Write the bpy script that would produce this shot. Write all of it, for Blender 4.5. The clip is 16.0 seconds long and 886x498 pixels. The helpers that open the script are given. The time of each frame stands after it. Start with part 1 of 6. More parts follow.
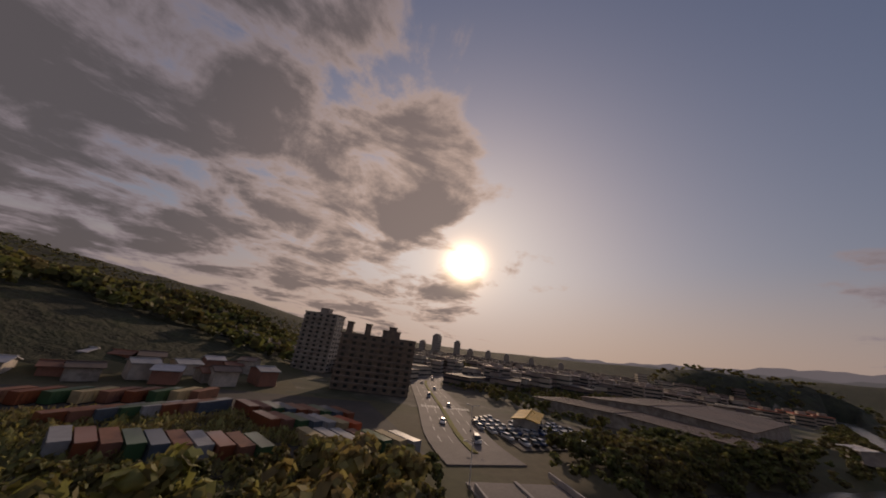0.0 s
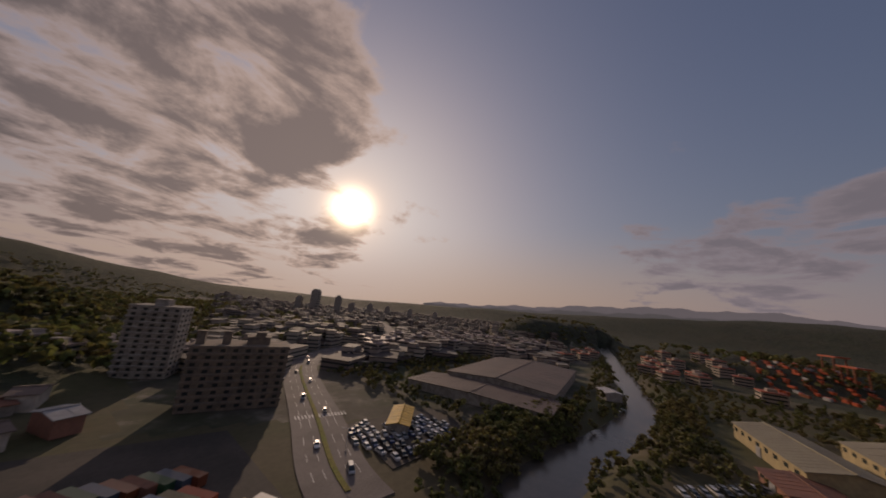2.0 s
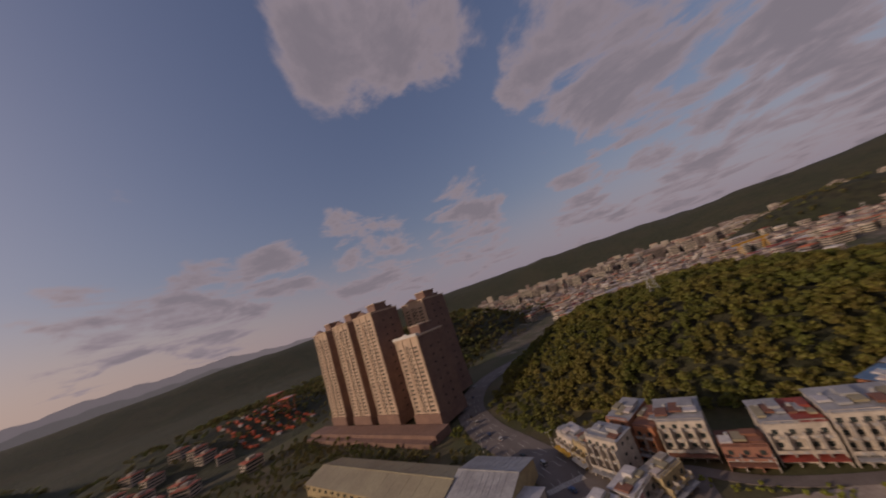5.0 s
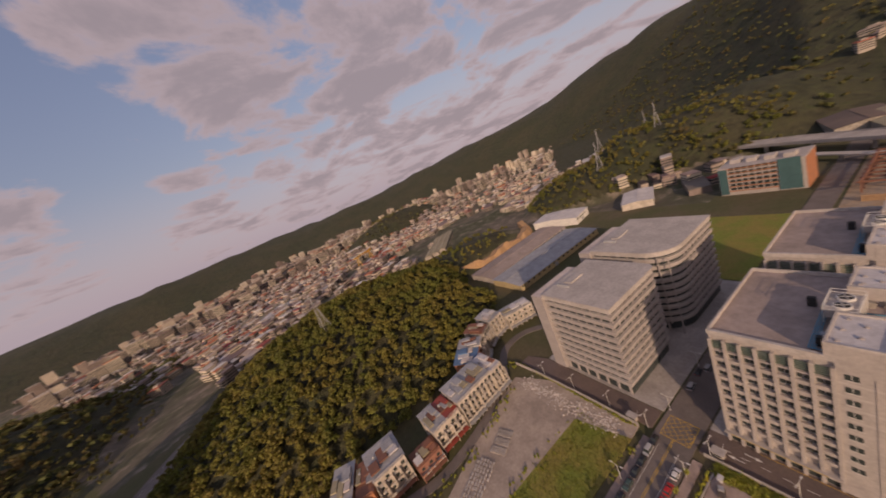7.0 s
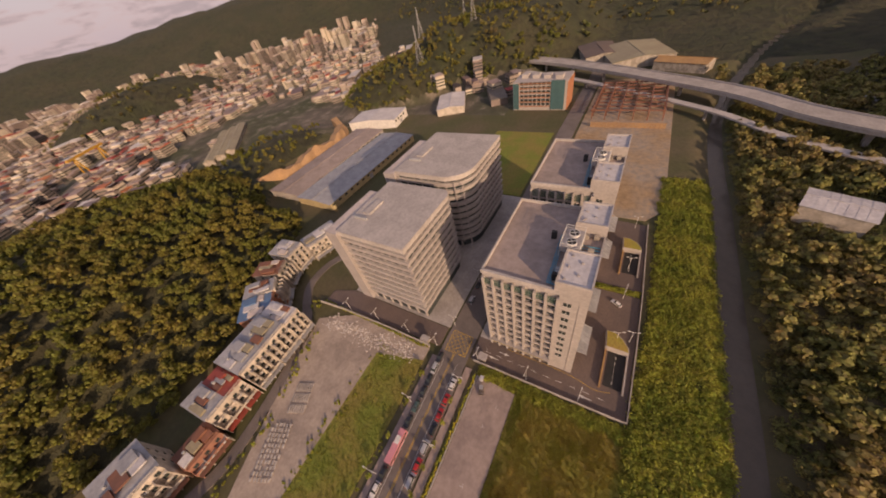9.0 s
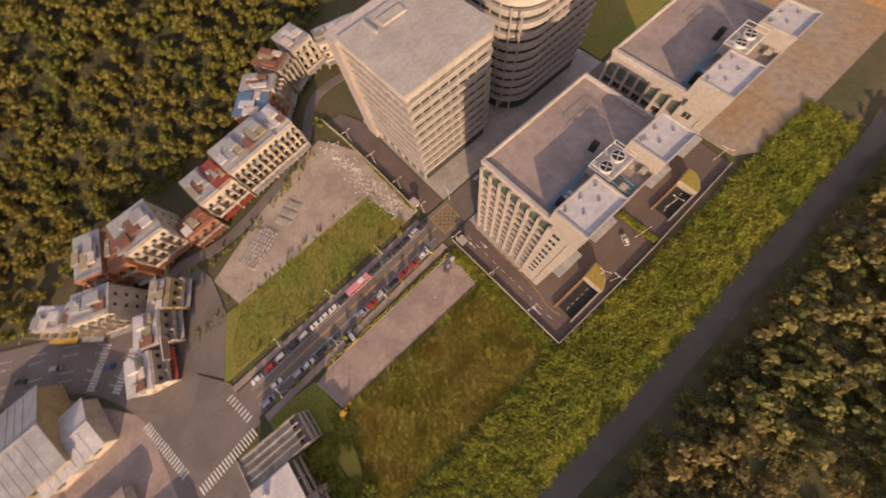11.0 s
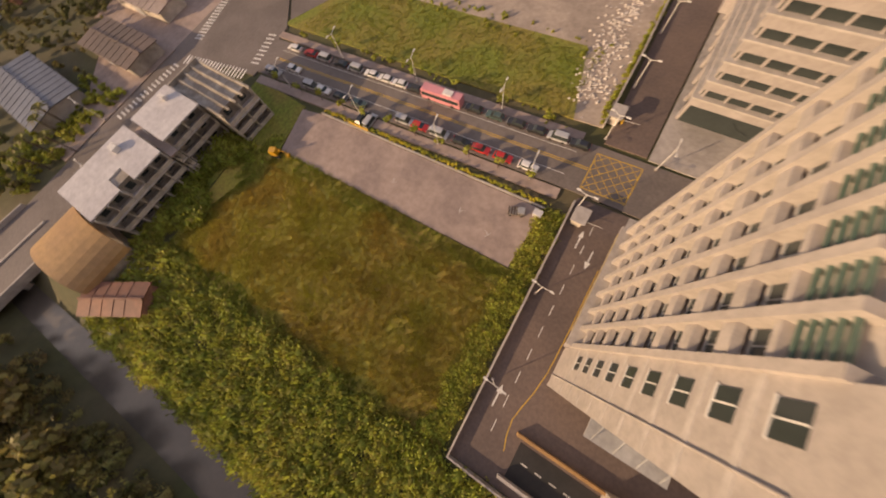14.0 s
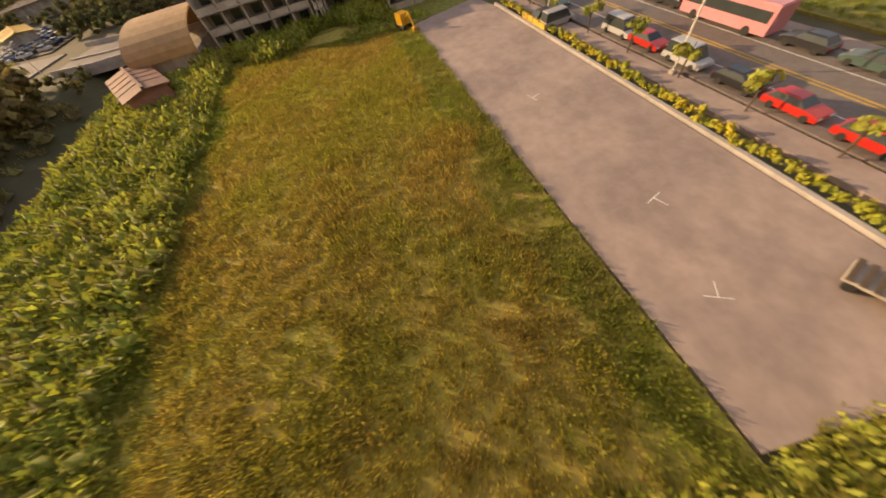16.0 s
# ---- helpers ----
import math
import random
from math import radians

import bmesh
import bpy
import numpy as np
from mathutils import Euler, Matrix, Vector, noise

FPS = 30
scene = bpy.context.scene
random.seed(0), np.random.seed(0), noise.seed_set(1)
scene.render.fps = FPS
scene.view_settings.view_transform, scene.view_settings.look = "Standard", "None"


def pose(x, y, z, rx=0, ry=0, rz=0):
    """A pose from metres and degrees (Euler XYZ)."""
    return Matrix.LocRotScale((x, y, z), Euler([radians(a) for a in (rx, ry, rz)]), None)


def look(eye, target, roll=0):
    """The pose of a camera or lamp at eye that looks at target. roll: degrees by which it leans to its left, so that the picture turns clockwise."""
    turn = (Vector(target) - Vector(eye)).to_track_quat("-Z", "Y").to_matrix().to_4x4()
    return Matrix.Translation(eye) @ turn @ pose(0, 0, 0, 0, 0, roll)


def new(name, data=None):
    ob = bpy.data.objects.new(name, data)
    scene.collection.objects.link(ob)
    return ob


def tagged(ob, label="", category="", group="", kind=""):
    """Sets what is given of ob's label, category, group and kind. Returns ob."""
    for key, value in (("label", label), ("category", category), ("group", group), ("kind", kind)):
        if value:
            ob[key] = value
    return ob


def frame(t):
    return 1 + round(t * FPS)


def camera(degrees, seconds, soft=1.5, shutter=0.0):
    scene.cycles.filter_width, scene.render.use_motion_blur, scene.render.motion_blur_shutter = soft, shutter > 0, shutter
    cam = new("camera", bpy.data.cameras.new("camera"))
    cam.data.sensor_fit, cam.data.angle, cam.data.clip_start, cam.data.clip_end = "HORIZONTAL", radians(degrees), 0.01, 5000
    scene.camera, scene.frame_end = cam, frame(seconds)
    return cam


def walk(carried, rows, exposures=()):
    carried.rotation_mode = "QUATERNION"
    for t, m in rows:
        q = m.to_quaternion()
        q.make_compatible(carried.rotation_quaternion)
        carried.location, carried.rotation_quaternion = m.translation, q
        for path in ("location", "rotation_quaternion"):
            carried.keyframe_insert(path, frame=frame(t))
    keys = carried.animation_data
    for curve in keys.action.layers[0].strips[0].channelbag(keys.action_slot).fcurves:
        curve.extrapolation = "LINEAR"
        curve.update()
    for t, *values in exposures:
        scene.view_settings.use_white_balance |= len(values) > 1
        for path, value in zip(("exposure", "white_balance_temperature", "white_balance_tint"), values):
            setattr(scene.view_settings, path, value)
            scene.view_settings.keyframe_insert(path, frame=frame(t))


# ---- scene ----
cam = camera(113.84, 16.0, soft=1.8, shutter=0.3)
walk(cam, [
    (0.0, pose(-69.85, -68.61, 23.19, 109.25, -7.31, 146.41)),
    (0.5, pose(-67.34, -66.52, 29.16, 107.15, -7.10, 141.86)),
    (1.0, pose(-65.89, -66.94, 35.81, 104.38, -7.22, 136.51)),
    (1.5, pose(-64.58, -66.22, 42.39, 102.67, -6.71, 131.14)),
    (2.0, pose(-64.15, -66.89, 49.95, 101.61, -5.70, 123.94)),
    (2.5, pose(-65.59, -67.68, 56.82, 101.17, -2.18, 114.24)),
    (3.0, pose(-68.75, -70.54, 63.53, 100.76, 3.12, 101.00)),
    (3.5, pose(-67.32, -72.31, 72.34, 100.04, 7.87, 87.11)),
    (4.0, pose(-65.52, -73.38, 77.23, 100.21, 11.78, 72.69)),
    (4.5, pose(-67.67, -77.13, 86.68, 99.65, 15.86, 55.63)),
    (5.0, pose(-67.52, -80.60, 86.95, 101.16, 18.52, 39.42)),
    (5.2, pose(-67.51, -80.47, 86.90, 101.33, 20.08, 32.90)),
    (7.3, pose(-77.43, -54.08, 124.20, 70.57, 22.03, -37.21)),
    (7.5, pose(-72.24, -53.06, 123.00, 67.87, 21.19, -40.93)),
    (8.0, pose(-58.20, -50.44, 119.52, 60.25, 18.29, -50.27)),
    (8.5, pose(-47.88, -48.44, 117.00, 52.74, 14.59, -57.95)),
    (8.7, pose(-44.61, -47.79, 116.20, 49.94, 12.96, -60.06)),
    (10.8, pose(-22.92, -45.34, 109.58, 20.04, 5.41, -46.30)),
    (11.0, pose(-20.77, -46.53, 109.28, 18.00, 5.29, -41.57)),
    (11.5, pose(-16.91, -48.31, 107.20, 14.82, 4.23, -28.30)),
    (12.0, pose(-13.00, -50.48, 101.66, 14.21, 3.75, -16.32)),
    (12.5, pose(-9.09, -49.28, 92.80, 13.57, 4.06, -4.67)),
    (13.0, pose(-5.21, -49.74, 82.87, 14.72, 4.99, 6.05)),
    (13.5, pose(-3.21, -48.63, 70.92, 15.66, 5.81, 17.67)),
    (14.0, pose(-2.93, -46.61, 58.39, 16.86, 7.09, 31.21)),
    (14.5, pose(-3.10, -46.71, 47.32, 20.12, 7.89, 45.26)),
    (15.0, pose(-4.12, -46.23, 37.16, 22.99, 8.84, 56.83)),
    (15.5, pose(-6.17, -44.73, 27.38, 26.71, 9.61, 65.30)),
    (16.0, pose(-8.85, -43.14, 18.90, 33.84, 9.83, 72.14)),
], exposures=[(0.0, -0.65, 6900, 14), (2.0, -0.75, 6800, 15), (4.0, -0.75, 6700, 16), (5.2, -0.3, 6700, 17), (7.3, 0.3, 7400, 19), (8.7, 0.55, 7800, 19), (11.0, 1.0, 8000, 15), (14.0, 1.0, 8400, 12), (15.0, 1.03, 8700, 10), (16.0, 1.3, 9100, 7)])

# ---- sky, sun ----
SUN_AZ, SUN_EL = radians(-126.0), radians(16.7)
SUN = Vector((math.cos(SUN_AZ) * math.cos(SUN_EL), math.sin(SUN_AZ) * math.cos(SUN_EL), math.sin(SUN_EL)))
lamp = new("sun", bpy.data.lights.new("sun", "SUN"))
lamp.data.energy, lamp.data.angle, lamp.data.color = 2.6, radians(0.6), (1.0, 0.76, 0.55)
lamp.matrix_world = look(SUN * 100, (0, 0, 0))


def wire(tree, kind, **values):
    node = tree.nodes.new(kind)
    for key, value in values.items():
        if key in node.inputs:
            node.inputs[key].default_value = value
    return node


def mathn(tree, op, a, b=None, clamp=False):
    n = tree.nodes.new("ShaderNodeMath")
    n.operation, n.use_clamp = op, clamp
    for i, v in enumerate((a, b)):
        if v is None:
            continue
        if isinstance(v, (int, float)):
            n.inputs[i].default_value = v
        else:
            tree.links.new(v, n.inputs[i])
    return n.outputs[0]


def mixc(tree, fac, a, b, mode="MIX"):
    n = tree.nodes.new("ShaderNodeMix")
    n.data_type, n.blend_type = "RGBA", mode
    for s, v in ((n.inputs[0], fac), (n.inputs[6], a), (n.inputs[7], b)):
        if isinstance(v, (int, float)):
            s.default_value = v
        elif isinstance(v, tuple):
            s.default_value = (*v, 1.0)
        else:
            tree.links.new(v, s)
    return n.outputs[2]


def maprange(tree, v, a, b, c=0.0, d=1.0):
    n = tree.nodes.new("ShaderNodeMapRange")
    n.interpolation_type = "SMOOTHSTEP"
    tree.links.new(v, n.inputs[0])
    for i, q in enumerate((a, b, c, d)):
        n.inputs[i + 1].default_value = q
    return n.outputs[0]


world = bpy.data.worlds.new("sky")
scene.world = world
world.use_nodes = True
wt = world.node_tree
wt.nodes.clear()
sky = wt.nodes.new("ShaderNodeTexSky")
sky.sky_type, sky.sun_disc = "NISHITA", False
sky.sun_elevation, sky.sun_rotation = SUN_EL, math.pi / 2 - SUN_AZ
sky.air_density, sky.dust_density, sky.ozone_density, sky.altitude = 1.3, 3.0, 2.0, 100
tc = wt.nodes.new("ShaderNodeTexCoord")
sep = wt.nodes.new("ShaderNodeSeparateXYZ")
wt.links.new(tc.outputs["Generated"], sep.inputs[0])
up = mathn(wt, "MAXIMUM", sep.outputs[2], 0.0)
den = mathn(wt, "ADD", up, 0.16)
flat = wt.nodes.new("ShaderNodeCombineXYZ")
wt.links.new(mathn(wt, "DIVIDE", sep.outputs[0], den), flat.inputs[0])
wt.links.new(mathn(wt, "DIVIDE", sep.outputs[1], den), flat.inputs[1])


def dotted(v):
    n = wt.nodes.new("ShaderNodeVectorMath")
    n.operation = "DOT_PRODUCT"
    wt.links.new(tc.outputs["Generated"], n.inputs[0])
    n.inputs[1].default_value = v
    return n.outputs["Value"]


near_sun = dotted(SUN)
south = dotted((0.45, -0.89, 0.0))
big = wire(wt, "ShaderNodeTexNoise", Scale=1.7, Detail=11.0, Roughness=0.6, Distortion=0.45)
wt.links.new(flat.outputs[0], big.inputs["Vector"])
fine = wire(wt, "ShaderNodeTexNoise", Scale=4.2, Detail=8.0, Roughness=0.62)
wt.links.new(flat.outputs[0], fine.inputs["Vector"])


def toward(az, el):
    return Vector((math.cos(radians(az)) * math.cos(radians(el)), math.sin(radians(az)) * math.cos(radians(el)), math.sin(radians(el))))


# cloud banks: azimuth, elevation, breadth in degrees, thickness
bias = None
for az, el, breadth, weight in ((-50, 36, 34, 0.36), (-64, 18, 20, 0.33), (-76, 24, 20, 0.29), (-88, 14, 15, 0.27), (-84, 50, 18, 0.27), (-107, 33, 13, 0.40), (-92, 30, 28, 0.22), (-100, 12, 20, 0.2),
                                (-97, 14, 9, 0.28), (-105, 13, 6, 0.25), (-105, 6, 8, 0.29), (-81, 9, 8, 0.26), (-123, 10.5, 5, 0.32),
                                (178, 11, 6, 0.21), (166, 10.5, 6.5, 0.26), (157, 14, 5, 0.28), (138, 11, 9, 0.25), (120, 12, 8, 0.24),
                                (128, 48, 9, 0.33), (115, 46, 8, 0.28), (87, 29, 10, 0.31), (97, 31, 6, 0.24), (73, 20, 14, 0.29),
                                (80, 9, 9, 0.26), (97, 8.5, 6, 0.24), (56, 12, 16, 0.27), (25, 16, 30, 0.24)):
    blob = maprange(wt, dotted(toward(az, el)), math.cos(radians(breadth * 1.9)), 1.0, 0.0, weight)
    blob = mathn(wt, "SUBTRACT", blob, 0.14)
    bias = blob if bias is None else mathn(wt, "MAXIMUM", bias, blob)
cover = mathn(wt, "ADD", mathn(wt, "ADD", big.outputs[0], bias), mathn(wt, "MULTIPLY", mathn(wt, "SUBTRACT", fine.outputs[0], 0.5), 0.30))
cloud = maprange(wt, cover, 0.52, 0.645)
thick = maprange(wt, cover, 0.575, 0.735)
glow = maprange(wt, near_sun, 0.55, 1.0)
lit = mixc(wt, glow, (0.265, 0.228, 0.255), (0.60, 0.45, 0.375))
shade = mixc(wt, maprange(wt, south, 0.0, 0.7), (0.19, 0.17, 0.195), (0.105, 0.093, 0.098))
shade = mixc(wt, glow, shade, (0.23, 0.18, 0.165))
cloud_colour = mixc(wt, thick, lit, shade)
clear = mixc(wt, 1.0, sky.outputs[0], (0.112, 0.103, 0.133), "MULTIPLY")
clear = mixc(wt, 1.0, clear, mixc(wt, 1.0, mixc(wt, 1.0, clear, (1.35, 1.35, 1.35), "MULTIPLY"), (1.0, 1.0, 1.0), "ADD"), "DIVIDE")
haze = maprange(wt, up, 0.0, 0.30, 1.0, 0.0)
haze_colour = mixc(wt, maprange(wt, near_sun, -0.2, 0.95), (0.27, 0.24, 0.295), (0.46, 0.34, 0.285))
clear = mixc(wt, mathn(wt, "MULTIPLY", haze, 0.8), clear, haze_colour)
veil = mathn(wt, "POWER", mathn(wt, "MAXIMUM", near_sun, 0.0), 6.0)
clear = mixc(wt, veil, clear, mixc(wt, 1.0, clear, (0.13, 0.105, 0.10), "ADD"))
ring = mathn(wt, "POWER", mathn(wt, "MAXIMUM", near_sun, 0.0), 130.0)
core = mathn(wt, "POWER", mathn(wt, "MAXIMUM", near_sun, 0.0), 800.0)
clear = mixc(wt, mathn(wt, "MULTIPLY", ring, 0.75), clear, (1.25, 0.98, 0.78))
both = mixc(wt, mathn(wt, "MULTIPLY", cloud, 0.93), clear, cloud_colour)
both = mixc(wt, core, both, (6.0, 4.6, 3.2))
back = wt.nodes.new("ShaderNodeBackground")
back.inputs[1].default_value = 1.35
wt.links.new(both, back.inputs[0])
wout = wt.nodes.new("ShaderNodeOutputWorld")
wt.links.new(back.outputs[0], wout.inputs[0])


# ---- materials ----
def material(name, colour, second=None, rough=0.8, grain=0.6, patch=0.05, bump=0.25, metal=0.0, spread=0.12, vary=0.0, island=0.0, third=None, thin=0.0, deep=0.1):
    m = bpy.data.materials.new(name)
    m.use_nodes = True
    t = m.node_tree
    b = t.nodes["Principled BSDF"]
    second = second or tuple(c * 0.72 for c in colour)
    geo = t.nodes.new("ShaderNodeNewGeometry")
    small = wire(t, "ShaderNodeTexNoise", Scale=grain, Detail=6.0, Roughness=0.65)
    large = wire(t, "ShaderNodeTexNoise", Scale=patch, Detail=4.0, Roughness=0.6)
    for n in (small, large):
        t.links.new(geo.outputs["Position"], n.inputs["Vector"])
    c = mixc(t, maprange(t, large.outputs[0], 0.36, 0.64), colour, second)
    if third:
        c = mixc(t, maprange(t, small.outputs[0], 0.5, 0.68), c, third)
    lo, hi = 1.0 - spread, 1.0 + spread
    k = maprange(t, small.outputs[0], 0.3, 0.7, lo, hi)
    kk = t.nodes.new("ShaderNodeCombineColor")
    for i in range(3):
        t.links.new(k, kk.inputs[i])
    c = mixc(t, 1.0, c, kk.outputs[0], "MULTIPLY")
    if vary or island:
        h = t.nodes.new("ShaderNodeHueSaturation")
        if vary:
            src = t.nodes.new("ShaderNodeObjectInfo").outputs["Random"]
        else:
            src = geo.outputs["Random Per Island"]
        w = vary or island
        t.links.new(maprange(t, src, 0.0, 1.0, 1.0 - w, 1.0 + w), h.inputs["Value"])
        t.links.new(maprange(t, src, 0.0, 1.0, 0.5 - 0.06 * w, 0.5 + 0.06 * w), h.inputs["Hue"])
        t.links.new(c, h.inputs["Color"])
        c = h.outputs[0]
    t.links.new(c, b.inputs["Base Color"])
    b.inputs["Roughness"].default_value, b.inputs["Metallic"].default_value = rough, metal
    if thin:
        tr = t.nodes.new("ShaderNodeBsdfTranslucent")
        mx = t.nodes.new("ShaderNodeMixShader")
        mx.inputs[0].default_value = thin
        t.links.new(c, tr.inputs["Color"])
        t.links.new(b.outputs[0], mx.inputs[1])
        t.links.new(tr.outputs[0], mx.inputs[2])
        t.links.new(mx.outputs[0], t.nodes["Material Output"].inputs["Surface"])
    if bump:
        bn = wire(t, "ShaderNodeBump", Strength=bump, Distance=deep)
        t.links.new(small.outputs[0], bn.inputs["Height"])
        t.links.new(bn.outputs[0], b.inputs["Normal"])
    return m


M = {}
for row in (
    ("soil", (0.075, 0.078, 0.03), (0.11, 0.09, 0.05), 0.95, 0.4, 0.02),
    ("asphalt", (0.19, 0.16, 0.145), (0.145, 0.122, 0.11), 0.85, 1.5, 0.06),
    ("dark_asphalt", (0.16, 0.117, 0.10), (0.125, 0.093, 0.082), 0.85, 1.5, 0.06),
    ("lot", (0.37, 0.285, 0.245), (0.285, 0.22, 0.195), 0.9, 0.55, 0.12),
    ("gravel", (0.42, 0.345, 0.285), (0.30, 0.245, 0.205), 0.95, 0.8, 0.08),
    ("concrete", (0.42, 0.38, 0.35), (0.33, 0.30, 0.275), 0.85, 0.8, 0.12),
    ("pale_concrete", (0.47, 0.43, 0.40), (0.39, 0.355, 0.33), 0.85, 0.8, 0.12),
    ("roof_slab", (0.36, 0.29, 0.26), (0.29, 0.235, 0.21), 0.9, 0.5, 0.08),
    ("roof_pale", (0.56, 0.49, 0.45), (0.48, 0.42, 0.39), 0.9, 0.5, 0.08),
    ("white_roof", (0.55, 0.53, 0.53), (0.46, 0.44, 0.45), 0.7, 0.7, 0.1),
    ("tile_wall", (0.435, 0.39, 0.36), (0.39, 0.35, 0.325), 0.6, 1.2, 0.15),
    ("grey_tile", (0.40, 0.36, 0.345), (0.35, 0.315, 0.30), 0.6, 1.2, 0.15),
    ("plaster", (0.56, 0.50, 0.43), (0.42, 0.37, 0.31), 0.85, 0.9, 0.25),
    ("stained", (0.40, 0.36, 0.31), (0.25, 0.22, 0.19), 0.9, 0.9, 0.3),
    ("old_render", (0.25, 0.195, 0.15), (0.16, 0.13, 0.105), 0.9, 0.9, 0.3),
    ("orange_wall", (0.42, 0.17, 0.085), (0.34, 0.16, 0.09), 0.85, 0.9, 0.3),
    ("yellow_wall", (0.44, 0.35, 0.19), (0.38, 0.30, 0.17), 0.85, 0.9, 0.3),
    ("brick_wall", (0.34, 0.16, 0.11), (0.28, 0.14, 0.10), 0.85, 2.0, 0.3),
    ("tower_stone", (0.60, 0.46, 0.34), (0.52, 0.39, 0.29), 0.8, 0.6, 0.1),
    ("tower_brick", (0.24, 0.145, 0.11), (0.20, 0.12, 0.095), 0.8, 0.6, 0.1),
    ("sheet_grey", (0.36, 0.36, 0.37), (0.28, 0.28, 0.29), 0.5, 0.8, 0.15),
    ("sheet_tan", (0.33, 0.29, 0.19), (0.28, 0.24, 0.16), 0.6, 0.8, 0.05),
    ("sheet_rust", (0.24, 0.105, 0.065), (0.18, 0.085, 0.06), 0.7, 0.8, 0.15),
    ("barn_sheet", (0.42, 0.25, 0.10), (0.36, 0.21, 0.09), 0.6, 0.8, 0.12),
    ("red_sheet", (0.33, 0.06, 0.04), (0.27, 0.06, 0.045), 0.6, 0.8, 0.2),
    ("blue_sheet", (0.10, 0.19, 0.33), (0.09, 0.16, 0.27), 0.5, 0.8, 0.2),
    ("yard_dirt", (0.085, 0.07, 0.058), (0.06, 0.052, 0.043), 0.9, 0.6, 0.06),
    ("brown_roof", (0.17, 0.125, 0.105), (0.13, 0.10, 0.085), 0.75, 0.8, 0.04),
    ("white_paint", (0.72, 0.70, 0.66), (0.6, 0.58, 0.55), 0.7, 1.5, 0.4),
    ("yellow_paint", (0.62, 0.38, 0.05), (0.50, 0.31, 0.05), 0.7, 1.5, 0.4),
    ("yellow_shrub", (0.45, 0.36, 0.03), (0.25, 0.27, 0.03), 0.8, 1.5, 0.4),
    ("steel", (0.42, 0.42, 0.42), (0.33, 0.33, 0.33), 0.45, 1.0, 0.2),
    # near-black: painted shade of hollows, and the dark roof units
    ("black_and_shade", (0.03, 0.028, 0.028), (0.02, 0.02, 0.02), 0.8, 1.0, 0.2),
    ("rubble", (0.62, 0.56, 0.51), (0.48, 0.43, 0.39), 0.9, 1.5, 0.3),
    ("earth", (0.40, 0.25, 0.13), (0.33, 0.21, 0.12), 0.95, 0.6, 0.08),
    ("bark", (0.12, 0.085, 0.06), (0.09, 0.065, 0.045), 0.9, 2.0, 0.5),
):
    M[row[0]] = material(row[0], row[1], row[2], rough=row[3], grain=row[4], patch=row[5])
M["meadow"] = material("meadow", (0.30, 0.268, 0.05), (0.35, 0.25, 0.065), rough=0.95, grain=1.2, patch=0.09, bump=0.5, spread=0.3, third=(0.25, 0.24, 0.04))
M["lawn"] = material("lawn", (0.17, 0.20, 0.03), (0.23, 0.19, 0.045), rough=0.95, grain=1.2, patch=0.07, bump=0.6, spread=0.3)
M["blades"] = material("blades", (0.40, 0.37, 0.064), (0.455, 0.335, 0.082), rough=0.8, grain=0.5, patch=0.08, bump=0, island=0.25, thin=0.5)
M["leaf"] = material("leaf", (0.145, 0.155, 0.026), (0.205, 0.17, 0.036), rough=0.7, grain=0.25, patch=0.03, bump=0, spread=0.25, island=0.3, thin=0.35)
M["hedge_leaf"] = material("hedge_leaf", (0.40, 0.39, 0.065), (0.28, 0.31, 0.045), rough=0.7, grain=0.25, patch=0.05, bump=0, spread=0.2, island=0.35, thin=0.45)
M["dark_leaf"] = material("dark_leaf", (0.12, 0.13, 0.038), (0.18, 0.145, 0.05), rough=0.75, grain=0.25, patch=0.03, bump=0, spread=0.25, island=0.4, thin=0.4)
M["bank_leaf"] = material("bank_leaf", (0.235, 0.225, 0.07), (0.30, 0.235, 0.088), rough=0.75, grain=0.25, patch=0.03, bump=0, spread=0.25, island=0.3, thin=0.4)
M["woods"] = material("woods", (0.038, 0.043, 0.020), (0.055, 0.052, 0.026), rough=0.95, grain=0.07, patch=0.008, bump=1.0, spread=0.45, deep=6.0, third=(0.03, 0.036, 0.012))
# emission paints the pale lilac air haze onto the distant ranges
for rname, rc in (("far_haze_range", (0.175, 0.152, 0.165)), ("near_haze_range", (0.115, 0.104, 0.108))):
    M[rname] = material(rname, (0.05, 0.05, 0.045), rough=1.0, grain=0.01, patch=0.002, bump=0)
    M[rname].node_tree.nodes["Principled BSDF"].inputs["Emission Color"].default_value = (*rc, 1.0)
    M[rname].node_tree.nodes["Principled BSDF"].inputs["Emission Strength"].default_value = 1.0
M["town_ground"] = material("town_ground", (0.125, 0.105, 0.08), (0.055, 0.065, 0.026), rough=0.95, grain=0.05, patch=0.011, spread=0.3, third=(0.18, 0.15, 0.12))
M["slate_sheet"] = material("slate_sheet", (0.15, 0.165, 0.20), (0.12, 0.13, 0.16), rough=0.6, grain=0.8, patch=0.1)
M["site_earth"] = material("site_earth", (0.35, 0.235, 0.13), (0.33, 0.275, 0.22), rough=0.95, grain=0.3, patch=0.025, spread=0.2, third=(0.37, 0.25, 0.14), deep=0.4)
M["green_blades"] = material("green_blades", (0.27, 0.31, 0.05), (0.33, 0.31, 0.07), rough=0.8, grain=0.5, patch=0.08, bump=0, island=0.25, thin=0.5)
M["tin_roof"] = material("tin_roof", (0.15, 0.125, 0.11), (0.10, 0.08, 0.07), rough=0.8, grain=0.4, patch=0.02, island=0.6)
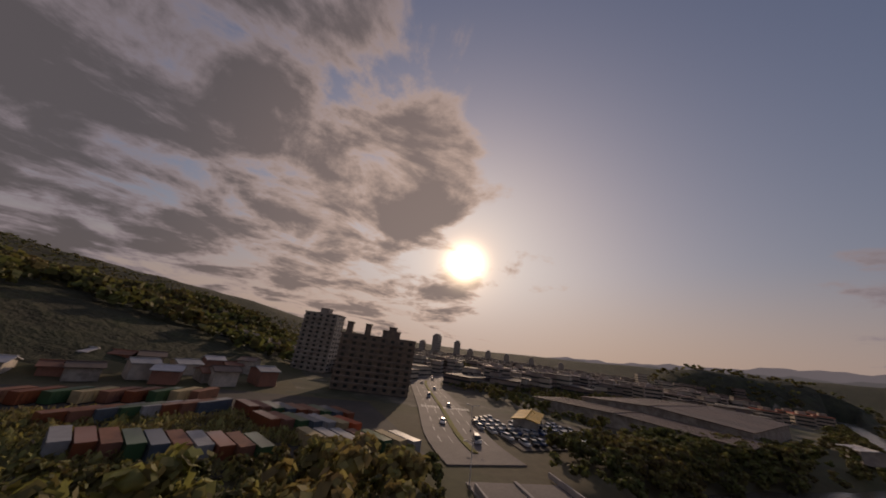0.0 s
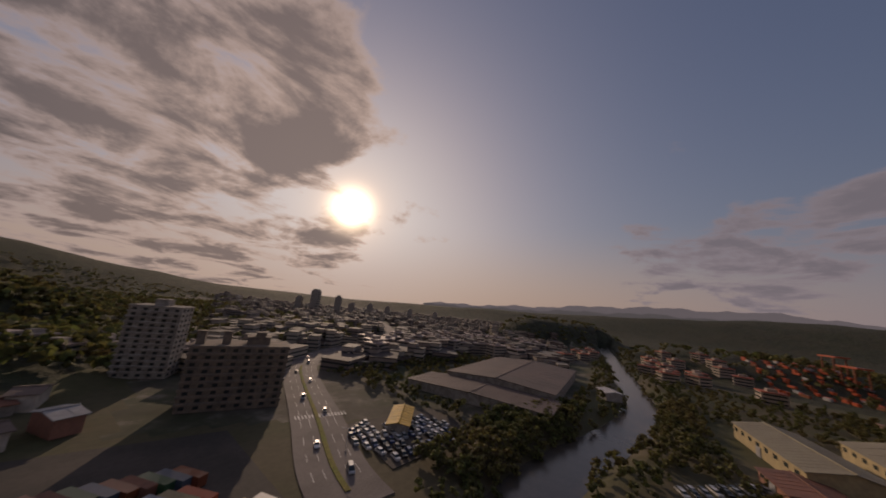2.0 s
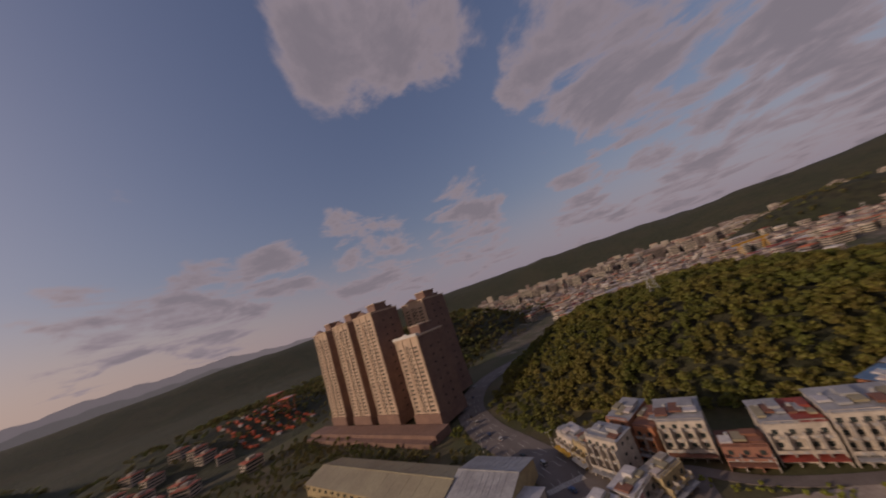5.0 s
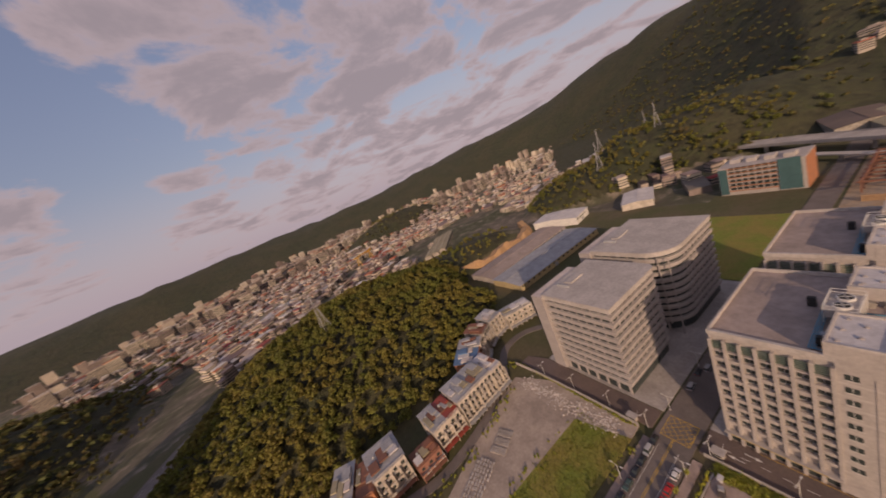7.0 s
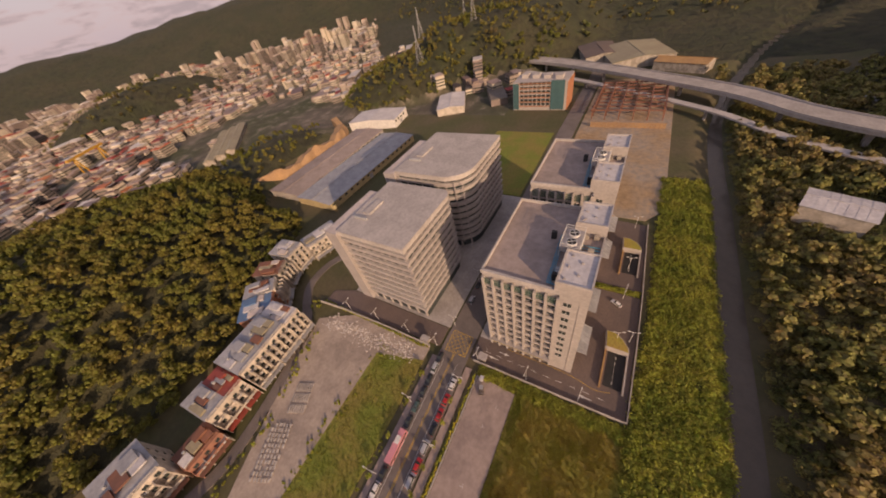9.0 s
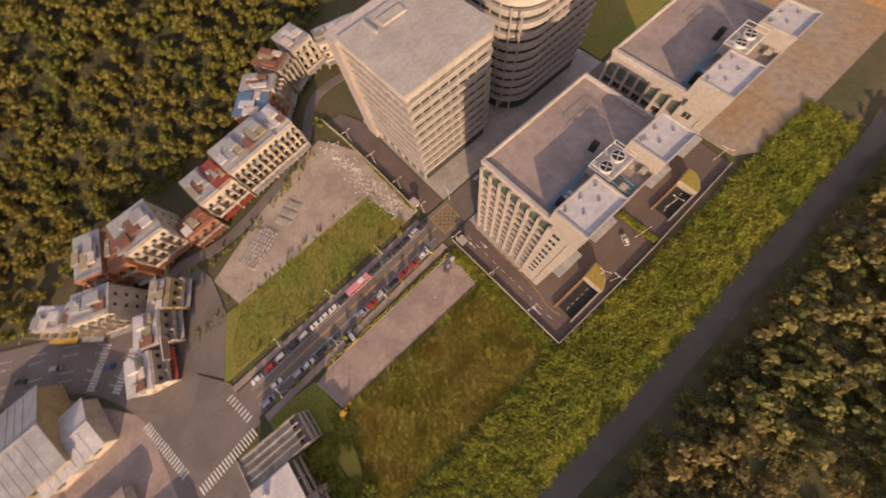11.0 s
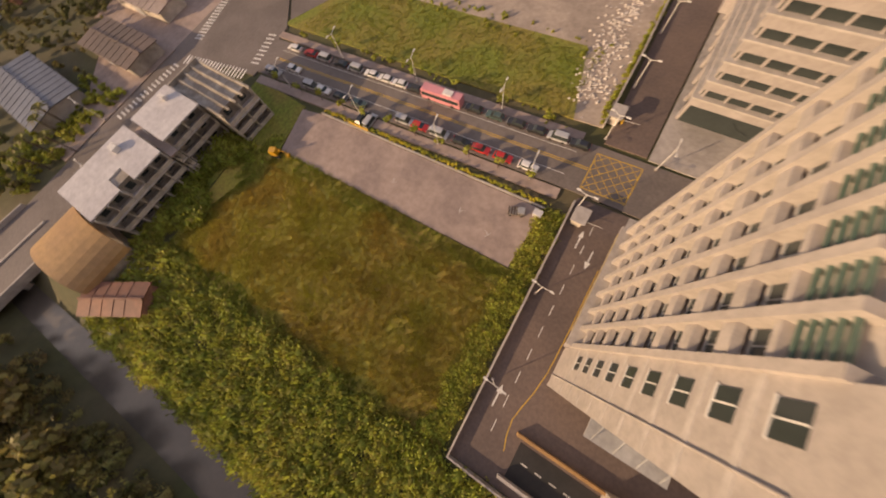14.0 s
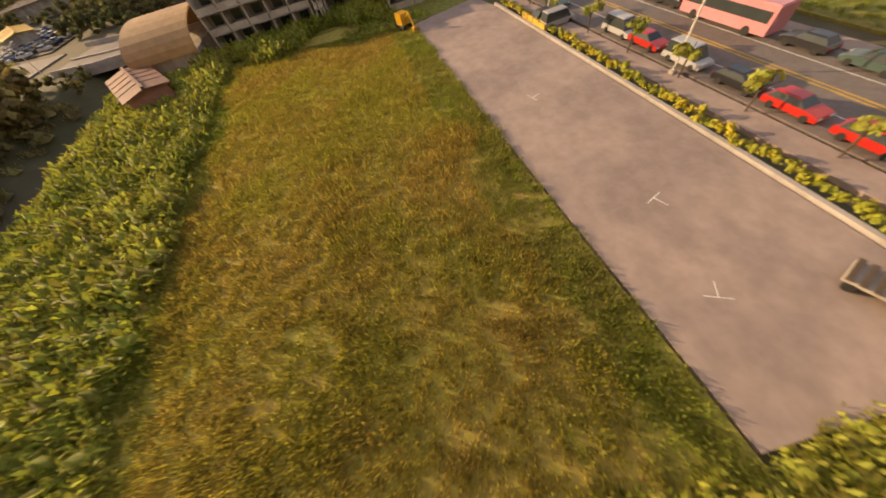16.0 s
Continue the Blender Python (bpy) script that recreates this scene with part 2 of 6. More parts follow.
M["town_pale"] = material("town_pale", (0.55, 0.52, 0.50), (0.45, 0.42, 0.40), rough=0.6, grain=0.4, patch=0.02, island=0.3)
M["town_wall"] = material("town_wall", (0.40, 0.335, 0.285), (0.31, 0.26, 0.22), rough=0.85, grain=0.4, patch=0.05, island=0.45)
M["town_roof"] = material("town_roof", (0.36, 0.29, 0.265), (0.27, 0.19, 0.165), rough=0.62, grain=0.4, patch=0.02, island=0.5)
M["town_red"] = material("town_red", (0.42, 0.09, 0.05), (0.33, 0.10, 0.07), rough=0.8, grain=0.4, patch=0.02, island=0.4)


def shiny(name, colour, rough, metal=0.0, coat=0.0, vary=0.0):
    m = material(name, colour, tuple(c * 0.9 for c in colour), rough=rough, grain=0.9, patch=0.2, bump=0.0, metal=metal, spread=0.05, vary=vary)
    m.node_tree.nodes["Principled BSDF"].inputs["Coat Weight"].default_value = coat
    return m


M["glass"] = shiny("glass", (0.045, 0.055, 0.055), 0.12)
M["green_glass"] = shiny("green_glass", (0.10, 0.16, 0.13), 0.15)
M["teal_glass"] = shiny("teal_glass", (0.07, 0.14, 0.15), 0.12)
M["water"] = shiny("water", (0.11, 0.092, 0.075), 0.22)
M["tyre"] = shiny("tyre", (0.02, 0.02, 0.02), 0.8)
M["blue_pipe"] = shiny("blue_pipe", (0.05, 0.28, 0.42), 0.4)
for cname, cc in (("car_white", (0.72, 0.70, 0.68)), ("car_silver", (0.42, 0.42, 0.43)), ("car_black", (0.02, 0.02, 0.023)), ("car_red", (0.50, 0.025, 0.02)), ("car_blue", (0.03, 0.07, 0.2)), ("car_green", (0.06, 0.10, 0.09)), ("bus_pink", (0.66, 0.27, 0.30)), ("box_orange", (0.24, 0.075, 0.035)), ("box_red", (0.52, 0.10, 0.035)), ("box_green", (0.05, 0.12, 0.055)), ("box_blue", (0.10, 0.13, 0.17)), ("crane_yellow", (0.62, 0.34, 0.03))):
    M[cname] = shiny(cname, cc, 0.35, coat=0.5)


# ---- mesh tools ----
class Shape:
    def __init__(self):
        self.v, self.f = [], []

    def add(self, verts, faces):
        n = len(self.v)
        self.v += [tuple(p) for p in verts]
        self.f += [tuple(n + i for i in q) for q in faces]
        return self

    def box(self, x0, x1, y0, y1, z0, z1):
        return self.add([(x, y, z) for z in (z0, z1) for y in (y0, y1) for x in (x0, x1)],
                        [(0, 2, 3, 1), (4, 5, 7, 6), (0, 1, 5, 4), (2, 6, 7, 3), (0, 4, 6, 2), (1, 3, 7, 5)])

    def prism(self, ring, z0, z1):
        n = len(ring)
        self.add([(x, y, z0) for x, y in ring] + [(x, y, z1) for x, y in ring],
                 [tuple(range(n - 1, -1, -1)), tuple(range(n, 2 * n))] + [(i, (i + 1) % n, n + (i + 1) % n, n + i) for i in range(n)])
        return self

    def beam(self, a, b, w, sides=4):
        a, b = Vector(a), Vector(b)
        q = (b - a).to_track_quat("Z", "Y")
        ring = [q @ Vector((w * math.cos(2 * math.pi * (i + 0.5) / sides), w * math.sin(2 * math.pi * (i + 0.5) / sides), 0)) for i in range(sides)]
        return self.add([a + r for r in ring] + [b + r for r in ring],
                        [tuple(range(sides - 1, -1, -1)), tuple(range(sides, 2 * sides))] + [(i, (i + 1) % sides, sides + (i + 1) % sides, sides + i) for i in range(sides)])

    def gable(self, x0, x1, y0, y1, z0, z1, along="x"):
        if along == "x":
            ym = (y0 + y1) / 2
            p = [(x0, y0, z0), (x0, y1, z0), (x0, ym, z1), (x1, y0, z0), (x1, y1, z0), (x1, ym, z1)]
        else:
            xm = (x0 + x1) / 2
            p = [(x1, y0, z0), (x0, y0, z0), (xm, y0, z1), (x1, y1, z0), (x0, y1, z0), (xm, y1, z1)]
        return self.add(p, [(0, 2, 1), (3, 4, 5), (0, 1, 4, 3), (0, 3, 5, 2), (1, 2, 5, 4)])

    def mesh(self, name, mat):
        me = bpy.data.meshes.new(name)
        me.from_pydata(self.v, [], self.f)
        me.materials.append(M[mat] if isinstance(mat, str) else mat)
        me.update()
        return me


KIDS = {}


def thing(name, x=0, y=0, z=0, turn=0, label="", category="", group="", kind=""):
    ob = new(name)
    ob.matrix_world = pose(x, y, z, 0, 0, turn)
    ob.empty_display_size = 0.5
    return tagged(ob, label, category, group, kind)


def part(name, shape, mat, parent, label="", at=None, turn=0, kind=""):
    me = shape if isinstance(shape, bpy.types.Mesh) else shape.mesh(name, mat)
    ob = new(name, me)
    ob.parent = parent
    KIDS.setdefault(parent.name, []).append(ob)
    if at is not None:
        ob.matrix_local = pose(*at, 0, 0, turn)
    return tagged(ob, label, kind=kind)


def again(ob, m):
    """A copy of a thing and its parts, on the same meshes, at the pose m."""
    twin = ob.copy()
    scene.collection.objects.link(twin)
    twin.matrix_basis = m
    for child in KIDS.get(ob.name, ()):
        c = child.copy()
        scene.collection.objects.link(c)
        c.parent = twin
        for sub in KIDS.get(child.name, ()):
            q = sub.copy()
            scene.collection.objects.link(q)
            q.parent = c
    return twin


def solo(name, shape, mat, label="", category="", group="", kind=""):
    return tagged(new(name, shape.mesh(name, mat)), label, category, group, kind)


def ribbon(points, width, z0, z1, closed=False):
    """A slab along a line of points."""
    P = [Vector((x, y, 0)) for x, y in points]
    L, R = [], []
    for i, p in enumerate(P):
        d = (P[min(i + 1, len(P) - 1)] - P[max(i - 1, 0)]).normalized()
        s = Vector((-d.y, d.x, 0)) * width / 2
        L.append(p + s), R.append(p - s)
    sh, n = Shape(), len(P)
    sh.add([(v.x, v.y, z) for z in (z0, z1) for side in (R, L) for v in side], [])
    f = lambda k, side, i: k * 2 * n + side * n + i
    for i in range(n - 1):
        sh.f += [(f(1, 0, i), f(1, 0, i + 1), f(1, 1, i + 1), f(1, 1, i)), (f(0, 1, i), f(0, 1, i + 1), f(0, 0, i + 1), f(0, 0, i)),
                 (f(0, 0, i), f(0, 0, i + 1), f(1, 0, i + 1), f(1, 0, i)), (f(1, 1, i), f(1, 1, i + 1), f(0, 1, i + 1), f(0, 1, i))]
    sh.f += [(f(0, 0, 0), f(1, 0, 0), f(1, 1, 0), f(0, 1, 0)), (f(0, 0, n - 1), f(0, 1, n - 1), f(1, 1, n - 1), f(1, 0, n - 1))]
    return sh


def smooth_line(points, step=6.0):
    """Points along a rounded line through the given ones."""
    P = [Vector(p) for p in points]
    P = [2 * P[0] - P[1]] + P + [2 * P[-1] - P[-2]]
    out = []
    for i in range(1, len(P) - 2):
        n = max(2, int((P[i + 1] - P[i]).length / step))
        for k in range(n):
            t = k / n
            a, b, c, d = P[i - 1:i + 3]
            out.append(0.5 * (2 * b + (c - a) * t + (2 * a - 5 * b + 4 * c - d) * t * t + (3 * b - a - 3 * c + d) * t ** 3))
    out.append(P[-2])
    return [(p.x, p.y) for p in out]


# ---- ground ----
RIVER = smooth_line([(-900, -150), (-520, -95), (-395, -78), (-330, -70), (-265, -75), (-200, -92), (-140, -99), (-85, -99), (-40, -98), (12, -99), (60, -98), (125, -98), (185, -97), (250, -101), (340, -120), (480, -170), (800, -330)], 8)
SOUTH_ROAD = smooth_line([(-117, -12), (-117, -55), (-117, -86), (-121, -108), (-128, -140), (-147, -180), (-187, -262), (-222, -298), (-262, -318), (-340, -350), (-460, -440), (-620, -640)], 6)
NORTH_ROAD = smooth_line([(-114, -2), (-120, 22), (-138, 48), (-168, 66), (-205, 88), (-240, 122), (-258, 170), (-250, 220), (-215, 290), (-160, 360), (-95, 440), (-30, 540), (60, 680)], 6)
EAST_ROAD = [(-103, -9.4), (-60, -7.2), (0, -4.2), (60, -3.0), (120, -2.0), (210, -1.0), (360, -1.0)]


def nearest(line, X, Y):
    d = np.full(X.shape, 1e9)
    for (x0, y0), (x1, y1) in zip(line, line[1:]):
        dx, dy = x1 - x0, y1 - y0
        t = np.clip(((X - x0) * dx + (Y - y0) * dy) / (dx * dx + dy * dy + 1e-9), 0, 1)
        d = np.minimum(d, np.hypot(X - x0 - t * dx, Y - y0 - t * dy))
    return d


def ridged(X, Y, s, seed):
    r = np.random.RandomState(seed)
    out = np.zeros_like(X)
    for k in range(7):
        a, ph, f = r.uniform(0, 2 * math.pi), r.uniform(0, 6.28), s * 1.55 ** k
        out += np.sin((X * math.cos(a) + Y * math.sin(a)) * f + ph + 1.3 * np.sin((Y * math.cos(a) - X * math.sin(a)) * f * 0.7 + ph)) / 1.5 ** k
    return out / 2.5


RING = ((-180, 105), (-168, 90), (-150, 68), (-128, 45), (-108, 60), (-98, 90), (-88, 140), (-75, 175), (-60, 200), (-40, 240), (-15, 340), (5, 380), (20, 330), (40, 250), (60, 198), (75, 166), (95, 160), (112, 190), (125, 172), (140, 160), (155, 170), (170, 130), (180, 105))


def height(X, Y):
    """Metres of ground above the valley floor."""
    X, Y = np.asarray(X, float), np.asarray(Y, float)
    r, az = np.hypot(X + 50, Y + 40), np.degrees(np.arctan2(Y + 40, X + 50))
    ring = np.interp(az, [a for a, _ in RING], [h for _, h in RING])
    rough = ridged(X, Y, 0.004, 3)
    near_mount = np.interp(az, (-180, -120, -100, -60, -20, 10, 25, 40, 180), (0, 0, 0.6, 1, 1, 1, 0.5, 0, 0))
    start = 1500 - 950 * near_mount
    up = np.clip((r - start) / (2300 - 700 * near_mount - start), 0, 1)
    z = ring * (up * up * (3 - 2 * up)) * (1 + 0.16 * rough)

    def hump(cx, cy, rx, ry, h, turn=0.0):
        c, s = math.cos(radians(turn)), math.sin(radians(turn))
        u, v = ((X - cx) * c + (Y - cy) * s) / rx, (-(X - cx) * s + (Y - cy) * c) / ry
        q = np.clip(1 - u * u - v * v, 0, 1)
        return h * q * q * (3 - 2 * q) * (1 + 0.12 * ridged(X, Y, 0.02, 8))

    z += hump(-75, 225, 175, 135, 40, 12)
    z += hump(110, 292, 100, 52, 13)
    z += hump(340, 250, 120, 100, 32)
    z += hump(520, 160, 200, 160, 60)
    z += hump(-560, 420, 260, 240, 60)
    z += hump(-820, -230, 260, 110, 48, -20)
    z += hump(-700, 60, 170, 200, 22)
    z += hump(230, 900, 260, 120, 55, 20)
    z += hump(200, -330, 330, 170, 42)
    z += hump(40, -560, 190, 170, 40)
    z -= 0.25
    halls = np.minimum.reduce([nearest([(95, 174), (165, 174)], X, Y) - 50, nearest([(222, 205), (262, 135)], X, Y) - 34, nearest([(92, 385), (190, 480)], X, Y) - 24])
    z = np.where(halls < 22, np.minimum(z, -0.25 + np.clip(halls, 0, 99) * 1.1), z)
    flat_zone = nearest(NORTH_ROAD, X, Y)
    z = np.where(flat_zone < 34, np.minimum(z, -0.25 + np.clip(flat_zone - 15, 0, 99) * 0.6), z)
    d = nearest(RIVER, X, Y)
    reach = np.where(X < -150, 17.0, 10.0)
    bed = 5.0 * np.clip((reach - d) / 8.0, 0, 1)
    return np.where(d < reach, np.minimum(z, 0) - bed, z)


def stretch(lo, hi, near_lo, near_hi, step):
    c = list(np.arange(near_lo, near_hi + 0.1, step))
    s = step
    while c[-1] < hi:
        s *= 1.09
        c.append(c[-1] + s)
    s = step
    while c[0] > lo:
        s *= 1.09
        c.insert(0, c[0] - s)
    return np.array(c)


gx, gy = stretch(-4600, 4600, -430, 330, 5.0), stretch(-4600, 4600, -215, 300, 5.0)
GX, GY = np.meshgrid(gx, gy)
GZ = height(GX, GY)
nx, ny = len(gx), len(gy)
gm = bpy.data.meshes.new("ground")
idx = np.arange(nx * ny).reshape(ny, nx)
quads = np.stack([idx[:-1, :-1], idx[:-1, 1:], idx[1:, 1:], idx[1:, :-1]], -1).reshape(-1, 4)
gm.from_pydata(np.stack([GX, GY, GZ], -1).reshape(-1, 3).tolist(), [], quads.tolist())
gm.materials.append(M["soil"]), gm.materials.append(M["woods"]), gm.materials.append(M["town_ground"])
cz = GZ.reshape(-1)[quads].mean(1)
qx, qy = GX.reshape(-1)[quads].mean(1), GY.reshape(-1)[quads].mean(1)
kind_of = ((cz > 3.0) | (np.abs(qx + 50) > 420) | (np.abs(qy - 30) > 330)).astype(np.int32)
qr, qa = np.hypot(qx + 50, qy + 40), np.degrees(np.arctan2(qy + 40, qx + 50))
plain = (cz < 7.0) & (((qx > 240) & (qx < 620) & (qy > 64) & (qy < 420)) | ((qa > 42) & (qa < 128) & (qr > 380) & (qr < 1900)) | ((qa > -172) & (qa < -104) & (qr > 170) & (qr < 1700) & (nearest(RIVER, qx, qy) > 35)))
kind_of[plain] = 2
gm.polygons.foreach_set("material_index", kind_of)
gm.polygons.foreach_set("use_smooth", np.ones(len(quads), dtype=bool))
tagged(new("ground", gm), "valley floor of scrub and soil rising to wooded hills", "ground", kind="structure")
# ranges at the edge of sight, haze put in as a pale glow
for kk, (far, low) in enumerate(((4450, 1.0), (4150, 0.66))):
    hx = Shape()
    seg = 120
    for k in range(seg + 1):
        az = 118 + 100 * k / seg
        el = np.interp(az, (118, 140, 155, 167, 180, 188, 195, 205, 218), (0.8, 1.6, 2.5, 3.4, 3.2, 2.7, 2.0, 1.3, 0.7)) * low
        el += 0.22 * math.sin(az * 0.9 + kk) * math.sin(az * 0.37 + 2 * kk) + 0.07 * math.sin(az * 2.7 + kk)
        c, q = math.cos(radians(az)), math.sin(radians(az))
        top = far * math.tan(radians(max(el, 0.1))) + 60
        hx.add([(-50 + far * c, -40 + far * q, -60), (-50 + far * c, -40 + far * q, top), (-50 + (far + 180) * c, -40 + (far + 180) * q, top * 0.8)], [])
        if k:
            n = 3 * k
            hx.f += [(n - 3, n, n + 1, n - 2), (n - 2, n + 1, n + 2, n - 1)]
    solo("backdrop", hx, ("far_haze_range", "near_haze_range")[kk], "mountain range on the horizon with haze painted in as a pale glow", "hills", kind="structure")
solo("water", ribbon(RIVER, 30, -4.6, -4.05), "water", "shallow brown river in a narrow channel", "river", kind="structure")


def slab(name, ring, z, mat, label, category="ground"):
    return solo(name, Shape().prism(ring, -0.6, z), mat, label, category, kind="structure")


solo("road", ribbon(SOUTH_ROAD[:13], 20.5, -0.5, 0.06), "asphalt", "wide grey asphalt road leading to the bridge", "road", kind="structure")
solo("road", ribbon(SOUTH_ROAD[18:], 20.5, -0.5, 0.06), "asphalt", "wide grey asphalt road south of the river", "road", kind="structure")
solo("road", ribbon(NORTH_ROAD, 23, -0.5, 0.05), "asphalt", "wide curving main road of worn asphalt", "road", kind="structure")
solo("road", ribbon(EAST_ROAD, 12.6, -0.5, 0.07), "asphalt", "straight campus road with parked cars", "road", kind="structure")
slab("junction", [(-128, -20), (-94, -17), (-97, 2), (-106, 14), (-128, 12)], 0.075, "asphalt", "open asphalt road junction with zebra crossings", "road")
slab("parking_lot", [(-72, -20), (-69, -33), (-4.8, -32), (-4, -17.3), (-40, -18.3), (-66, -19.0)], 0.08, "lot", "empty worn concrete parking lot", "parking lot")
slab("field", [(-80, -35), (-69, -33.2), (-4.8, -32.2), (-1, -32), (0.5, -68), (-78, -72)], 0.04, "meadow", "overgrown dry meadow with brown patches", "field")
slab("verge", [(-92, -17), (-72, -19), (-69.5, -34), (-80, -36), (-80, -60), (-92, -40)], 0.03, "lawn", "bright green grass verge", "grass")
slab("north_field", [(-99, 3), (-8, 6.5), (-14, 28), (-78, 26), (-86, 26)], 0.05, "lawn", "overgrown green field beside the road", "field")
slab("gravel_yard", [(-80, 26), (-14, 28), (-8, 6.5), (-1.5, 7), (-2, 50), (-12, 69), (-42, 60), (-84, 42)], 0.06, "gravel", "bare gravel yard with rubble", "yard")
slab("driveway", [(0.8, -11.5), (11.5, -11), (11.5, -48), (54, -48), (54, -66.5), (2.0, -66.5)], 0.09, "dark_asphalt", "reddish-brown asphalt driveway round the office block", "driveway")
slab("rear_yard", [(57, -48), (104, -47), (103, -65), (57, -66.5)], 0.09, "dark_asphalt", "reddish-brown asphalt rear yard", "driveway")
slab("side_drive", [(0.5, 3.3), (9.5, 3.6), (9.5, 62), (5, 74), (-2, 74)], 0.09, "dark_asphalt", "dark asphalt side drive beside the office block", "driveway")
slab("plaza", [(10, 3.2), (112, 4.6), (112, 62), (10, 62)], 0.08, "concrete", "paved concrete plaza between the office blocks", "plaza")
slab("forecourt", [(11.5, -11), (110, -8.5), (110, -47), (11.5, -47)], 0.085, "concrete", "paved forecourt round the office blocks", "plaza")
slab("lawn", [(113, 6), (205, 8), (205, 58), (113, 62)], 0.06, "lawn", "green lawn beyond the office blocks", "lawn")
slab("building_site", [(107, -10), (330, -9), (330, -72), (118, -72), (107, -64)], 0.05, "site_earth", "excavated orange-brown building site", "site")
solo("lane", ribbon(smooth_line([(-104, 48), (-96, 58), (-72, 55), (-46, 60), (-20, 71), (-6, 86), (4, 93), (20, 93), (34, 84)], 4), 5.0, -0.3, 0.1), "asphalt", "narrow lane in front of old houses", "road", kind="structure")
slab("container_yard", [(-40, -135), (-112, -128), (-118, -190), (-70, -205), (-20, -200)], 0.05, "yard_dirt", "dusty yard with containers and lorries", "yard")
slab("car_yard", [(-142, -132), (-190, -126), (-196, -158), (-152, -168)], 0.05, "yard_dirt", "gravel yard packed with cars", "yard")
slab("riverside_park", [(-165, -20), (-240, -45), (-225, -66), (-150, -78), (-132, -60)], 0.04, "soil", "open gravel ground beside the river", "yard")
slab("west_forecourt", [(-172, -66), (-128, -66), (-128, 14), (-150, 40), (-172, 56)], 0.02, "lot", "worn concrete forecourt of the workshops", "yard")
slab("corner_yard", [(-110, 20), (-98, 5), (-86, 26), (-84, 44), (-88, 58), (-104, 50), (-132, 60), (-126, 44)], 0.045, "asphalt", "paved yard between the corner houses", "yard")


# ---- bridge and walls ----
bridge = thing("bridge", -119.5, -97, 0, label="concrete road bridge over the river with low parapets", category="bridge")
part("deck", ribbon([(3, 16), (2.2, 9), (0.5, -8), (-3.5, -20)], 21, -1.2, 0.03), "concrete", bridge)
part("carriageway", ribbon([(3, 16), (2.2, 9), (0.5, -8), (-3.5, -20)], 20.0, 0.03, 0.07), "asphalt", bridge)
part("median_kerb", ribbon([(3, 16), (2.2, 9), (0.5, -8), (-3.5, -20)], 0.7, 0.07, 0.4), "concrete", bridge)
for s in (-1, 1):
    part("parapet", ribbon([(3 + 10.4 * s, 16), (2.2 + 10.4 * s, 9), (0.5 + 10.4 * s, -8), (-3.5 + 10.4 * s, -20)], 0.4, 0.06, 1.1), "pale_concrete", bridge)
part("pier", Shape().box(-9, 9, -1, 1, -6, -1.2), "concrete", bridge)


def line_wall(name, pts, w, h, mat, label):
    return solo(name, ribbon(pts, w, -0.3, h), mat, label, "wall", kind="structure")


line_wall("boundary_wall", [(0.6, -13), (1.2, -40), (1.8, -66.8), (30, -67), (54, -66.8), (103, -65.4)], 0.35, 1.3, "concrete", "low grey concrete boundary wall round the driveway")
line_wall("lot_kerb", [(-66, -18.7), (-40, -17.9), (-4, -16.9)], 0.4, 0.35, "concrete", "raised concrete kerb along the parking lot")
line_wall("yard_wall", [(-1.5, 7), (-1.6, 30), (-2.6, 60), (-4, 76)], 0.35, 1.6, "concrete", "grey wall between yard and drive")
line_wall("pavement_south", [(-92, -17.2), (-40, -14.5), (-3, -12.5)], 2.6, 0.16, "lot", "narrow paved footway with small trees")
line_wall("pavement_north", [(-97, -0.9), (-40, 1.2), (-4, 3.0)], 2.2, 0.16, "lot", "narrow paved footway along the road")
line_wall("plant_bed", [(55.5, -48), (55.8, -66)], 2.4, 0.4, "lawn", "grassed strip between the two yards")


# ---- office block (west one of a pair) ----
def window_mesh(name, w, h, mat="glass", depth=0.12):
    return Shape().box(-w / 2, w / 2, -depth, 0.0, 0, h).mesh(name, mat)


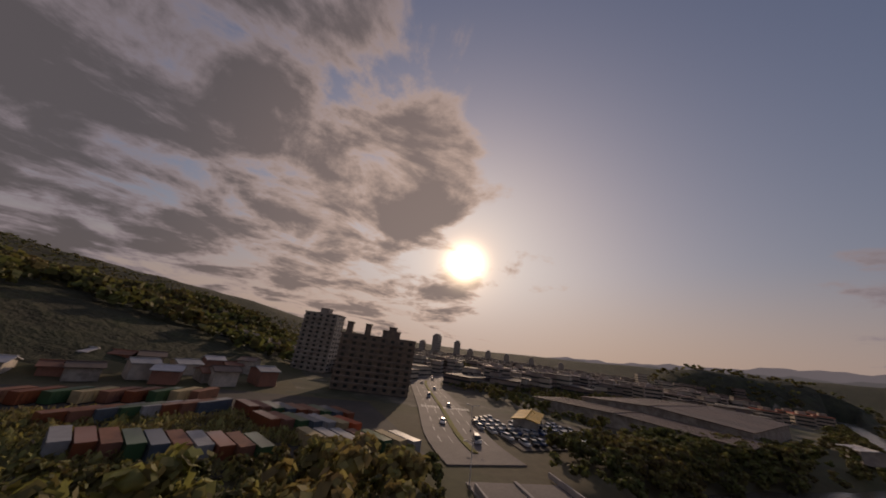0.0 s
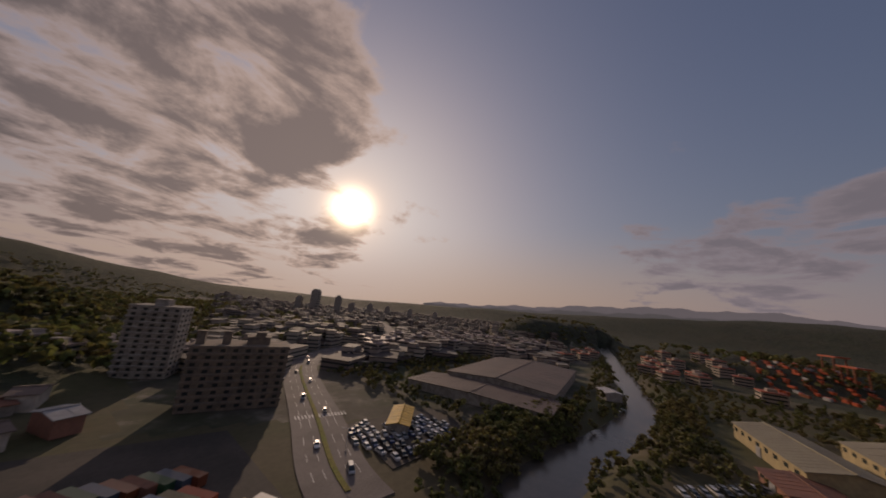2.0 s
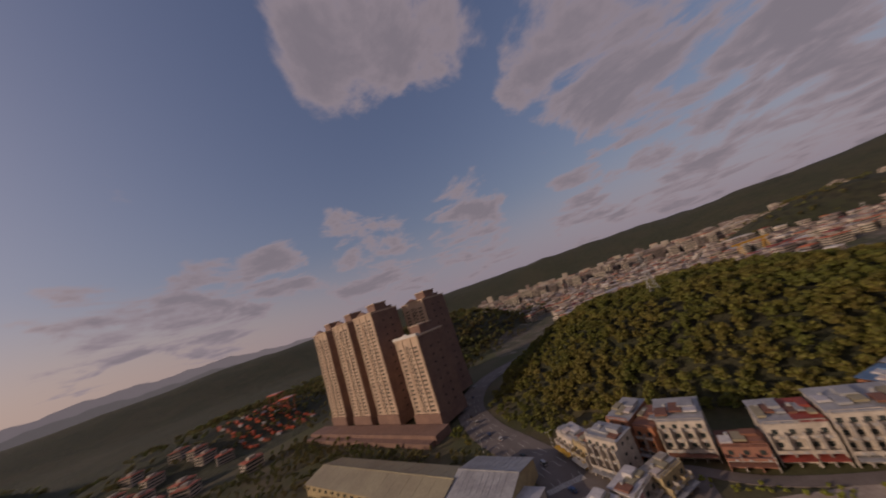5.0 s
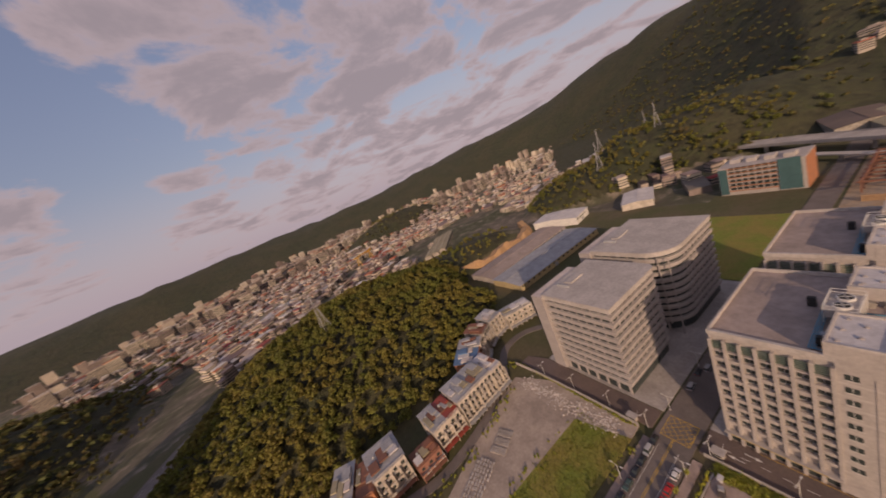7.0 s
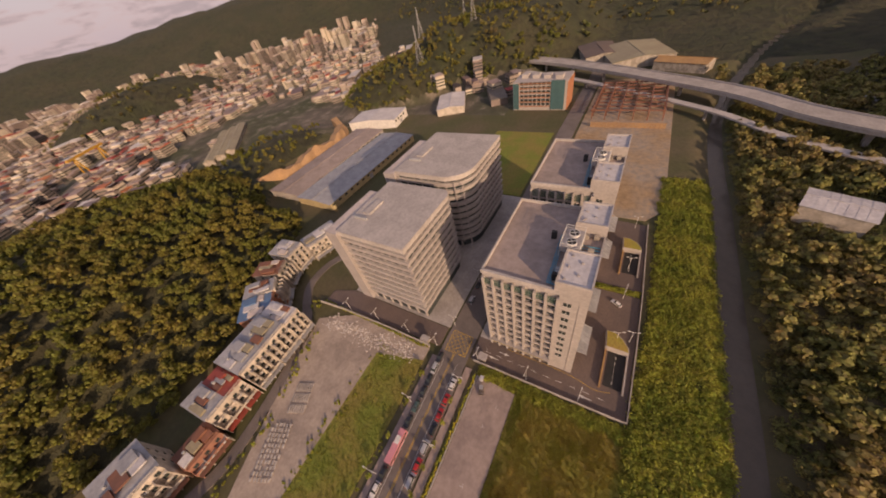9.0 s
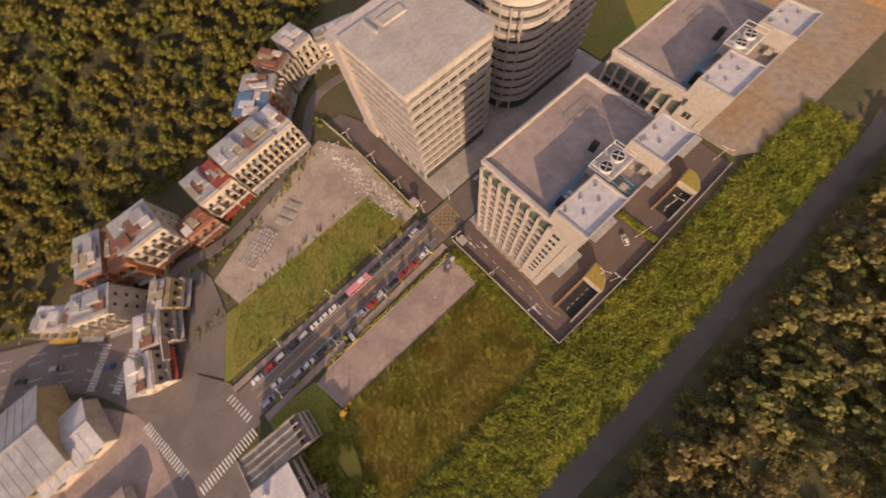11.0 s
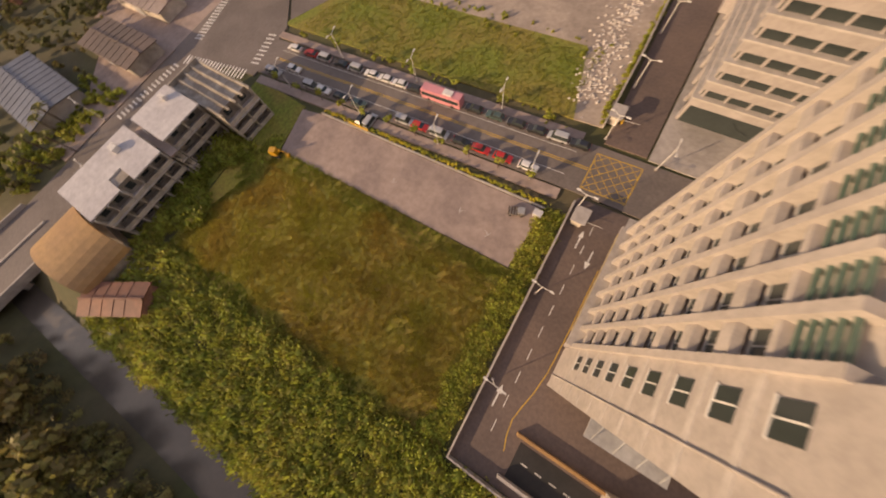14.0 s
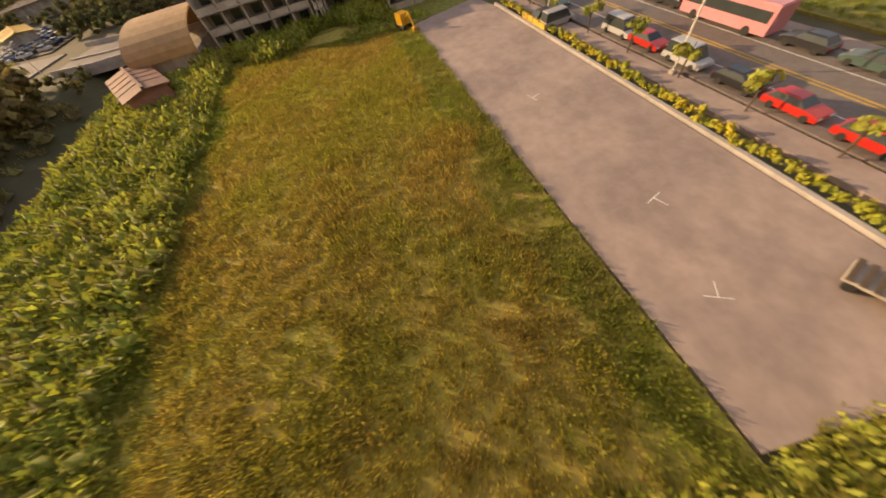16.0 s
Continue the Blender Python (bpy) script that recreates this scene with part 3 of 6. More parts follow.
def office_pair(x0, label):
    """A white office block 39 m long and 31.5 m deep; its west front has deep balcony bays."""
    X1, Y0, Y1, Z = 39.0, -31.5, 0.0, 46.2
    b = thing("office_block", x0, -16.3, 0, label=label, category="building", group="office blocks")
    part("wall", Shape().box(0.9, X1, Y0, Y1, 0, Z - 1.2), "tile_wall", b)
    part("roof", Shape().box(0.9, X1 - 0.4, Y0 + 0.4, Y1 - 0.4, Z - 1.2, Z - 0.9), "roof_slab", b, "brownish stained concrete roof deck")
    for ring in ((0, X1, Y1 - 0.5, Y1), (0, 0.9, -23.88, Y1 - 0.5), (X1 - 0.5, X1, Y0, Y1 - 0.5), (0.9, X1 - 0.5, Y0, Y0 + 0.5)):
        part("parapet", Shape().box(*ring, Z - 1.2, Z + 0.25), "pale_concrete", b)
    # front frame: piers, slabs, balconies
    floors, bays = 9, 7
    fz0, fh = 8.6, 3.85
    ys = [-0.4 - i * (23.2 / bays) for i in range(bays + 1)]
    for y in ys:
        part("pier", Shape().box(-0.4, 0.9, y - 0.38, y + 0.38, 0, fz0 + floors * fh), "tile_wall", b)
    slab_m = Shape().box(-0.05, 0.9, -23.6, 0, -0.45, 0.0).mesh("floor_band", "tile_wall")
    sill = Shape()
    n = 10
    w = 23.2 / bays - 0.75
    prof = [(-0.05 - 0.13 * math.sin(math.pi * k / n) ** 0.5, -w / 2 + w * k / n) for k in range(n + 1)]
    sill.prism([(0.5, w / 2)] + [(0.5, -w / 2)] + prof, 0.0, 0.9)
    sill_m = sill.mesh("balcony", "tile_wall")
    win_m = Shape().box(0.82, 0.895, -w / 2 + 0.2, w / 2 - 0.1, 1.15, 2.9).mesh("window", "glass")
    frame_m = Shape().box(0.76, 0.88, -w / 2 + 0.12, w / 2 - 0.02, 1.05, 1.18).box(0.76, 0.88, -0.05, 0.05, 1.1, 2.95).mesh("window_frame", "steel")
    for k in range(floors):
        part("floor_band", slab_m, None, b, at=(0, 0, fz0 + k * fh))
        for i in range(bays):
            y = (ys[i] + ys[i + 1]) / 2
            if k < floors - 1:
                part("balcony", sill_m, None, b, at=(0, y, fz0 + k * fh))
                part("window", win_m, None, b, at=(0, y, fz0 + k * fh))
                part("window_frame", frame_m, None, b, at=(0, y, fz0 + k * fh))
    top = fz0 + (floors - 1) * fh
    louvre = Shape().box(0.1, 0.35, -23.2, -0.6, -0.08, 0.08).mesh("louvre", "green_glass")
    for k in range(5):
        part("louvre", louvre, None, b, at=(0, 0, top + 0.7 + k * 0.62))
    # plain south third with a column of windows
    part("front_wall", Shape().box(-0.01, 0.9, Y0 - 0.01, -23.9, 0, Z + 3.6), "tile_wall", b)
    side = Shape().box(-0.08, 0.03, -1.05, 1.05, 0, 1.7).mesh("window", "glass")
    rim = Shape().box(-0.14, 0.02, -1.15, 1.15, -0.12, 0).box(-0.14, 0.02, -0.05, 0.05, 0, 1.7).mesh("window_frame", "white_paint")
    band = Shape().box(-0.06, 0.0, Y0 + 0.1, -24.0, 0, 0.55).mesh("stone_band", "pale_concrete")
    for k in range(9):
        part("window", side, None, b, at=(0, -26.2, 9.7 + k * fh))
        part("window_frame", rim, None, b, at=(0, -26.2, 9.7 + k * fh))
        part("stone_band", band, None, b, at=(0, 0, 8.2 + k * fh))
    part("rain_pipe", Shape().beam((-0.1, -29.4, 0), (-0.1, -29.4, Z - 4), 0.09, 6), "grey_tile", b)
    # ground floor shop front
    part("shop_front", Shape().box(0.45, 0.9, -23.4, -0.8, 0.2, 4.2), "glass", b)
    part("canopy", Shape().box(-1.3, 0.9, -23.8, 0.2, 4.4, 5.0), "concrete", b)
    part("banner", Shape().box(-1.42, -1.32, -21.5, -1.5, 4.55, 4.95), "yellow_wall", b, "faded yellow cloth banner")
    # south side: bands and glass canopies
    for k in range(10):
        part("window_strip", Shape().box(3, X1 - 2, Y0 - 0.06, Y0 + 0.1, 6.2 + k * fh, 7.6 + k * fh), "glass", b)
    for xx in (6, 25):
        part("glass_canopy", Shape().box(xx, xx + 12, Y0 - 3.4, Y0, 6.2, 6.45), "steel", b)
        for q in range(4):
            part("canopy_arm", Shape().beam((xx + 1 + q * 3.3, Y0 - 3.2, 6.5), (xx + 1 + q * 3.3, Y0, 9.2), 0.09), "steel", b)
    # roof houses and plant
    for xx, w2, nm in ((0, 13.2, 0), (25.5, 11.5, 1)):
        part("roof_house", Shape().box(xx + 0.05, xx + w2, Y0 - 0.02, -22.3, Z - 0.9, Z + 3.7), "tile_wall", b)
        part("roof_house_deck", Shape().box(xx + 0.5, xx + w2 - 0.45, Y0 + 0.45, -22.75, Z + 3.7, Z + 3.8), "white_roof", b, "pale lilac-grey waterproofed deck")
        rim2 = Shape().box(xx, xx + w2, Y0, Y0 + 0.45, Z + 3.7, Z + 4.3).box(xx, xx + w2, -22.75, -22.3, Z + 3.7, Z + 4.3)
        rim2.box(xx, xx + 0.45, Y0 + 0.45, -22.75, Z + 3.7, Z + 4.3).box(xx + w2 - 0.45, xx + w2, Y0 + 0.45, -22.75, Z + 3.7, Z + 4.3)
        part("roof_house_parapet", rim2, "pale_concrete", b)
        for q in range(5):
            px, py = xx + 1.5 + (q * 2.3) % (w2 - 3), -24.2 - (q * 3.1) % 6
            part("roof_vent", Shape().box(px, px + 0.9, py, py + 0.25, Z + 3.8, Z + 4.25).box(px + 0.3, px + 0.5, py - 0.4, py + 0.6, Z + 3.8, Z + 4.0), "grey_tile", b)
    tower = part("cooling_tower", Shape().box(14.2, 22.6, -25.6, -20.2, Z + 1.4, Z + 3.6), "pale_concrete", b, "white cooling tower with two round fans")
    for cx in (16.4, 20.4):
        ring = [(cx + 1.6 * math.cos(a * math.pi / 10), -22.9 + 1.6 * math.sin(a * math.pi / 10)) for a in range(20)]
        part("fan_collar", Shape().prism(ring, Z + 3.6, Z + 4.2), "white_paint", tower)
        ring = [(cx + 1.35 * math.cos(a * math.pi / 10), -22.9 + 1.35 * math.sin(a * math.pi / 10)) for a in range(20)]
        # flat black disc on the solid collar paints the darkness inside the fan
        part("fan_well_shade", Shape().prism(ring, Z + 4.18, Z + 4.23), "black_and_shade", tower)
        blades = Shape()
        for q in range(4):
            a = q * math.pi / 2 + 0.4
            blades.beam((cx, -22.9, Z + 4.3), (cx + 1.3 * math.cos(a), -22.9 + 1.3 * math.sin(a), Z + 4.3), 0.16)
        part("fan_blade", blades, "steel", tower)
    rail = Shape()
    for zz in (Z + 3.9, Z + 4.9):
        rail.box(14.0, 22.8, -25.8, -25.7, zz, zz + 0.1).box(14.0, 22.8, -20.1, -20.0, zz, zz + 0.1).box(14.0, 14.1, -25.8, -20.0, zz, zz + 0.1).box(22.7, 22.8, -25.8, -20.0, zz, zz + 0.1)
    for q in range(7):
        for yy in (-25.8, -20.1):
            rail.box(14.0 + q * 1.45, 14.1 + q * 1.45, yy, yy + 0.1, Z - 0.9, Z + 5.0)
    part("guard_rail", rail, "white_paint", tower)
    for q in range(6):
        part("tower_leg", Shape().box(14.3 + q * 1.62, 14.5 + q * 1.62, -25.5, -25.3, Z - 0.9, Z + 1.4), "steel", b)
    for q in range(3):
        part("blue_pipe", Shape().beam((2.5, -19.6 - 0.5 * q, Z - 0.3), (23.5, -18.8 - 0.5 * q, Z - 0.3), 0.14, 6).beam((2.5, -19.6 - 0.5 * q, Z - 0.3), (2.4, -22.2, Z - 0.3), 0.14, 6), "blue_pipe", b, "blue painted water pipe")
    for q in range(5):
        part("blue_pipe", Shape().beam((15 + q * 1.3, -30.8, Z - 0.2), (15 + q * 1.3, -25.4, Z - 0.2), 0.16, 6), "blue_pipe", b, "blue painted water pipe")
    for px, py, mt in ((4.2, -21.3, "black_and_shade"), (21.2, -16.8, "black_and_shade"), (6.0, -21.6, "steel"), (7.4, -21.4, "steel"), (23.8, -26, "stained"), (24, -29, "stained"), (17.5, -28.5, "stained")):
        part("roof_unit", Shape().box(px, px + 1.1, py - 0.8, py + 0.8, Z - 0.9, Z + 0.8 + (1.2 if mt == "black_and_shade" else 0)), mt, b)
    return b


office_pair(11.2, "white tiled office block with deep balcony bays and roof plant")
office_pair(61.5, "white tiled office block beside the building site")


# ---- grey banded office block ----
def rounded_ring(x0, x1, y0, y1, r, which, grow=0.0):
    """Corner points of a plan with one rounded corner ('se' or 'sw')."""
    x0, x1, y0, y1 = x0 - grow, x1 + grow, y0 - grow, y1 + grow
    ring = []
    if which == "se":
        ring = [(x0, y0)] + [(x1 - r + r * math.sin(a * math.pi / 16), y0 + r - r * math.cos(a * math.pi / 16)) for a in range(9)] + [(x1, y1), (x0, y1)]
    else:
        ring = [(x0 + r - r * math.cos(a * math.pi / 16), y0 + r - r * math.sin(a * math.pi / 16)) for a in range(9)] + [(x1, y0), (x1, y1), (x0, y1)]
    return ring


def banded_block(x, y, w, d, r, which, label, plan_turn=0):
    b = thing("office_block", x, y, 0, plan_turn, label=label, category="building", group="office blocks")
    Z, n = 44.5, 11
    part("core", Shape().prism(rounded_ring(0.8, w - 0.8, 0.8, d - 0.8, r, which), 0, Z - 1), "glass", b)
    fh = (Z - 5.5) / (n - 1)
    bandm = Shape().prism(rounded_ring(0, w, 0, d, r, which), 0, 1.75).mesh("floor_band", "grey_tile")
    lip = Shape().prism(rounded_ring(0, w, 0, d, r, which, 0.35), 0, 0.3).mesh("ledge", "pale_concrete")
    for k in range(n):
        z = 5.0 + k * fh
        part("floor_band", bandm, None, b, at=(0, 0, z))
        part("ledge", lip, None, b, at=(0, 0, z + 1.75))
    fin = Shape().box(0.3, 0.8, -0.22, 0.22, 5, Z - 1).mesh("pier", "grey_tile")
    for k in range(9):
        part("pier", fin, None, b, at=(0.1, 1.2 + k * (d - 2.4) / 8, 0))
    fin2 = Shape().box(-0.22, 0.22, 0.3, 0.8, 5, Z - 1).mesh("pier", "grey_tile")
    for k in range(8):
        part("pier", fin2, None, b, at=(1.2 + k * (w - r - 2) / 8 + (r if which == "sw" else 0), 0.1, 0))
    for k in range(7):
        part("column", Shape().box(0.2, 1.0, 1 + k * (d - 3) / 6, 1.9 + k * (d - 3) / 6, 0, 5), "grey_tile", b)
    part("roof", Shape().prism(rounded_ring(0.5, w - 0.5, 0.5, d - 0.5, r, which), Z - 1.0, Z - 0.4), "roof_pale", b, "pale pinkish concrete roof deck")
    outer, inner = rounded_ring(0, w, 0, d, r, which, 0.2), rounded_ring(0.5, w - 0.5, 0.5, d - 0.5, r, which)
    sh = Shape()
    for i in range(len(outer)):
        j = (i + 1) % len(outer)
        sh.prism([outer[i], outer[j], inner[j], inner[i]], Z - 1.0, Z + 0.8)
    part("parapet", sh, "pale_concrete", b)
    part("service_wing", Shape().box(-1.5, w * 0.8, d, d + 7, 0, Z + 0.5), "grey_tile", b)
    part("wing_deck", Shape().box(-1.0, w * 0.8 - 0.5, d + 0.5, d + 6.5, Z + 0.5, Z + 0.6), "roof_pale", b)
    part("roof_unit", Shape().box(w * 0.35, w * 0.6, d - 8, d - 4, Z - 0.4, Z + 2.2), "pale_concrete", b, "white rooftop chiller")
    for k in range(3):
        part("blue_pipe", Shape().beam((w * 0.28, d - 7 + k, Z + 0.2), (w * 0.36, d - 7 + k, Z + 0.2), 0.15, 6), "blue_pipe", b, "blue painted water pipe")
    part("roof_screen", Shape().box(w * 0.25, w * 0.27, d - 9, d - 2, Z - 0.4, Z + 2.6), "steel", b)
    return b


banded_block(10.8, 14.6, 37.5, 34.5, 4.0, "se", "grey tiled office block with horizontal window bands")
banded_block(58, 13, 44, 40, 13.0, "sw", "grey office block with a rounded banded corner")

# ---- far teal-fronted block, site, viaduct ----
teal = thing("office_block", 252, 10, 0, label="cream office block with teal glass front and orange flank", category="building", group="office blocks")
part("wall", Shape().box(0, 26, 0, 50, 0, 25), "tile_wall", teal)
part("flank", Shape().box(0.5, 25, -0.4, 0, 0, 24), "orange_wall", teal)
part("glass_front", Shape().box(-0.6, 0, 2, 14, 1, 26), "teal_glass", teal)
part("glass_front", Shape().box(-0.6, 0, 44, 49.5, 1, 24), "teal_glass", teal)
wm = Shape().box(-0.25, 0.02, -1.6, 1.6, 0, 2.3).mesh("window", "glass")
for k in range(6):
    part("floor_band", Shape().box(-0.5, 0, 14, 44, 3.4 + k * 4, 4.1 + k * 4), "orange_wall", teal)
    for i in range(7):
        part("window", wm, None, teal, at=(0, 16.5 + i * 4.1, 4.6 + k * 3.6))
for q in range(4):
    part("roof_unit", Shape().box(6 + q * 2, 14 + q * 2, 6 + q * 11, 12 + q * 11, 25, 28), "pale_concrete", teal)

frame_site = thing("building_frame", 232, -66, 0, label="half-built brown steel and formwork frame on the site", category="building site")
for i in range(9):
    part("beam", Shape().box(i * 8, i * 8 + 0.7, 0, 52, 7.2, 8.2), "sheet_rust", frame_site)
for j in range(6):
    part("beam", Shape().box(0, 64.7, j * 10, j * 10 + 0.8, 8.2, 9.0), "sheet_rust", frame_site)
for i in range(9):
    for j in range(6):
        part("post", Shape().box(i * 8, i * 8 + 0.6, j * 10, j * 10 + 0.8, 0, 7.2), "sheet_rust", frame_site)
wallp = thing("retaining_wall", 218, -68, 0, label="row of upright brown sheet piles", category="wall", kind="")
pile = Shape().box(0, 0.6, 0, 1.3, 0, 4).mesh("pile", "earth")
for j in range(34):
    part("pile", pile, None, wallp, at=(0.2 * (j % 2), j * 1.5, 0))

viaduct = thing("viaduct", 0, 0, 0, label="long grey concrete motorway viaduct on piers", category="viaduct")
VIA = smooth_line([(120, -310), (203, -160), (260, -104), (330, -10), (372, 60), (410, 150), (440, 260)], 12)
part("deck", ribbon(VIA, 17, 9.4, 11.4), "concrete", viaduct)
for s in (-1, 1):
    off = [(x + 7.2 * s, y - 4.2 * s) for x, y in VIA]
    part("parapet", ribbon(off, 0.5, 11.35, 12.5), "pale_concrete", viaduct)
part("lower_deck", ribbon([(x - 22, y + 13) for x, y in VIA], 6, 5.4, 6.4), "pale_concrete", viaduct)
for k in range(2, len(VIA) - 1, 3):
    x, y = VIA[k]
    part("pier", Shape().box(x - 1.3, x + 1.3, y - 1.3, y + 1.3, -5, 9.4), "concrete", viaduct)
    part("pier", Shape().box(x - 23, x - 21, y + 12, y + 14, -5, 5.4), "concrete", viaduct)


# ---- tall apartment towers ----
def apartment_tower(x, y, w, d, h, top, label):
    t = thing("apartment_tower", x, y, 2.5, label=label, category="building", group="apartment towers")
    part("wall", Shape().box(0, w, 0.6, d, 0, h), "tower_stone", t)
    part("side_wall", Shape().box(w, w + 0.25, 0.6, d, 0, h - 0.3), "tower_brick", t)
    part("base", Shape().box(-0.5, w + 0.6, -0.9, d + 0.5, 0, 9.5), "tower_brick", t)
    for fx in (0.5, w * 0.26, w * 0.62, w - 2.2):
        part("pilaster", Shape().box(fx, fx + 1.7, 0, 0.6, 9.5, h), "tower_stone", t)
    # near-black strips on the flat front paint the shade of narrow recesses
    for fx in (w * 0.40, w * 0.48):
        part("recess_shade", Shape().box(fx, fx + 0.8, 0.42, 0.58, 10, h - 5), "black_and_shade", t)
    n = int((h - 14) / 3.25)
    wm = Shape().box(0, 1.7, 0.38, 0.62, 0, 1.5).mesh("window", "glass")
    bal = Shape().box(0, 2.6, -0.25, 0.6, 0, 1.0).mesh("balcony", "tower_stone")
    band = Shape().box(0, w, 0.35, 0.6, 0, 0.3).mesh("floor_band", "tower_brick")
    for k in range(n):
        z = 11 + k * 3.25
        for fx in (w * 0.10, w * 0.19, w * 0.55, w * 0.71, w * 0.80):
            part("window", wm, None, t, at=(fx, 0, z))
        part("balcony", bal, None, t, at=(w * 0.33, 0, z - 0.8))
        if k % 2 == 0:
            part("side_window", wm, None, t, at=(w + 0.7, d * 0.35, z), turn=90)
            part("side_window", wm, None, t, at=(w + 0.7, d * 0.65, z), turn=90)
        if k in (n // 3, 2 * n // 3, n - 2):
            part("floor_band", band, None, t, at=(0, 0, z - 1.2))
    part("cornice", Shape().box(-0.6, w + 0.6, -0.5, d + 0.4, h, h + 1.2), "tower_stone", t)
    ped = Shape().gable(w * 0.2, w * 0.8, -0.3, 1.6, h + 1.2, h + 4.6, "y")
    part("pediment", ped, "tower_brick" if top != "white" else "white_paint", t)
    part("roof_house", Shape().box(w * 0.45, w * 0.85, d * 0.3, d * 0.75, h + 1.2, h + 8), "tower_brick", t)
    part("roof_house_cap", Shape().box(w * 0.42, w * 0.88, d * 0.27, d * 0.78, h + 8, h + 8.8), "tower_stone", t)
    if top == "white":
        part("white_canopy", Shape().box(-0.4, w + 0.4, -0.8, 2.5, h + 1.2, h + 3.2), "white_paint", t)
    for k in range(3):
        part("crown_block", Shape().box(w * (0.05 + 0.3 * k), w * (0.2 + 0.3 * k), d * 0.8, d, h + 1.2, h + 4), "tower_brick", t)
    return t


TL = "tall beige stone-faced apartment tower with brick flank"
apartment_tower(-402, 88, 27, 30, 98, "", TL)
apartment_tower(-360, 88, 28, 30, 99, "", TL)
apartment_tower(-320, 88, 29, 32, 99, "", TL)
apartment_tower(-300, 135, 32, 34, 97, "", TL)
apartment_tower(-268, 86, 28, 32, 68, "white", "shorter beige apartment tower with a white canopy on top")
podium = solo("podium", Shape().box(-415, -232, 68, 84, -0.3, 5.5).box(-412, -234, 62, 68, -0.3, 3), "tower_brick", "long low brick podium of shops at the towers' foot", "building")


# ---- old apartment blocks south of the river ----
def old_block(x, y, turn, w, d, floors, mat, roofs, label, glass="glass"):
    t = thing("apartment_block", x, y, 0, turn, label=label, category="building", group="old apartment blocks")
    fl = 2.72
    h = floors * fl
    part("wall", Shape().box(0, w, 0, d, 0, h), mat, t)
    wm = Shape().box(-0.9, 0.9, -0.06, 0.1, 0, 1.3).mesh("window", glass)
    ws = Shape().box(-0.06, 0.1, -0.9, 0.9, 0, 1.3).mesh("window", glass)
    band = Shape().box(-0.35, w + 0.35, -0.9, 0, 0, 0.95).mesh("balcony", mat)
    cols = max(3, int(w / 4.2))
    for k in range(floors):
        if k:
            part("balcony", band, None, t, at=(0, 0, k * fl - 0.1))
        for i in range(cols):
            part("window", wm, None, t, at=((i + 0.5) * w / cols, 0, k * fl + 1.1))
            if i % 2:
                part("window", wm, None, t, at=((i + 0.5) * w / cols, d, k * fl + 1.1), turn=180)
        for j in range(3):
            part("window", ws, None, t, at=(0, (j + 0.6) * d / 3.2, k * fl + 1.1))
            part("window", ws, None, t, at=(w, (j + 0.6) * d / 3.2, k * fl + 1.1), turn=180)
    part("parapet", Shape().box(-0.3, w + 0.3, -0.3, d + 0.3, h, h + 0.9), mat, t)
    for (rx, ry, rw, rd, rh) in roofs:
        part("roof_house", Shape().box(rx, rx + rw, ry, ry + rd, h + 0.9, h + 0.9 + rh), mat, t)
        part("roof_cap", Shape().box(rx - 0.3, rx + rw + 0.3, ry - 0.3, ry + rd + 0.3, h + 0.9 + rh, h + 1.3 + rh), mat, t)
    return t


old_block(-109, -217, 156, 36, 18, 9, "old_render", [(1, 4, 3, 3, 5), (10, 5, 3, 3, 5), (19, 4, 9, 7, 3), (22, 5, 4, 4, 5)], "long stained apartment block with roof towers")
old_block(-100, -284, 146, 22, 15, 13, "stained", [(8, 4, 6, 6, 3)], "tall pale apartment block with a gridded front")

# ---- sheds and factories ----
def shed(x, y, turn, w, d, h, rise, roof, wall, label):
    s = thing("shed", x, y, 0, turn, label=label, category="shed", group="sheds")
    part("wall", Shape().box(0.3, w - 0.3, 0.3, d - 0.3, 0, h), wall, s)
    part("gable_wall", Shape().gable(0.3, w - 0.3, 0.3, d - 0.3, h, h + rise - 0.15), wall, s)
    sh = Shape()
    ym = d / 2
    for sgn, ya in ((1, 0.0), (-1, d)):
        e = -0.4 * sgn
        sh.add([(-0.4, ya + e, h - 0.15), (w + 0.4, ya + e, h - 0.15), (w + 0.4, ym, h + rise), (-0.4, ym, h + rise),
                (-0.4, ya + e, h + 0.1), (w + 0.4, ya + e, h + 0.1), (w + 0.4, ym, h + rise + 0.25), (-0.4, ym, h + rise + 0.25)],
               [(0, 1, 2, 3), (4, 5, 6, 7), (0, 1, 5, 4), (0, 3, 7, 4), (1, 2, 6, 5)])
    part("roof", sh, roof, s)
    part("ridge_cap", Shape().beam((-0.4, ym, h + rise + 0.3), (w + 0.4, ym, h + rise + 0.3), 0.35), roof, s)
    step = 3.0 if w < 60 else 9.0
    for ya in (-0.3, d + 0.3):
        rib = Shape().beam((0, ya, h + 0.12), (0, ym, h + rise + 0.27), 0.09).mesh("roof_rib", roof)
        for k in range(1, int(w / step)):
            part("roof_rib", rib, None, s, at=(k * step, 0, 0))
    part("door", Shape().box(w * 0.4, w * 0.4 + 4, -0.05, 0.3, 0, min(4, h * 0.8)), "sheet_grey", s)
    for k in range(int(w / 7)):
        part("window", Shape().box(2 + k * 7, 5 + k * 7, 0.22, 0.35, h * 0.55, h * 0.8), "glass", s)
    return s


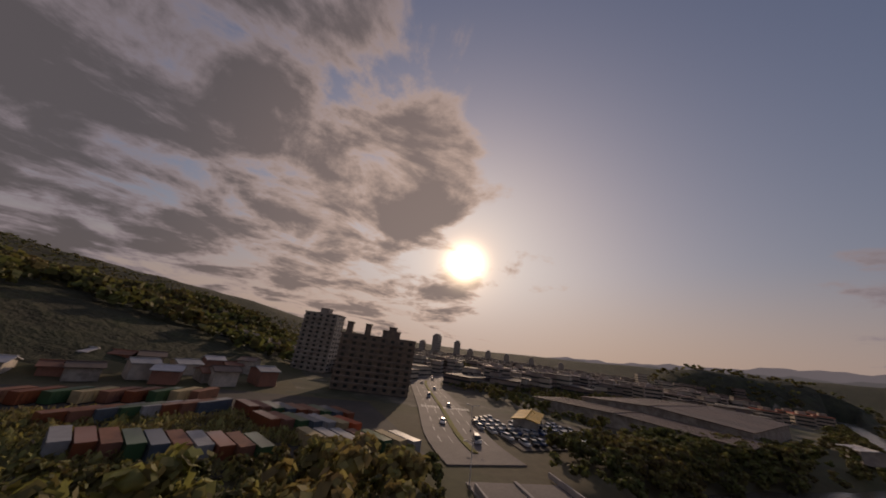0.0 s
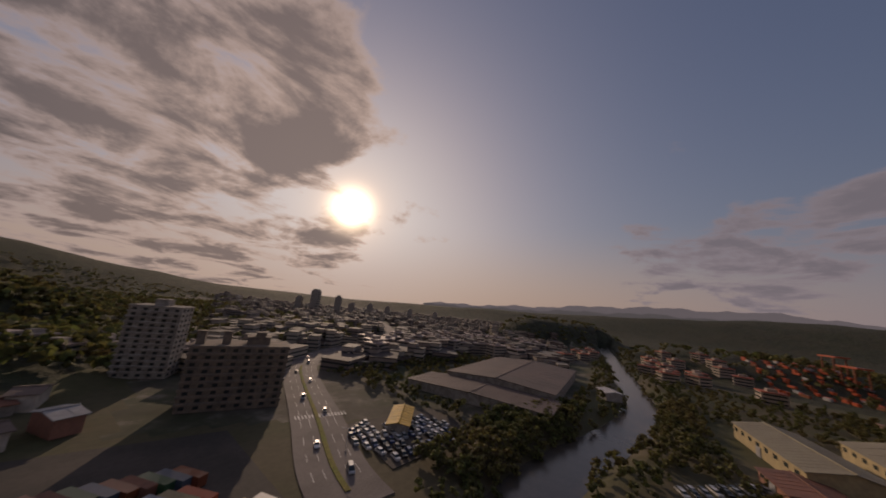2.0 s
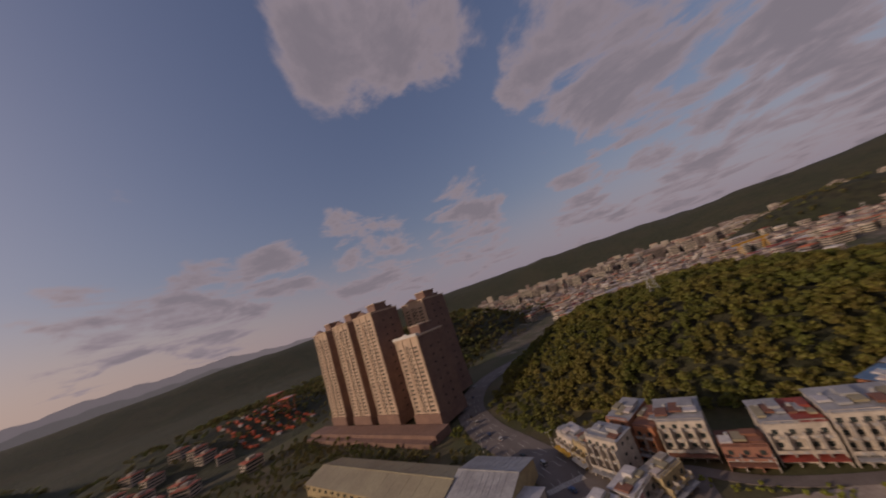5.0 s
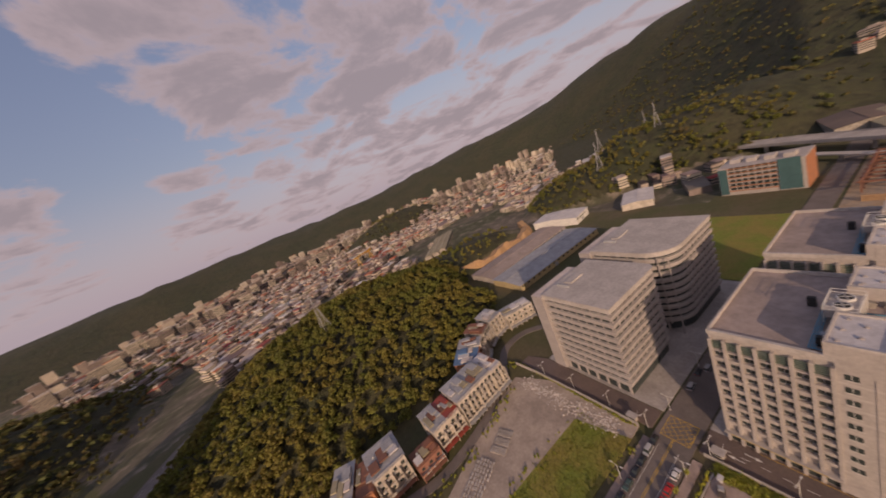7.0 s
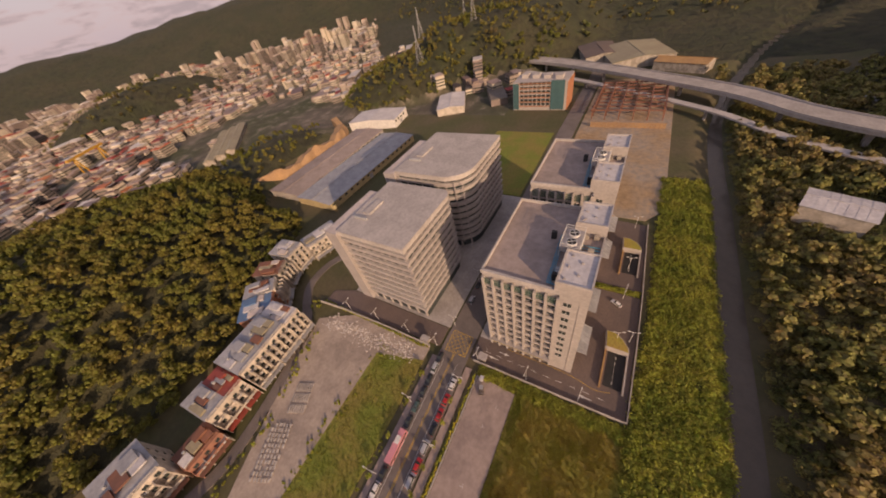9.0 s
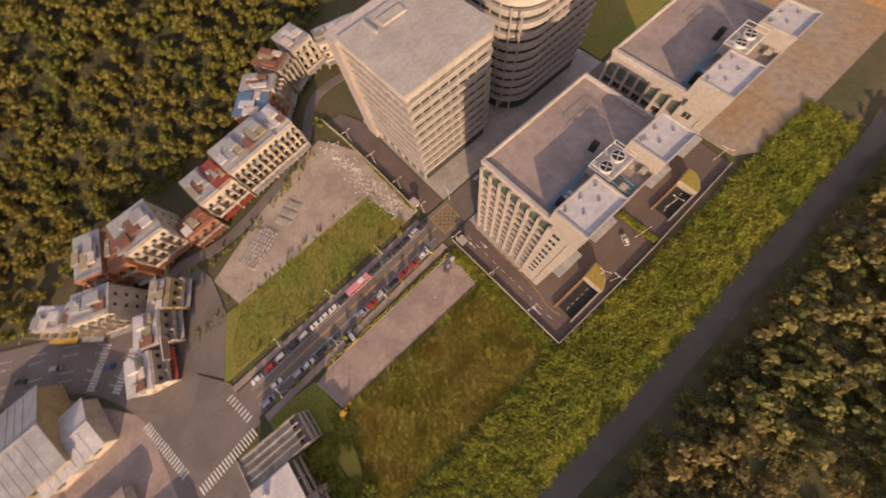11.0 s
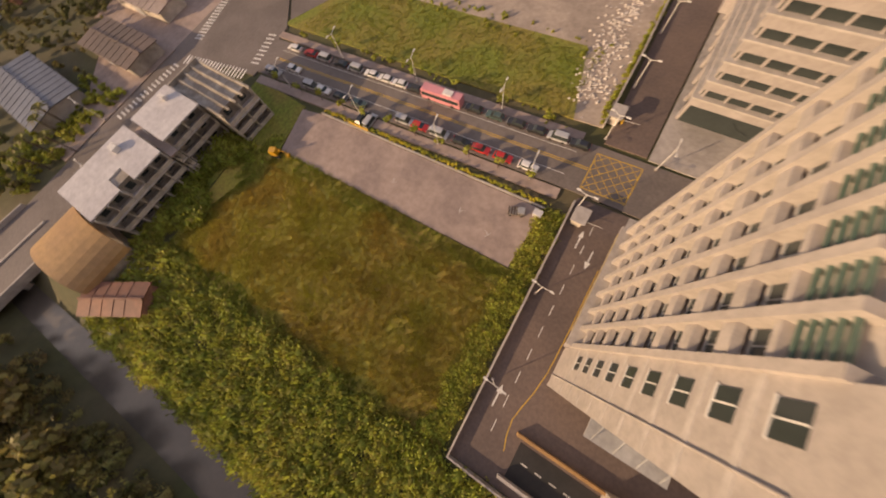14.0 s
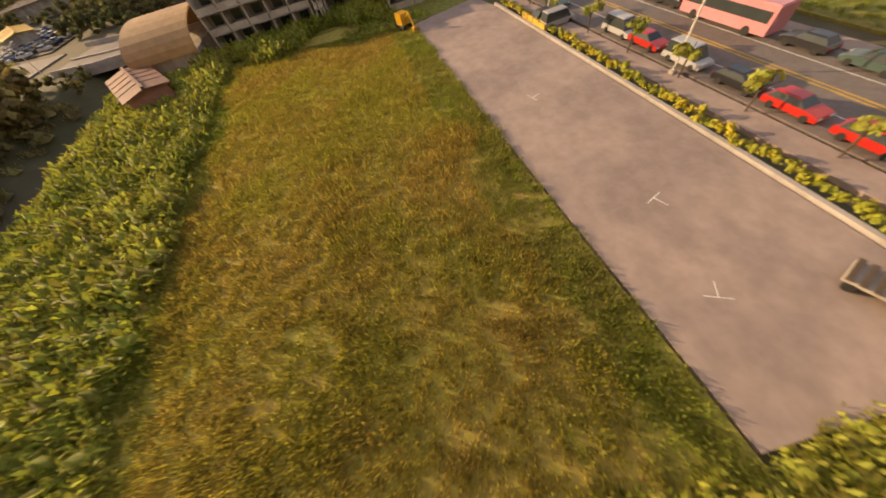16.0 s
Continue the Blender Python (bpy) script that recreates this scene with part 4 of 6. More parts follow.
shed(-298, 8, 1, 118, 28, 7, 3.4, "sheet_tan", "yellow_wall", "very long shed with a dull tan metal roof")
shed(-180, 14, 3, 32, 32, 7.5, 3.4, "sheet_grey", "yellow_wall", "shed end with a plain pale grey roof")
shed(-289, -30, 8, 58, 24, 7, 2.6, "sheet_tan", "yellow_wall", "tan-roofed factory shed with yellow fascia")
shed(-232, -34, 8, 20, 18, 4, 1.2, "sheet_rust", "brick_wall", "low shed with a rust-red roof")
shed(-353, -189, 4, 106, 72, 7.5, 2.2, "brown_roof", "stained", "large dark brown-roofed warehouse")
shed(-245, -192, 4, 30, 86, 5, 1.0, "brown_roof", "stained", "lower brown-roofed warehouse wing")
shed(-316, -96, 30, 14, 11, 5, 0.8, "white_roof", "concrete", "small pale-roofed hut beside the river")
shed(-176, -164, 35, 22, 9, 3.4, 0.7, "yellow_paint", "stained", "low yellow-roofed shed beside the car yard")
shed(-160, 11, 6, 22, 20, 5, 1.5, "white_roof", "plaster", "grey-roofed workshop beside the junction")
shed(-165, -14, 2, 26, 10, 3.4, 0.25, "roof_slab", "plaster", "flat brown-roofed shop beside the junction")
shed(-157, -34, 0, 27, 12, 3.6, 0.25, "brown_roof", "stained", "dark-roofed low shop beside the bridge road")
shed(-174, -62, -3, 33, 17, 3.6, 0.8, "slate_sheet", "concrete", "long low building with a blue-grey roof")
shed(62, 134, 0, 116, 40, 6, 1.2, "sheet_grey", "yellow_wall", "large low industrial hall with a grey roof")
shed(64, 175, 2, 122, 38, 6, 1.2, "roof_slab", "concrete", "large low industrial hall with a dull brown roof")
shed(204, 176, 12, 34, 60, 9, 1.6, "white_roof", "white_paint", "white factory hall with a ribbed roof")
shed(246, 112, 25, 48, 30, 7, 1.5, "white_roof", "plaster", "pale factory hall beside the cutting")
for k in range(3):
    shed(92 + 14 * k, 372 + 0 * k, 52, 120, 13, 5, 2.0, "sheet_tan", "stained", "long pale barrel of a factory row")
for k in range(5):
    shed(-250 + 21 * k, 600 - 11 * k, 62, 118 - 8 * k, 21, 7, 2.2, ("sheet_tan", "roof_pale", "sheet_tan", "white_roof", "sheet_grey")[k], "plaster", "long cream-roofed factory shed on the plain")
for k in range(4):
    shed(-40 + 34 * k, 700 + 26 * k, 38, 70, 18, 7, 1.8, ("white_roof", "sheet_tan", "blue_sheet", "roof_pale")[k], "yellow_wall", "long pale depot shed beside the rail yard")
shed(375, -70, 20, 70, 60, 8, 3, "sheet_tan", "stained", "old factory with tan and rust roofs")
shed(395, -20, 20, 60, 40, 8, 2.4, "brown_roof", "stained", "old dark-roofed factory beyond the viaduct")
shed(350, -100, 65, 46, 18, 8, 2.4, "barn_sheet", "stained", "orange-tan roofed factory wing")
shed(131, -146, 70, 22, 16, 9, 1.0, "white_roof", "plaster", "white house among riverside trees")
shed(250, -190, 20, 26, 12, 4, 1.0, "white_roof", "plaster", "pale-roofed shed among trees")
shed(290, -215, 20, 26, 12, 4, 1.0, "sheet_tan", "plaster", "pale-roofed shed among trees")


# ---- raw earth cutting behind the halls ----
cliff = Shape()
CUT = smooth_line([(36, 266), (58, 240), (92, 222), (130, 221), (165, 222), (192, 240), (204, 262)], 4)
for k, (x, y) in enumerate(CUT):
    lift = 9 + 2.5 * math.sin(k * 0.55) + 1.2 * math.sin(k * 1.7)
    cliff.add([(x, y, -1), (x + 0.8 * math.sin(k * 2.1), y + 2.2 + 0.8 * math.sin(k * 1.3), lift * 0.5), (x, y + 5 + math.sin(k), lift), (x, y + 17, lift * 0.7), (x, y + 17, -1)], [])
    if k:
        n = 5 * k
        cliff.f += [(n - 5 + q, n + q, n + q + 1, n - 4 + q) for q in range(4)]
solo("earth_bank", cliff, "earth", "raw orange earth cutting behind the factory halls", "slope", kind="structure")

# ---- row houses ----
def row_house(x, y, turn, w, d, h, wall, roof, label, front_bays=3, lean=0.8, extra=""):
    t = thing("row_house", x, y, 0, turn, label=label, category="house", group="row houses")
    part("wall", Shape().box(0, w, 2.4, d, 0, h), wall, t)
    floors = max(2, int(h / 3.2))
    fh = h / floors
    wm = Shape().box(-0.75, 0.75, 2.28, 2.5, 0, 1.5).mesh("window", "glass")
    for k in range(floors):
        step = 0.5 * k if k > 1 else 0.0
        if k:
            part("balcony_floor", Shape().box(0, w, 0.2 + step, 2.4, k * fh - 0.12, k * fh + 0.12), "concrete", t)
            part("balcony_rail", Shape().box(0, w, 0.2 + step, 0.4 + step, k * fh + 0.12, k * fh + 1.0), wall if k % 2 else "plaster", t)
        for i in range(front_bays):
            part("window", wm, None, t, at=((i + 0.5) * w / front_bays, 0, k * fh + 1.0))
    sw = Shape().box(-0.06, 0.1, -0.6, 0.6, 0, 1.1).mesh("window", "glass")
    for k in range(floors):
        for j in range(2):
            part("window", sw, None, t, at=(0, d * (0.45 + 0.3 * j), k * fh + 1.2))
            part("window", sw, None, t, at=(w, d * (0.45 + 0.3 * j), k * fh + 1.2), turn=180)
    for i in range(front_bays + 1):
        xx = i * (w - 0.3) / front_bays
        part("party_wall", Shape().box(xx, xx + 0.3, 0.15, 2.4, 0, h - 0.6 * fh), "concrete" if i % 2 else wall, t)
    sh = Shape()
    sh.add([(-0.4, 3.0, h), (w + 0.4, 3.0, h), (w + 0.4, d + 0.4, h + lean), (-0.4, d + 0.4, h + lean),
            (-0.4, 3.0, h + 0.2), (w + 0.4, 3.0, h + 0.2), (w + 0.4, d + 0.4, h + lean + 0.2), (-0.4, d + 0.4, h + lean + 0.2)],
           [(3, 2, 1, 0), (4, 5, 6, 7), (0, 1, 5, 4), (1, 2, 6, 5), (2, 3, 7, 6), (3, 0, 4, 7)])
    part("roof", sh, roof, t)
    part("roof_shed", Shape().box(w * 0.55, w * 0.9, d * 0.55, d * 0.85, h + 0.2, h + 2.2), roof, t)
    part("water_tank", Shape().prism([(w * 0.25 + 0.6 * math.cos(a * 0.785), d * 0.7 + 0.6 * math.sin(a * 0.785)) for a in range(8)], h + 0.3, h + 1.9), "steel", t, "steel water tank")
    hq = random.Random(int(x * 7 + y))
    for q in range(3):
        px, pw = w * (0.02 + 0.32 * q), w * 0.28
        zz, py, pd = h + lean + hq.uniform(0.3, 1.1), d * hq.uniform(0.25, 0.5), d * hq.uniform(0.25, 0.45)
        pitch = hq.uniform(-0.5, 0.6)
        part("roof_sheet", Shape().add([(px, py, zz), (px + pw, py, zz), (px + pw, py + pd, zz + pitch), (px, py + pd, zz + pitch), (px, py, zz - 0.7), (px + pw, py, zz - 0.7), (px + pw, py + pd, zz - 0.7), (px, py + pd, zz - 0.7)],
                                       [(0, 1, 2, 3), (4, 5, 1, 0), (5, 6, 2, 1), (6, 7, 3, 2), (7, 4, 0, 3)]), hq.choice(("sheet_grey", "white_roof", "sheet_rust", "sheet_tan", "roof_pale")), t)
    boxes = Shape()
    for k in range(1, floors):
        for i in range(front_bays):
            bx = (i + hq.uniform(0.2, 0.8)) * w / front_bays
            boxes.box(bx - 0.45, bx + 0.45, 0.0 + (0.5 * k if k > 1 else 0) - 0.2, 0.2 + (0.5 * k if k > 1 else 0), k * fh + 0.15, k * fh + 0.8)
    part("cooling_box", boxes, "steel", t, "grey cooling units hung on the balconies", kind="stuff")
    part("roof_frame", Shape().box(0.2, w - 0.2, 2.5, 2.75, h + 0.9, h + 1.1).box(0.2, 0.45, 2.5, 2.75, h, h + 0.9).box(w - 0.45, w - 0.2, 2.5, 2.75, h, h + 0.9).box(w * 0.5, w * 0.5 + 0.25, 2.5, 2.75, h, h + 0.9), wall, t)
    part("canopy", Shape().box(0.3, w - 0.3, -1.6, 2.4, 2.8, 2.95), extra or "sheet_grey", t)
    return t


for spec in (
    (-146, 66, -40, 13, 12, 8.5, "plaster", "white_roof", "house with a white metal roof and yellow shopfront", 3, 0.8, "yellow_paint"),
    (-135, 57, -38, 10, 13, 9.5, "yellow_wall", "sheet_grey", "yellow-fronted house with a grey metal roof"),
    (-125, 50, -22, 14, 14, 15, "plaster", "sheet_grey", "white house with stacked deep balconies", 4, 0.4),
    (-119, 66, -18, 10, 22, 14, "orange_wall", "sheet_grey", "orange-fronted house with a grey roof", 2),
    (-108, 62, -15, 8, 20, 12.5, "orange_wall", "sheet_rust", "narrow orange house with a rust roof", 2),
    (-98, 62, 2, 16, 20, 14, "plaster", "sheet_grey", "tall house with a grey roof and open brick frames", 4, 1.2, "sheet_rust"),
    (-80, 58, 4, 13, 12, 7, "brick_wall", "sheet_rust", "low brick house with rusty awnings", 3, 0.5, "sheet_rust"),
    (-66, 62, 6, 9, 19, 12.5, "plaster", "sheet_grey", "house with a grey and white roof", 2, 0.8, "red_sheet"),
    (-57, 63, 6, 7, 18, 12.5, "plaster", "red_sheet", "narrow house with a red sheet roof", 2, 0.8, "red_sheet"),
    (-49, 63.5, 6, 12, 19, 15, "plaster", "sheet_grey", "long cream apartment house with cluttered balconies", 4, 0.8),
    (-37, 64.8, 6, 12, 19, 15, "plaster", "sheet_grey", "long cream apartment house with cluttered balconies", 4, 0.8),
    (-25, 66, 8, 9, 19, 14, "plaster", "white_roof", "cream apartment house with cluttered balconies", 3, 0.8),
    (-21, 82, 48, 14, 18, 13, "orange_wall", "blue_sheet", "orange house with a blue and white roof", 3, 0.9),
    (-11, 92, 48, 9, 18, 14, "plaster", "sheet_grey", "stepped house with a grey metal roof", 3, 0.8),
    (-3, 99, 30, 10, 18, 14, "stained", "sheet_rust", "stepped house with a rust-red roof", 3, 0.8),
    (7, 104, 10, 12, 18, 14, "plaster", "sheet_grey", "stepped house with a pale roof", 3, 0.8),
    (18, 102, -15, 22, 14, 11, "plaster", "sheet_grey", "low cream building at the lane's end", 5, 0.6),
    (-111, 16, 75, 13, 12, 7.5, "plaster", "white_roof", "white corner shop house with a flat roof", 3, 0.4, "red_sheet"),
    (-103, 28, 70, 13, 12, 8, "stained", "white_roof", "weathered corner house with white roof sheets", 3, 0.5),
    (-96, 38, 60, 12, 10, 8, "yellow_wall", "stained", "small buff house behind the corner", 3, 0.5),
):
    row_house(*spec)

# billboards on the corner house
board = thing("billboard", -104.5, 20, 8.2, 75, label="red and white roof billboard with unreadable lines", category="billboard")
part("panel", Shape().box(0, 9, 0, 0.3, 0.4, 3.0), "white_paint", board)
for q in range(3):
    part("stripe", Shape().box(0.4, 8.6, -0.06, 0, 0.7 + q * 0.75, 1.15 + q * 0.75), "red_sheet", board)
part("post", Shape().box(0.3, 0.6, 0.3, 0.6, -0.2, 2.6).box(8.4, 8.7, 0.3, 0.6, -0.2, 2.6), "steel", board)

# ---- shop terrace by the bridge ----
def terrace(x, y, w, d, h, roof, label, notch=False):
    t = thing("terrace_house", x, y, 0, -2, label=label, category="house", group="bridge terrace")
    part("wall", Shape().box(0, w - 2.5, 0, d, 0, h), "stained", t)
    floors = 3
    fh = h / floors
    for k in range(floors):
        part("balcony_floor", Shape().box(w - 2.5, w + 0.2 * k, 0, d, k * fh - 0.1, k * fh + 0.12), "concrete", t)
        n = max(2, int(d / 4))
        for j in range(n):
            yy = (j + 0.5) * d / n
            part("window", Shape().box(w - 2.55, w - 2.4, yy - 0.9, yy + 0.9, k * fh + 0.9, k * fh + 2.4), "glass", t)
            part("balcony_rail", Shape().box(w - 0.25, w, yy - d / n / 2 + 0.2, yy + d / n / 2 - 0.2, k * fh + 0.1, k * fh + 1.0), "plaster", t)
        for j in range(n + 1):
            yy = min(d - 0.3, j * d / n)
            part("fin_wall", Shape().box(w - 2.5, w, yy, yy + 0.3, k * fh, (k + 1) * fh), "plaster", t)
    if roof:
        if notch:
            sh = Shape().box(-0.4, w - 0.6, -0.4, d * 0.42, h, h + 0.35).box(-0.4, w * 0.62, d * 0.42, d * 0.6, h, h + 0.35).box(-0.4, w + 0.2, d * 0.6, d + 0.2, h, h + 0.35)
        else:
            sh = Shape().box(-0.4, w + 0.2, -0.2, d + 0.2, h, h + 0.35)
        part("roof", sh, roof, t)
        part("roof_hatch", Shape().box(w * 0.2, w * 0.35, d * 0.7, d * 0.78, h + 0.35, h + 1.5), "white_paint", t)
    else:
        for j in range(5):
            part("roof_beam", Shape().box(0, w, j * d / 4.2, j * d / 4.2 + 0.5, h, h + 0.6), "stained", t)
        part("parapet", Shape().box(0, 0.4, 0, d, h, h + 1.1), "stained", t)
    return t


terrace(-101, -68.5, 15, 20, 9.6, "white_roof", "weathered terrace with a notched white roof", True)
terrace(-100, -46, 13, 11.5, 9.6, "white_roof", "weathered terrace house with a white roof")
terrace(-100, -34, 21, 10, 8.5, None, "dark weathered terrace with open roof frames")
terrace(-100, -48.0, 15, 1.8, 7.5, "roof_slab", "narrow gap house with a brown roof")

barn = thing("barn", -104.5, -83, 0, -3, label="barn with an orange-tan barrel roof beside the river", category="barn")
arc = [(0, 3.0)] + [(10.5 - 10.8 * math.cos(a * math.pi / 14), 3.0 + 4.6 * math.sin(a * math.pi / 14)) for a in range(15)] + [(21.3, 3.0)]
n = len(arc)
sh = Shape().add([(x, y, z - dz) for dz in (0, 0.25) for y in (-0.5, 12.6) for x, z in arc], [])
for i in range(n - 1):
    sh.f += [(i, i + 1, n + i + 1, n + i), (3 * n + i, 3 * n + i + 1, 2 * n + i + 1, 2 * n + i), (i, 2 * n + i, 2 * n + i + 1, i + 1), (n + i + 1, 3 * n + i + 1, 3 * n + i, n + i)]
part("roof", sh, "barn_sheet", barn)
part("wall", Shape().box(0.4, 20.6, 0.4, 12, 0, 2.8), "stained", barn)
part("lean_to", Shape().box(-2.5, 0.2, 1, 11, 2.2, 2.5), "barn_sheet", barn)
shed(-82, -89, 30, 16, 7, 2.6, 0.5, "sheet_rust", "brick_wall", "low shack with a rust-red sheet roof on the bank")
slab("shack_yard", [(-84, -70), (-70, -73), (-74, -90), (-86, -86)], 0.06, "concrete", "small concrete yard beside the barn", "yard")

rl = random.Random(21)
for k in range(22):
    x, y = -8 - (k % 11) * 9.2 + rl.uniform(-2, 2), -216 - (k // 11) * 26 - (k % 11) * 1.5 + rl.uniform(-5, 5)
    if x < -88:
        continue
    shed(x, y, rl.uniform(-20, 25), rl.uniform(7, 8.8), rl.uniform(8, 14), rl.uniform(3, 6), 1.0, ("sheet_grey", "white_roof", "sheet_rust", "brown_roof")[k % 4], ("stained", "plaster", "brick_wall")[k % 3], "small workshop with a sheet-metal roof behind the yard")


# ---- vegetation ----
def crown_template(seed, clusters, leaves, rx, rz, size, base, blob=True):
    """Vertices and quads of a leafy crown: loose clusters of small leaf faces round ragged cores."""
    r = np.random.RandomState(seed)
    V, F = [], []
    for c in range(clusters):
        a, q = r.uniform(0, 2 * math.pi), math.sqrt(r.uniform(0, 1))
        cx, cy, cz = rx * 0.62 * q * math.cos(a), rx * 0.62 * q * math.sin(a), base + rz * r.uniform(0.35, 1.25) * (1.05 - 0.35 * q)
        cr = rx * r.uniform(0.36, 0.58)
        if blob:
            n = len(V)
            for k in range(6):
                s = [(1, 0, 0), (-1, 0, 0), (0, 1, 0), (0, -1, 0), (0, 0, 1), (0, 0, -1)][k]
                V.append((cx + s[0] * cr * 0.68 * r.uniform(0.8, 1.2), cy + s[1] * cr * 0.68 * r.uniform(0.8, 1.2), cz + s[2] * cr * 0.6))
            for t in ((0, 2, 4), (2, 1, 4), (1, 3, 4), (3, 0, 4), (2, 0, 5), (1, 2, 5), (3, 1, 5), (0, 3, 5)):
                F.append((n + t[0], n + t[1], n + t[2], n + t[2]))
        for k in range(leaves):
            d = r.normal(size=3)
            d /= np.linalg.norm(d)
            d[2] = abs(d[2]) * 0.9 + 0.1 * d[2]
            p = np.array((cx, cy, cz)) + d * cr * r.uniform(0.75, 1.12) * np.array((1, 1, 0.8))
            u = np.cross(d + 0.5 * r.normal(size=3), r.normal(size=3))
            u /= np.linalg.norm(u)
            w = np.cross(d, u)
            w /= np.linalg.norm(w)
            s = size * r.uniform(0.6, 1.4)
            n = len(V)
            for su, sw in ((-1, -0.6), (1, -0.6), (0.7, 0.7), (-0.7, 0.7)):
                V.append(tuple(p + u * s * su * 0.5 + w * s * sw * 0.6))
            F.append((n, n + 1, n + 2, n + 3))
    return np.array(V, dtype=np.float64), np.array(F, dtype=np.int64)


def reed_template(seed):
    """A clump of leaning reed and shrub leaves round a low ragged core."""
    r = np.random.RandomState(seed)
    V, F = [], []
    for k in range(6):
        s = [(1, 0, 0), (-1, 0, 0), (0, 1, 0), (0, -1, 0), (0, 0, 1.5), (0, 0, -0.2)][k]
        V.append((s[0] * 1.15, s[1] * 1.15, 0.1 + s[2] * r.uniform(0.9, 1.2)))
    for t in ((0, 2, 4), (2, 1, 4), (1, 3, 4), (3, 0, 4)):
        F.append((t[0], t[1], t[2], t[2]))
    for k in range(74):
        a, d = r.uniform(0, 6.28), 1.75 * math.sqrt(r.uniform())
        x, y, t = d * math.cos(a), d * math.sin(a), r.uniform(0, 6.28)
        z0 = (1.6 - 0.5 * d) * r.uniform(0.35, 1.0)
        ln, w = r.uniform(0.45, 1.0), r.uniform(0.07, 0.15)
        ux, uy, up = math.cos(t) * ln * 0.6, math.sin(t) * ln * 0.6, ln * r.uniform(0.1, 1.0)
        n = len(V)
        V += [(x - uy * w, y + ux * w, z0), (x + ux * 0.5 - uy * w * 2.4, y + uy * 0.5 + ux * w * 2.4, z0 + up * 0.7), (x + ux, y + uy, z0 + up * 0.9), (x + ux * 0.5 + uy * w * 2.4, y + uy * 0.5 - ux * w * 2.4, z0 + up * 0.7)]
        F.append((n, n + 1, n + 2, n + 3))
    return np.array(V, dtype=np.float64), np.array(F, dtype=np.int64)


def scatter(name, templates, spots, mat, label, category):
    """One mesh of many plants. spots: x, y, z, size."""
    r = np.random.RandomState(len(spots))
    VV, FF, n = [], [], 0
    pick = r.randint(0, len(templates), len(spots))
    turn = r.uniform(0, 2 * math.pi, len(spots))
    for (x, y, z, s), k, a in zip(spots, pick, turn):
        V, F = templates[k]
        c, q = math.cos(a) * s, math.sin(a) * s
        P = np.empty_like(V)
        P[:, 0], P[:, 1], P[:, 2] = x + V[:, 0] * c - V[:, 1] * q, y + V[:, 0] * q + V[:, 1] * c, z + V[:, 2] * s
        VV.append(P), FF.append(F + n)
        n += len(V)
    VV, FF = np.concatenate(VV), np.concatenate(FF)
    tri = FF[:, 2] == FF[:, 3]
    counts = np.where(tri, 3, 4)
    loops = FF.reshape(-1)[np.stack([np.ones_like(tri), np.ones_like(tri), np.ones_like(tri), ~tri], 1).reshape(-1)]
    me = bpy.data.meshes.new(name)
    me.vertices.add(len(VV)), me.loops.add(len(loops)), me.polygons.add(len(FF))
    me.vertices.foreach_set("co", VV.astype(np.float32).reshape(-1))
    me.loops.foreach_set("vertex_index", loops.astype(np.int32))
    me.polygons.foreach_set("loop_start", (np.cumsum(counts) - counts).astype(np.int32))
    me.materials.append(M[mat])
    me.update(calc_edges=True)
    me.validate()
    return tagged(new(name, me), label, category, kind="stuff")


ROADS = (NORTH_ROAD, SOUTH_ROAD, EAST_ROAD)
rs = np.random.RandomState(5)


def spots_in(n, x0, x1, y0, y1, keep, size, sink=0.4):
    X, Y = rs.uniform(x0, x1, n), rs.uniform(y0, y1, n)
    ok = keep(X, Y)
    X, Y = X[ok], Y[ok]
    Z = height(X, Y) - sink
    S = rs.uniform(*size, len(X))
    return list(zip(X, Y, Z, S))


def clear_of_roads(X, Y, gap=15):
    d = np.minimum(nearest(NORTH_ROAD, X, Y), nearest(SOUTH_ROAD, X, Y))
    return d > gap


big_trees = [crown_template(s, 6, 19, 3.4, 4.2, 0.85, 2.2) for s in range(5)]
far_trees = [crown_template(20 + s, 2, 6, 5.4, 5.0, 3.2, 2.0) for s in range(4)]
mid_trees = [crown_template(60 + s, 5, 12, 3.4, 4.2, 1.15, 2.2) for s in range(5)]
bushes = [crown_template(40 + s, 4, 18, 1.6, 1.5, 0.42, 0.1) for s in range(4)]
reeds = [reed_template(50 + s) for s in range(6)]

hill = spots_in(5000, -230, 60, 84, 360, lambda X, Y: (height(X, Y) > 1.2) & clear_of_roads(X, Y, 16) & (Y > 92 + 0.12 * X + 14 * (X > -40) + 14 * (X > -20)), (0.5, 1.15))
hill += spots_in(420, -225, -112, 64, 150, lambda X, Y: (Y > np.where(X > -150, 87, 62)) & (height(X, Y) <= 1.2) & clear_of_roads(X, Y, 15), (0.5, 1.0))
hill += spots_in(400, -200, 70, 300, 420, lambda X, Y: clear_of_roads(X, Y, 18), (0.7, 1.2))
scatter("hill_trees", big_trees, hill, "leaf", "dense olive-green woodland on the hill behind the houses", "trees")
bank = spots_in(4300, -100, 330, -330, -100, lambda X, Y: ((X > 25) | (Y > -124)) & (nearest(RIVER, X, Y) > 8) & clear_of_roads(X, Y, 14) & (np.hypot(X - 128, Y + 138) > 17) & (nearest(VIA, X, Y) > 14), (0.6, 1.3))
scatter("riverside_trees", mid_trees, bank, "bank_leaf", "dark dense trees on the far river bank", "trees")
east = spots_in(1700, 60, 480, 60, 420, lambda X, Y: (height(X, Y) > 3.0) & (nearest(CUT, X, Y) > 12), (0.7, 1.2))
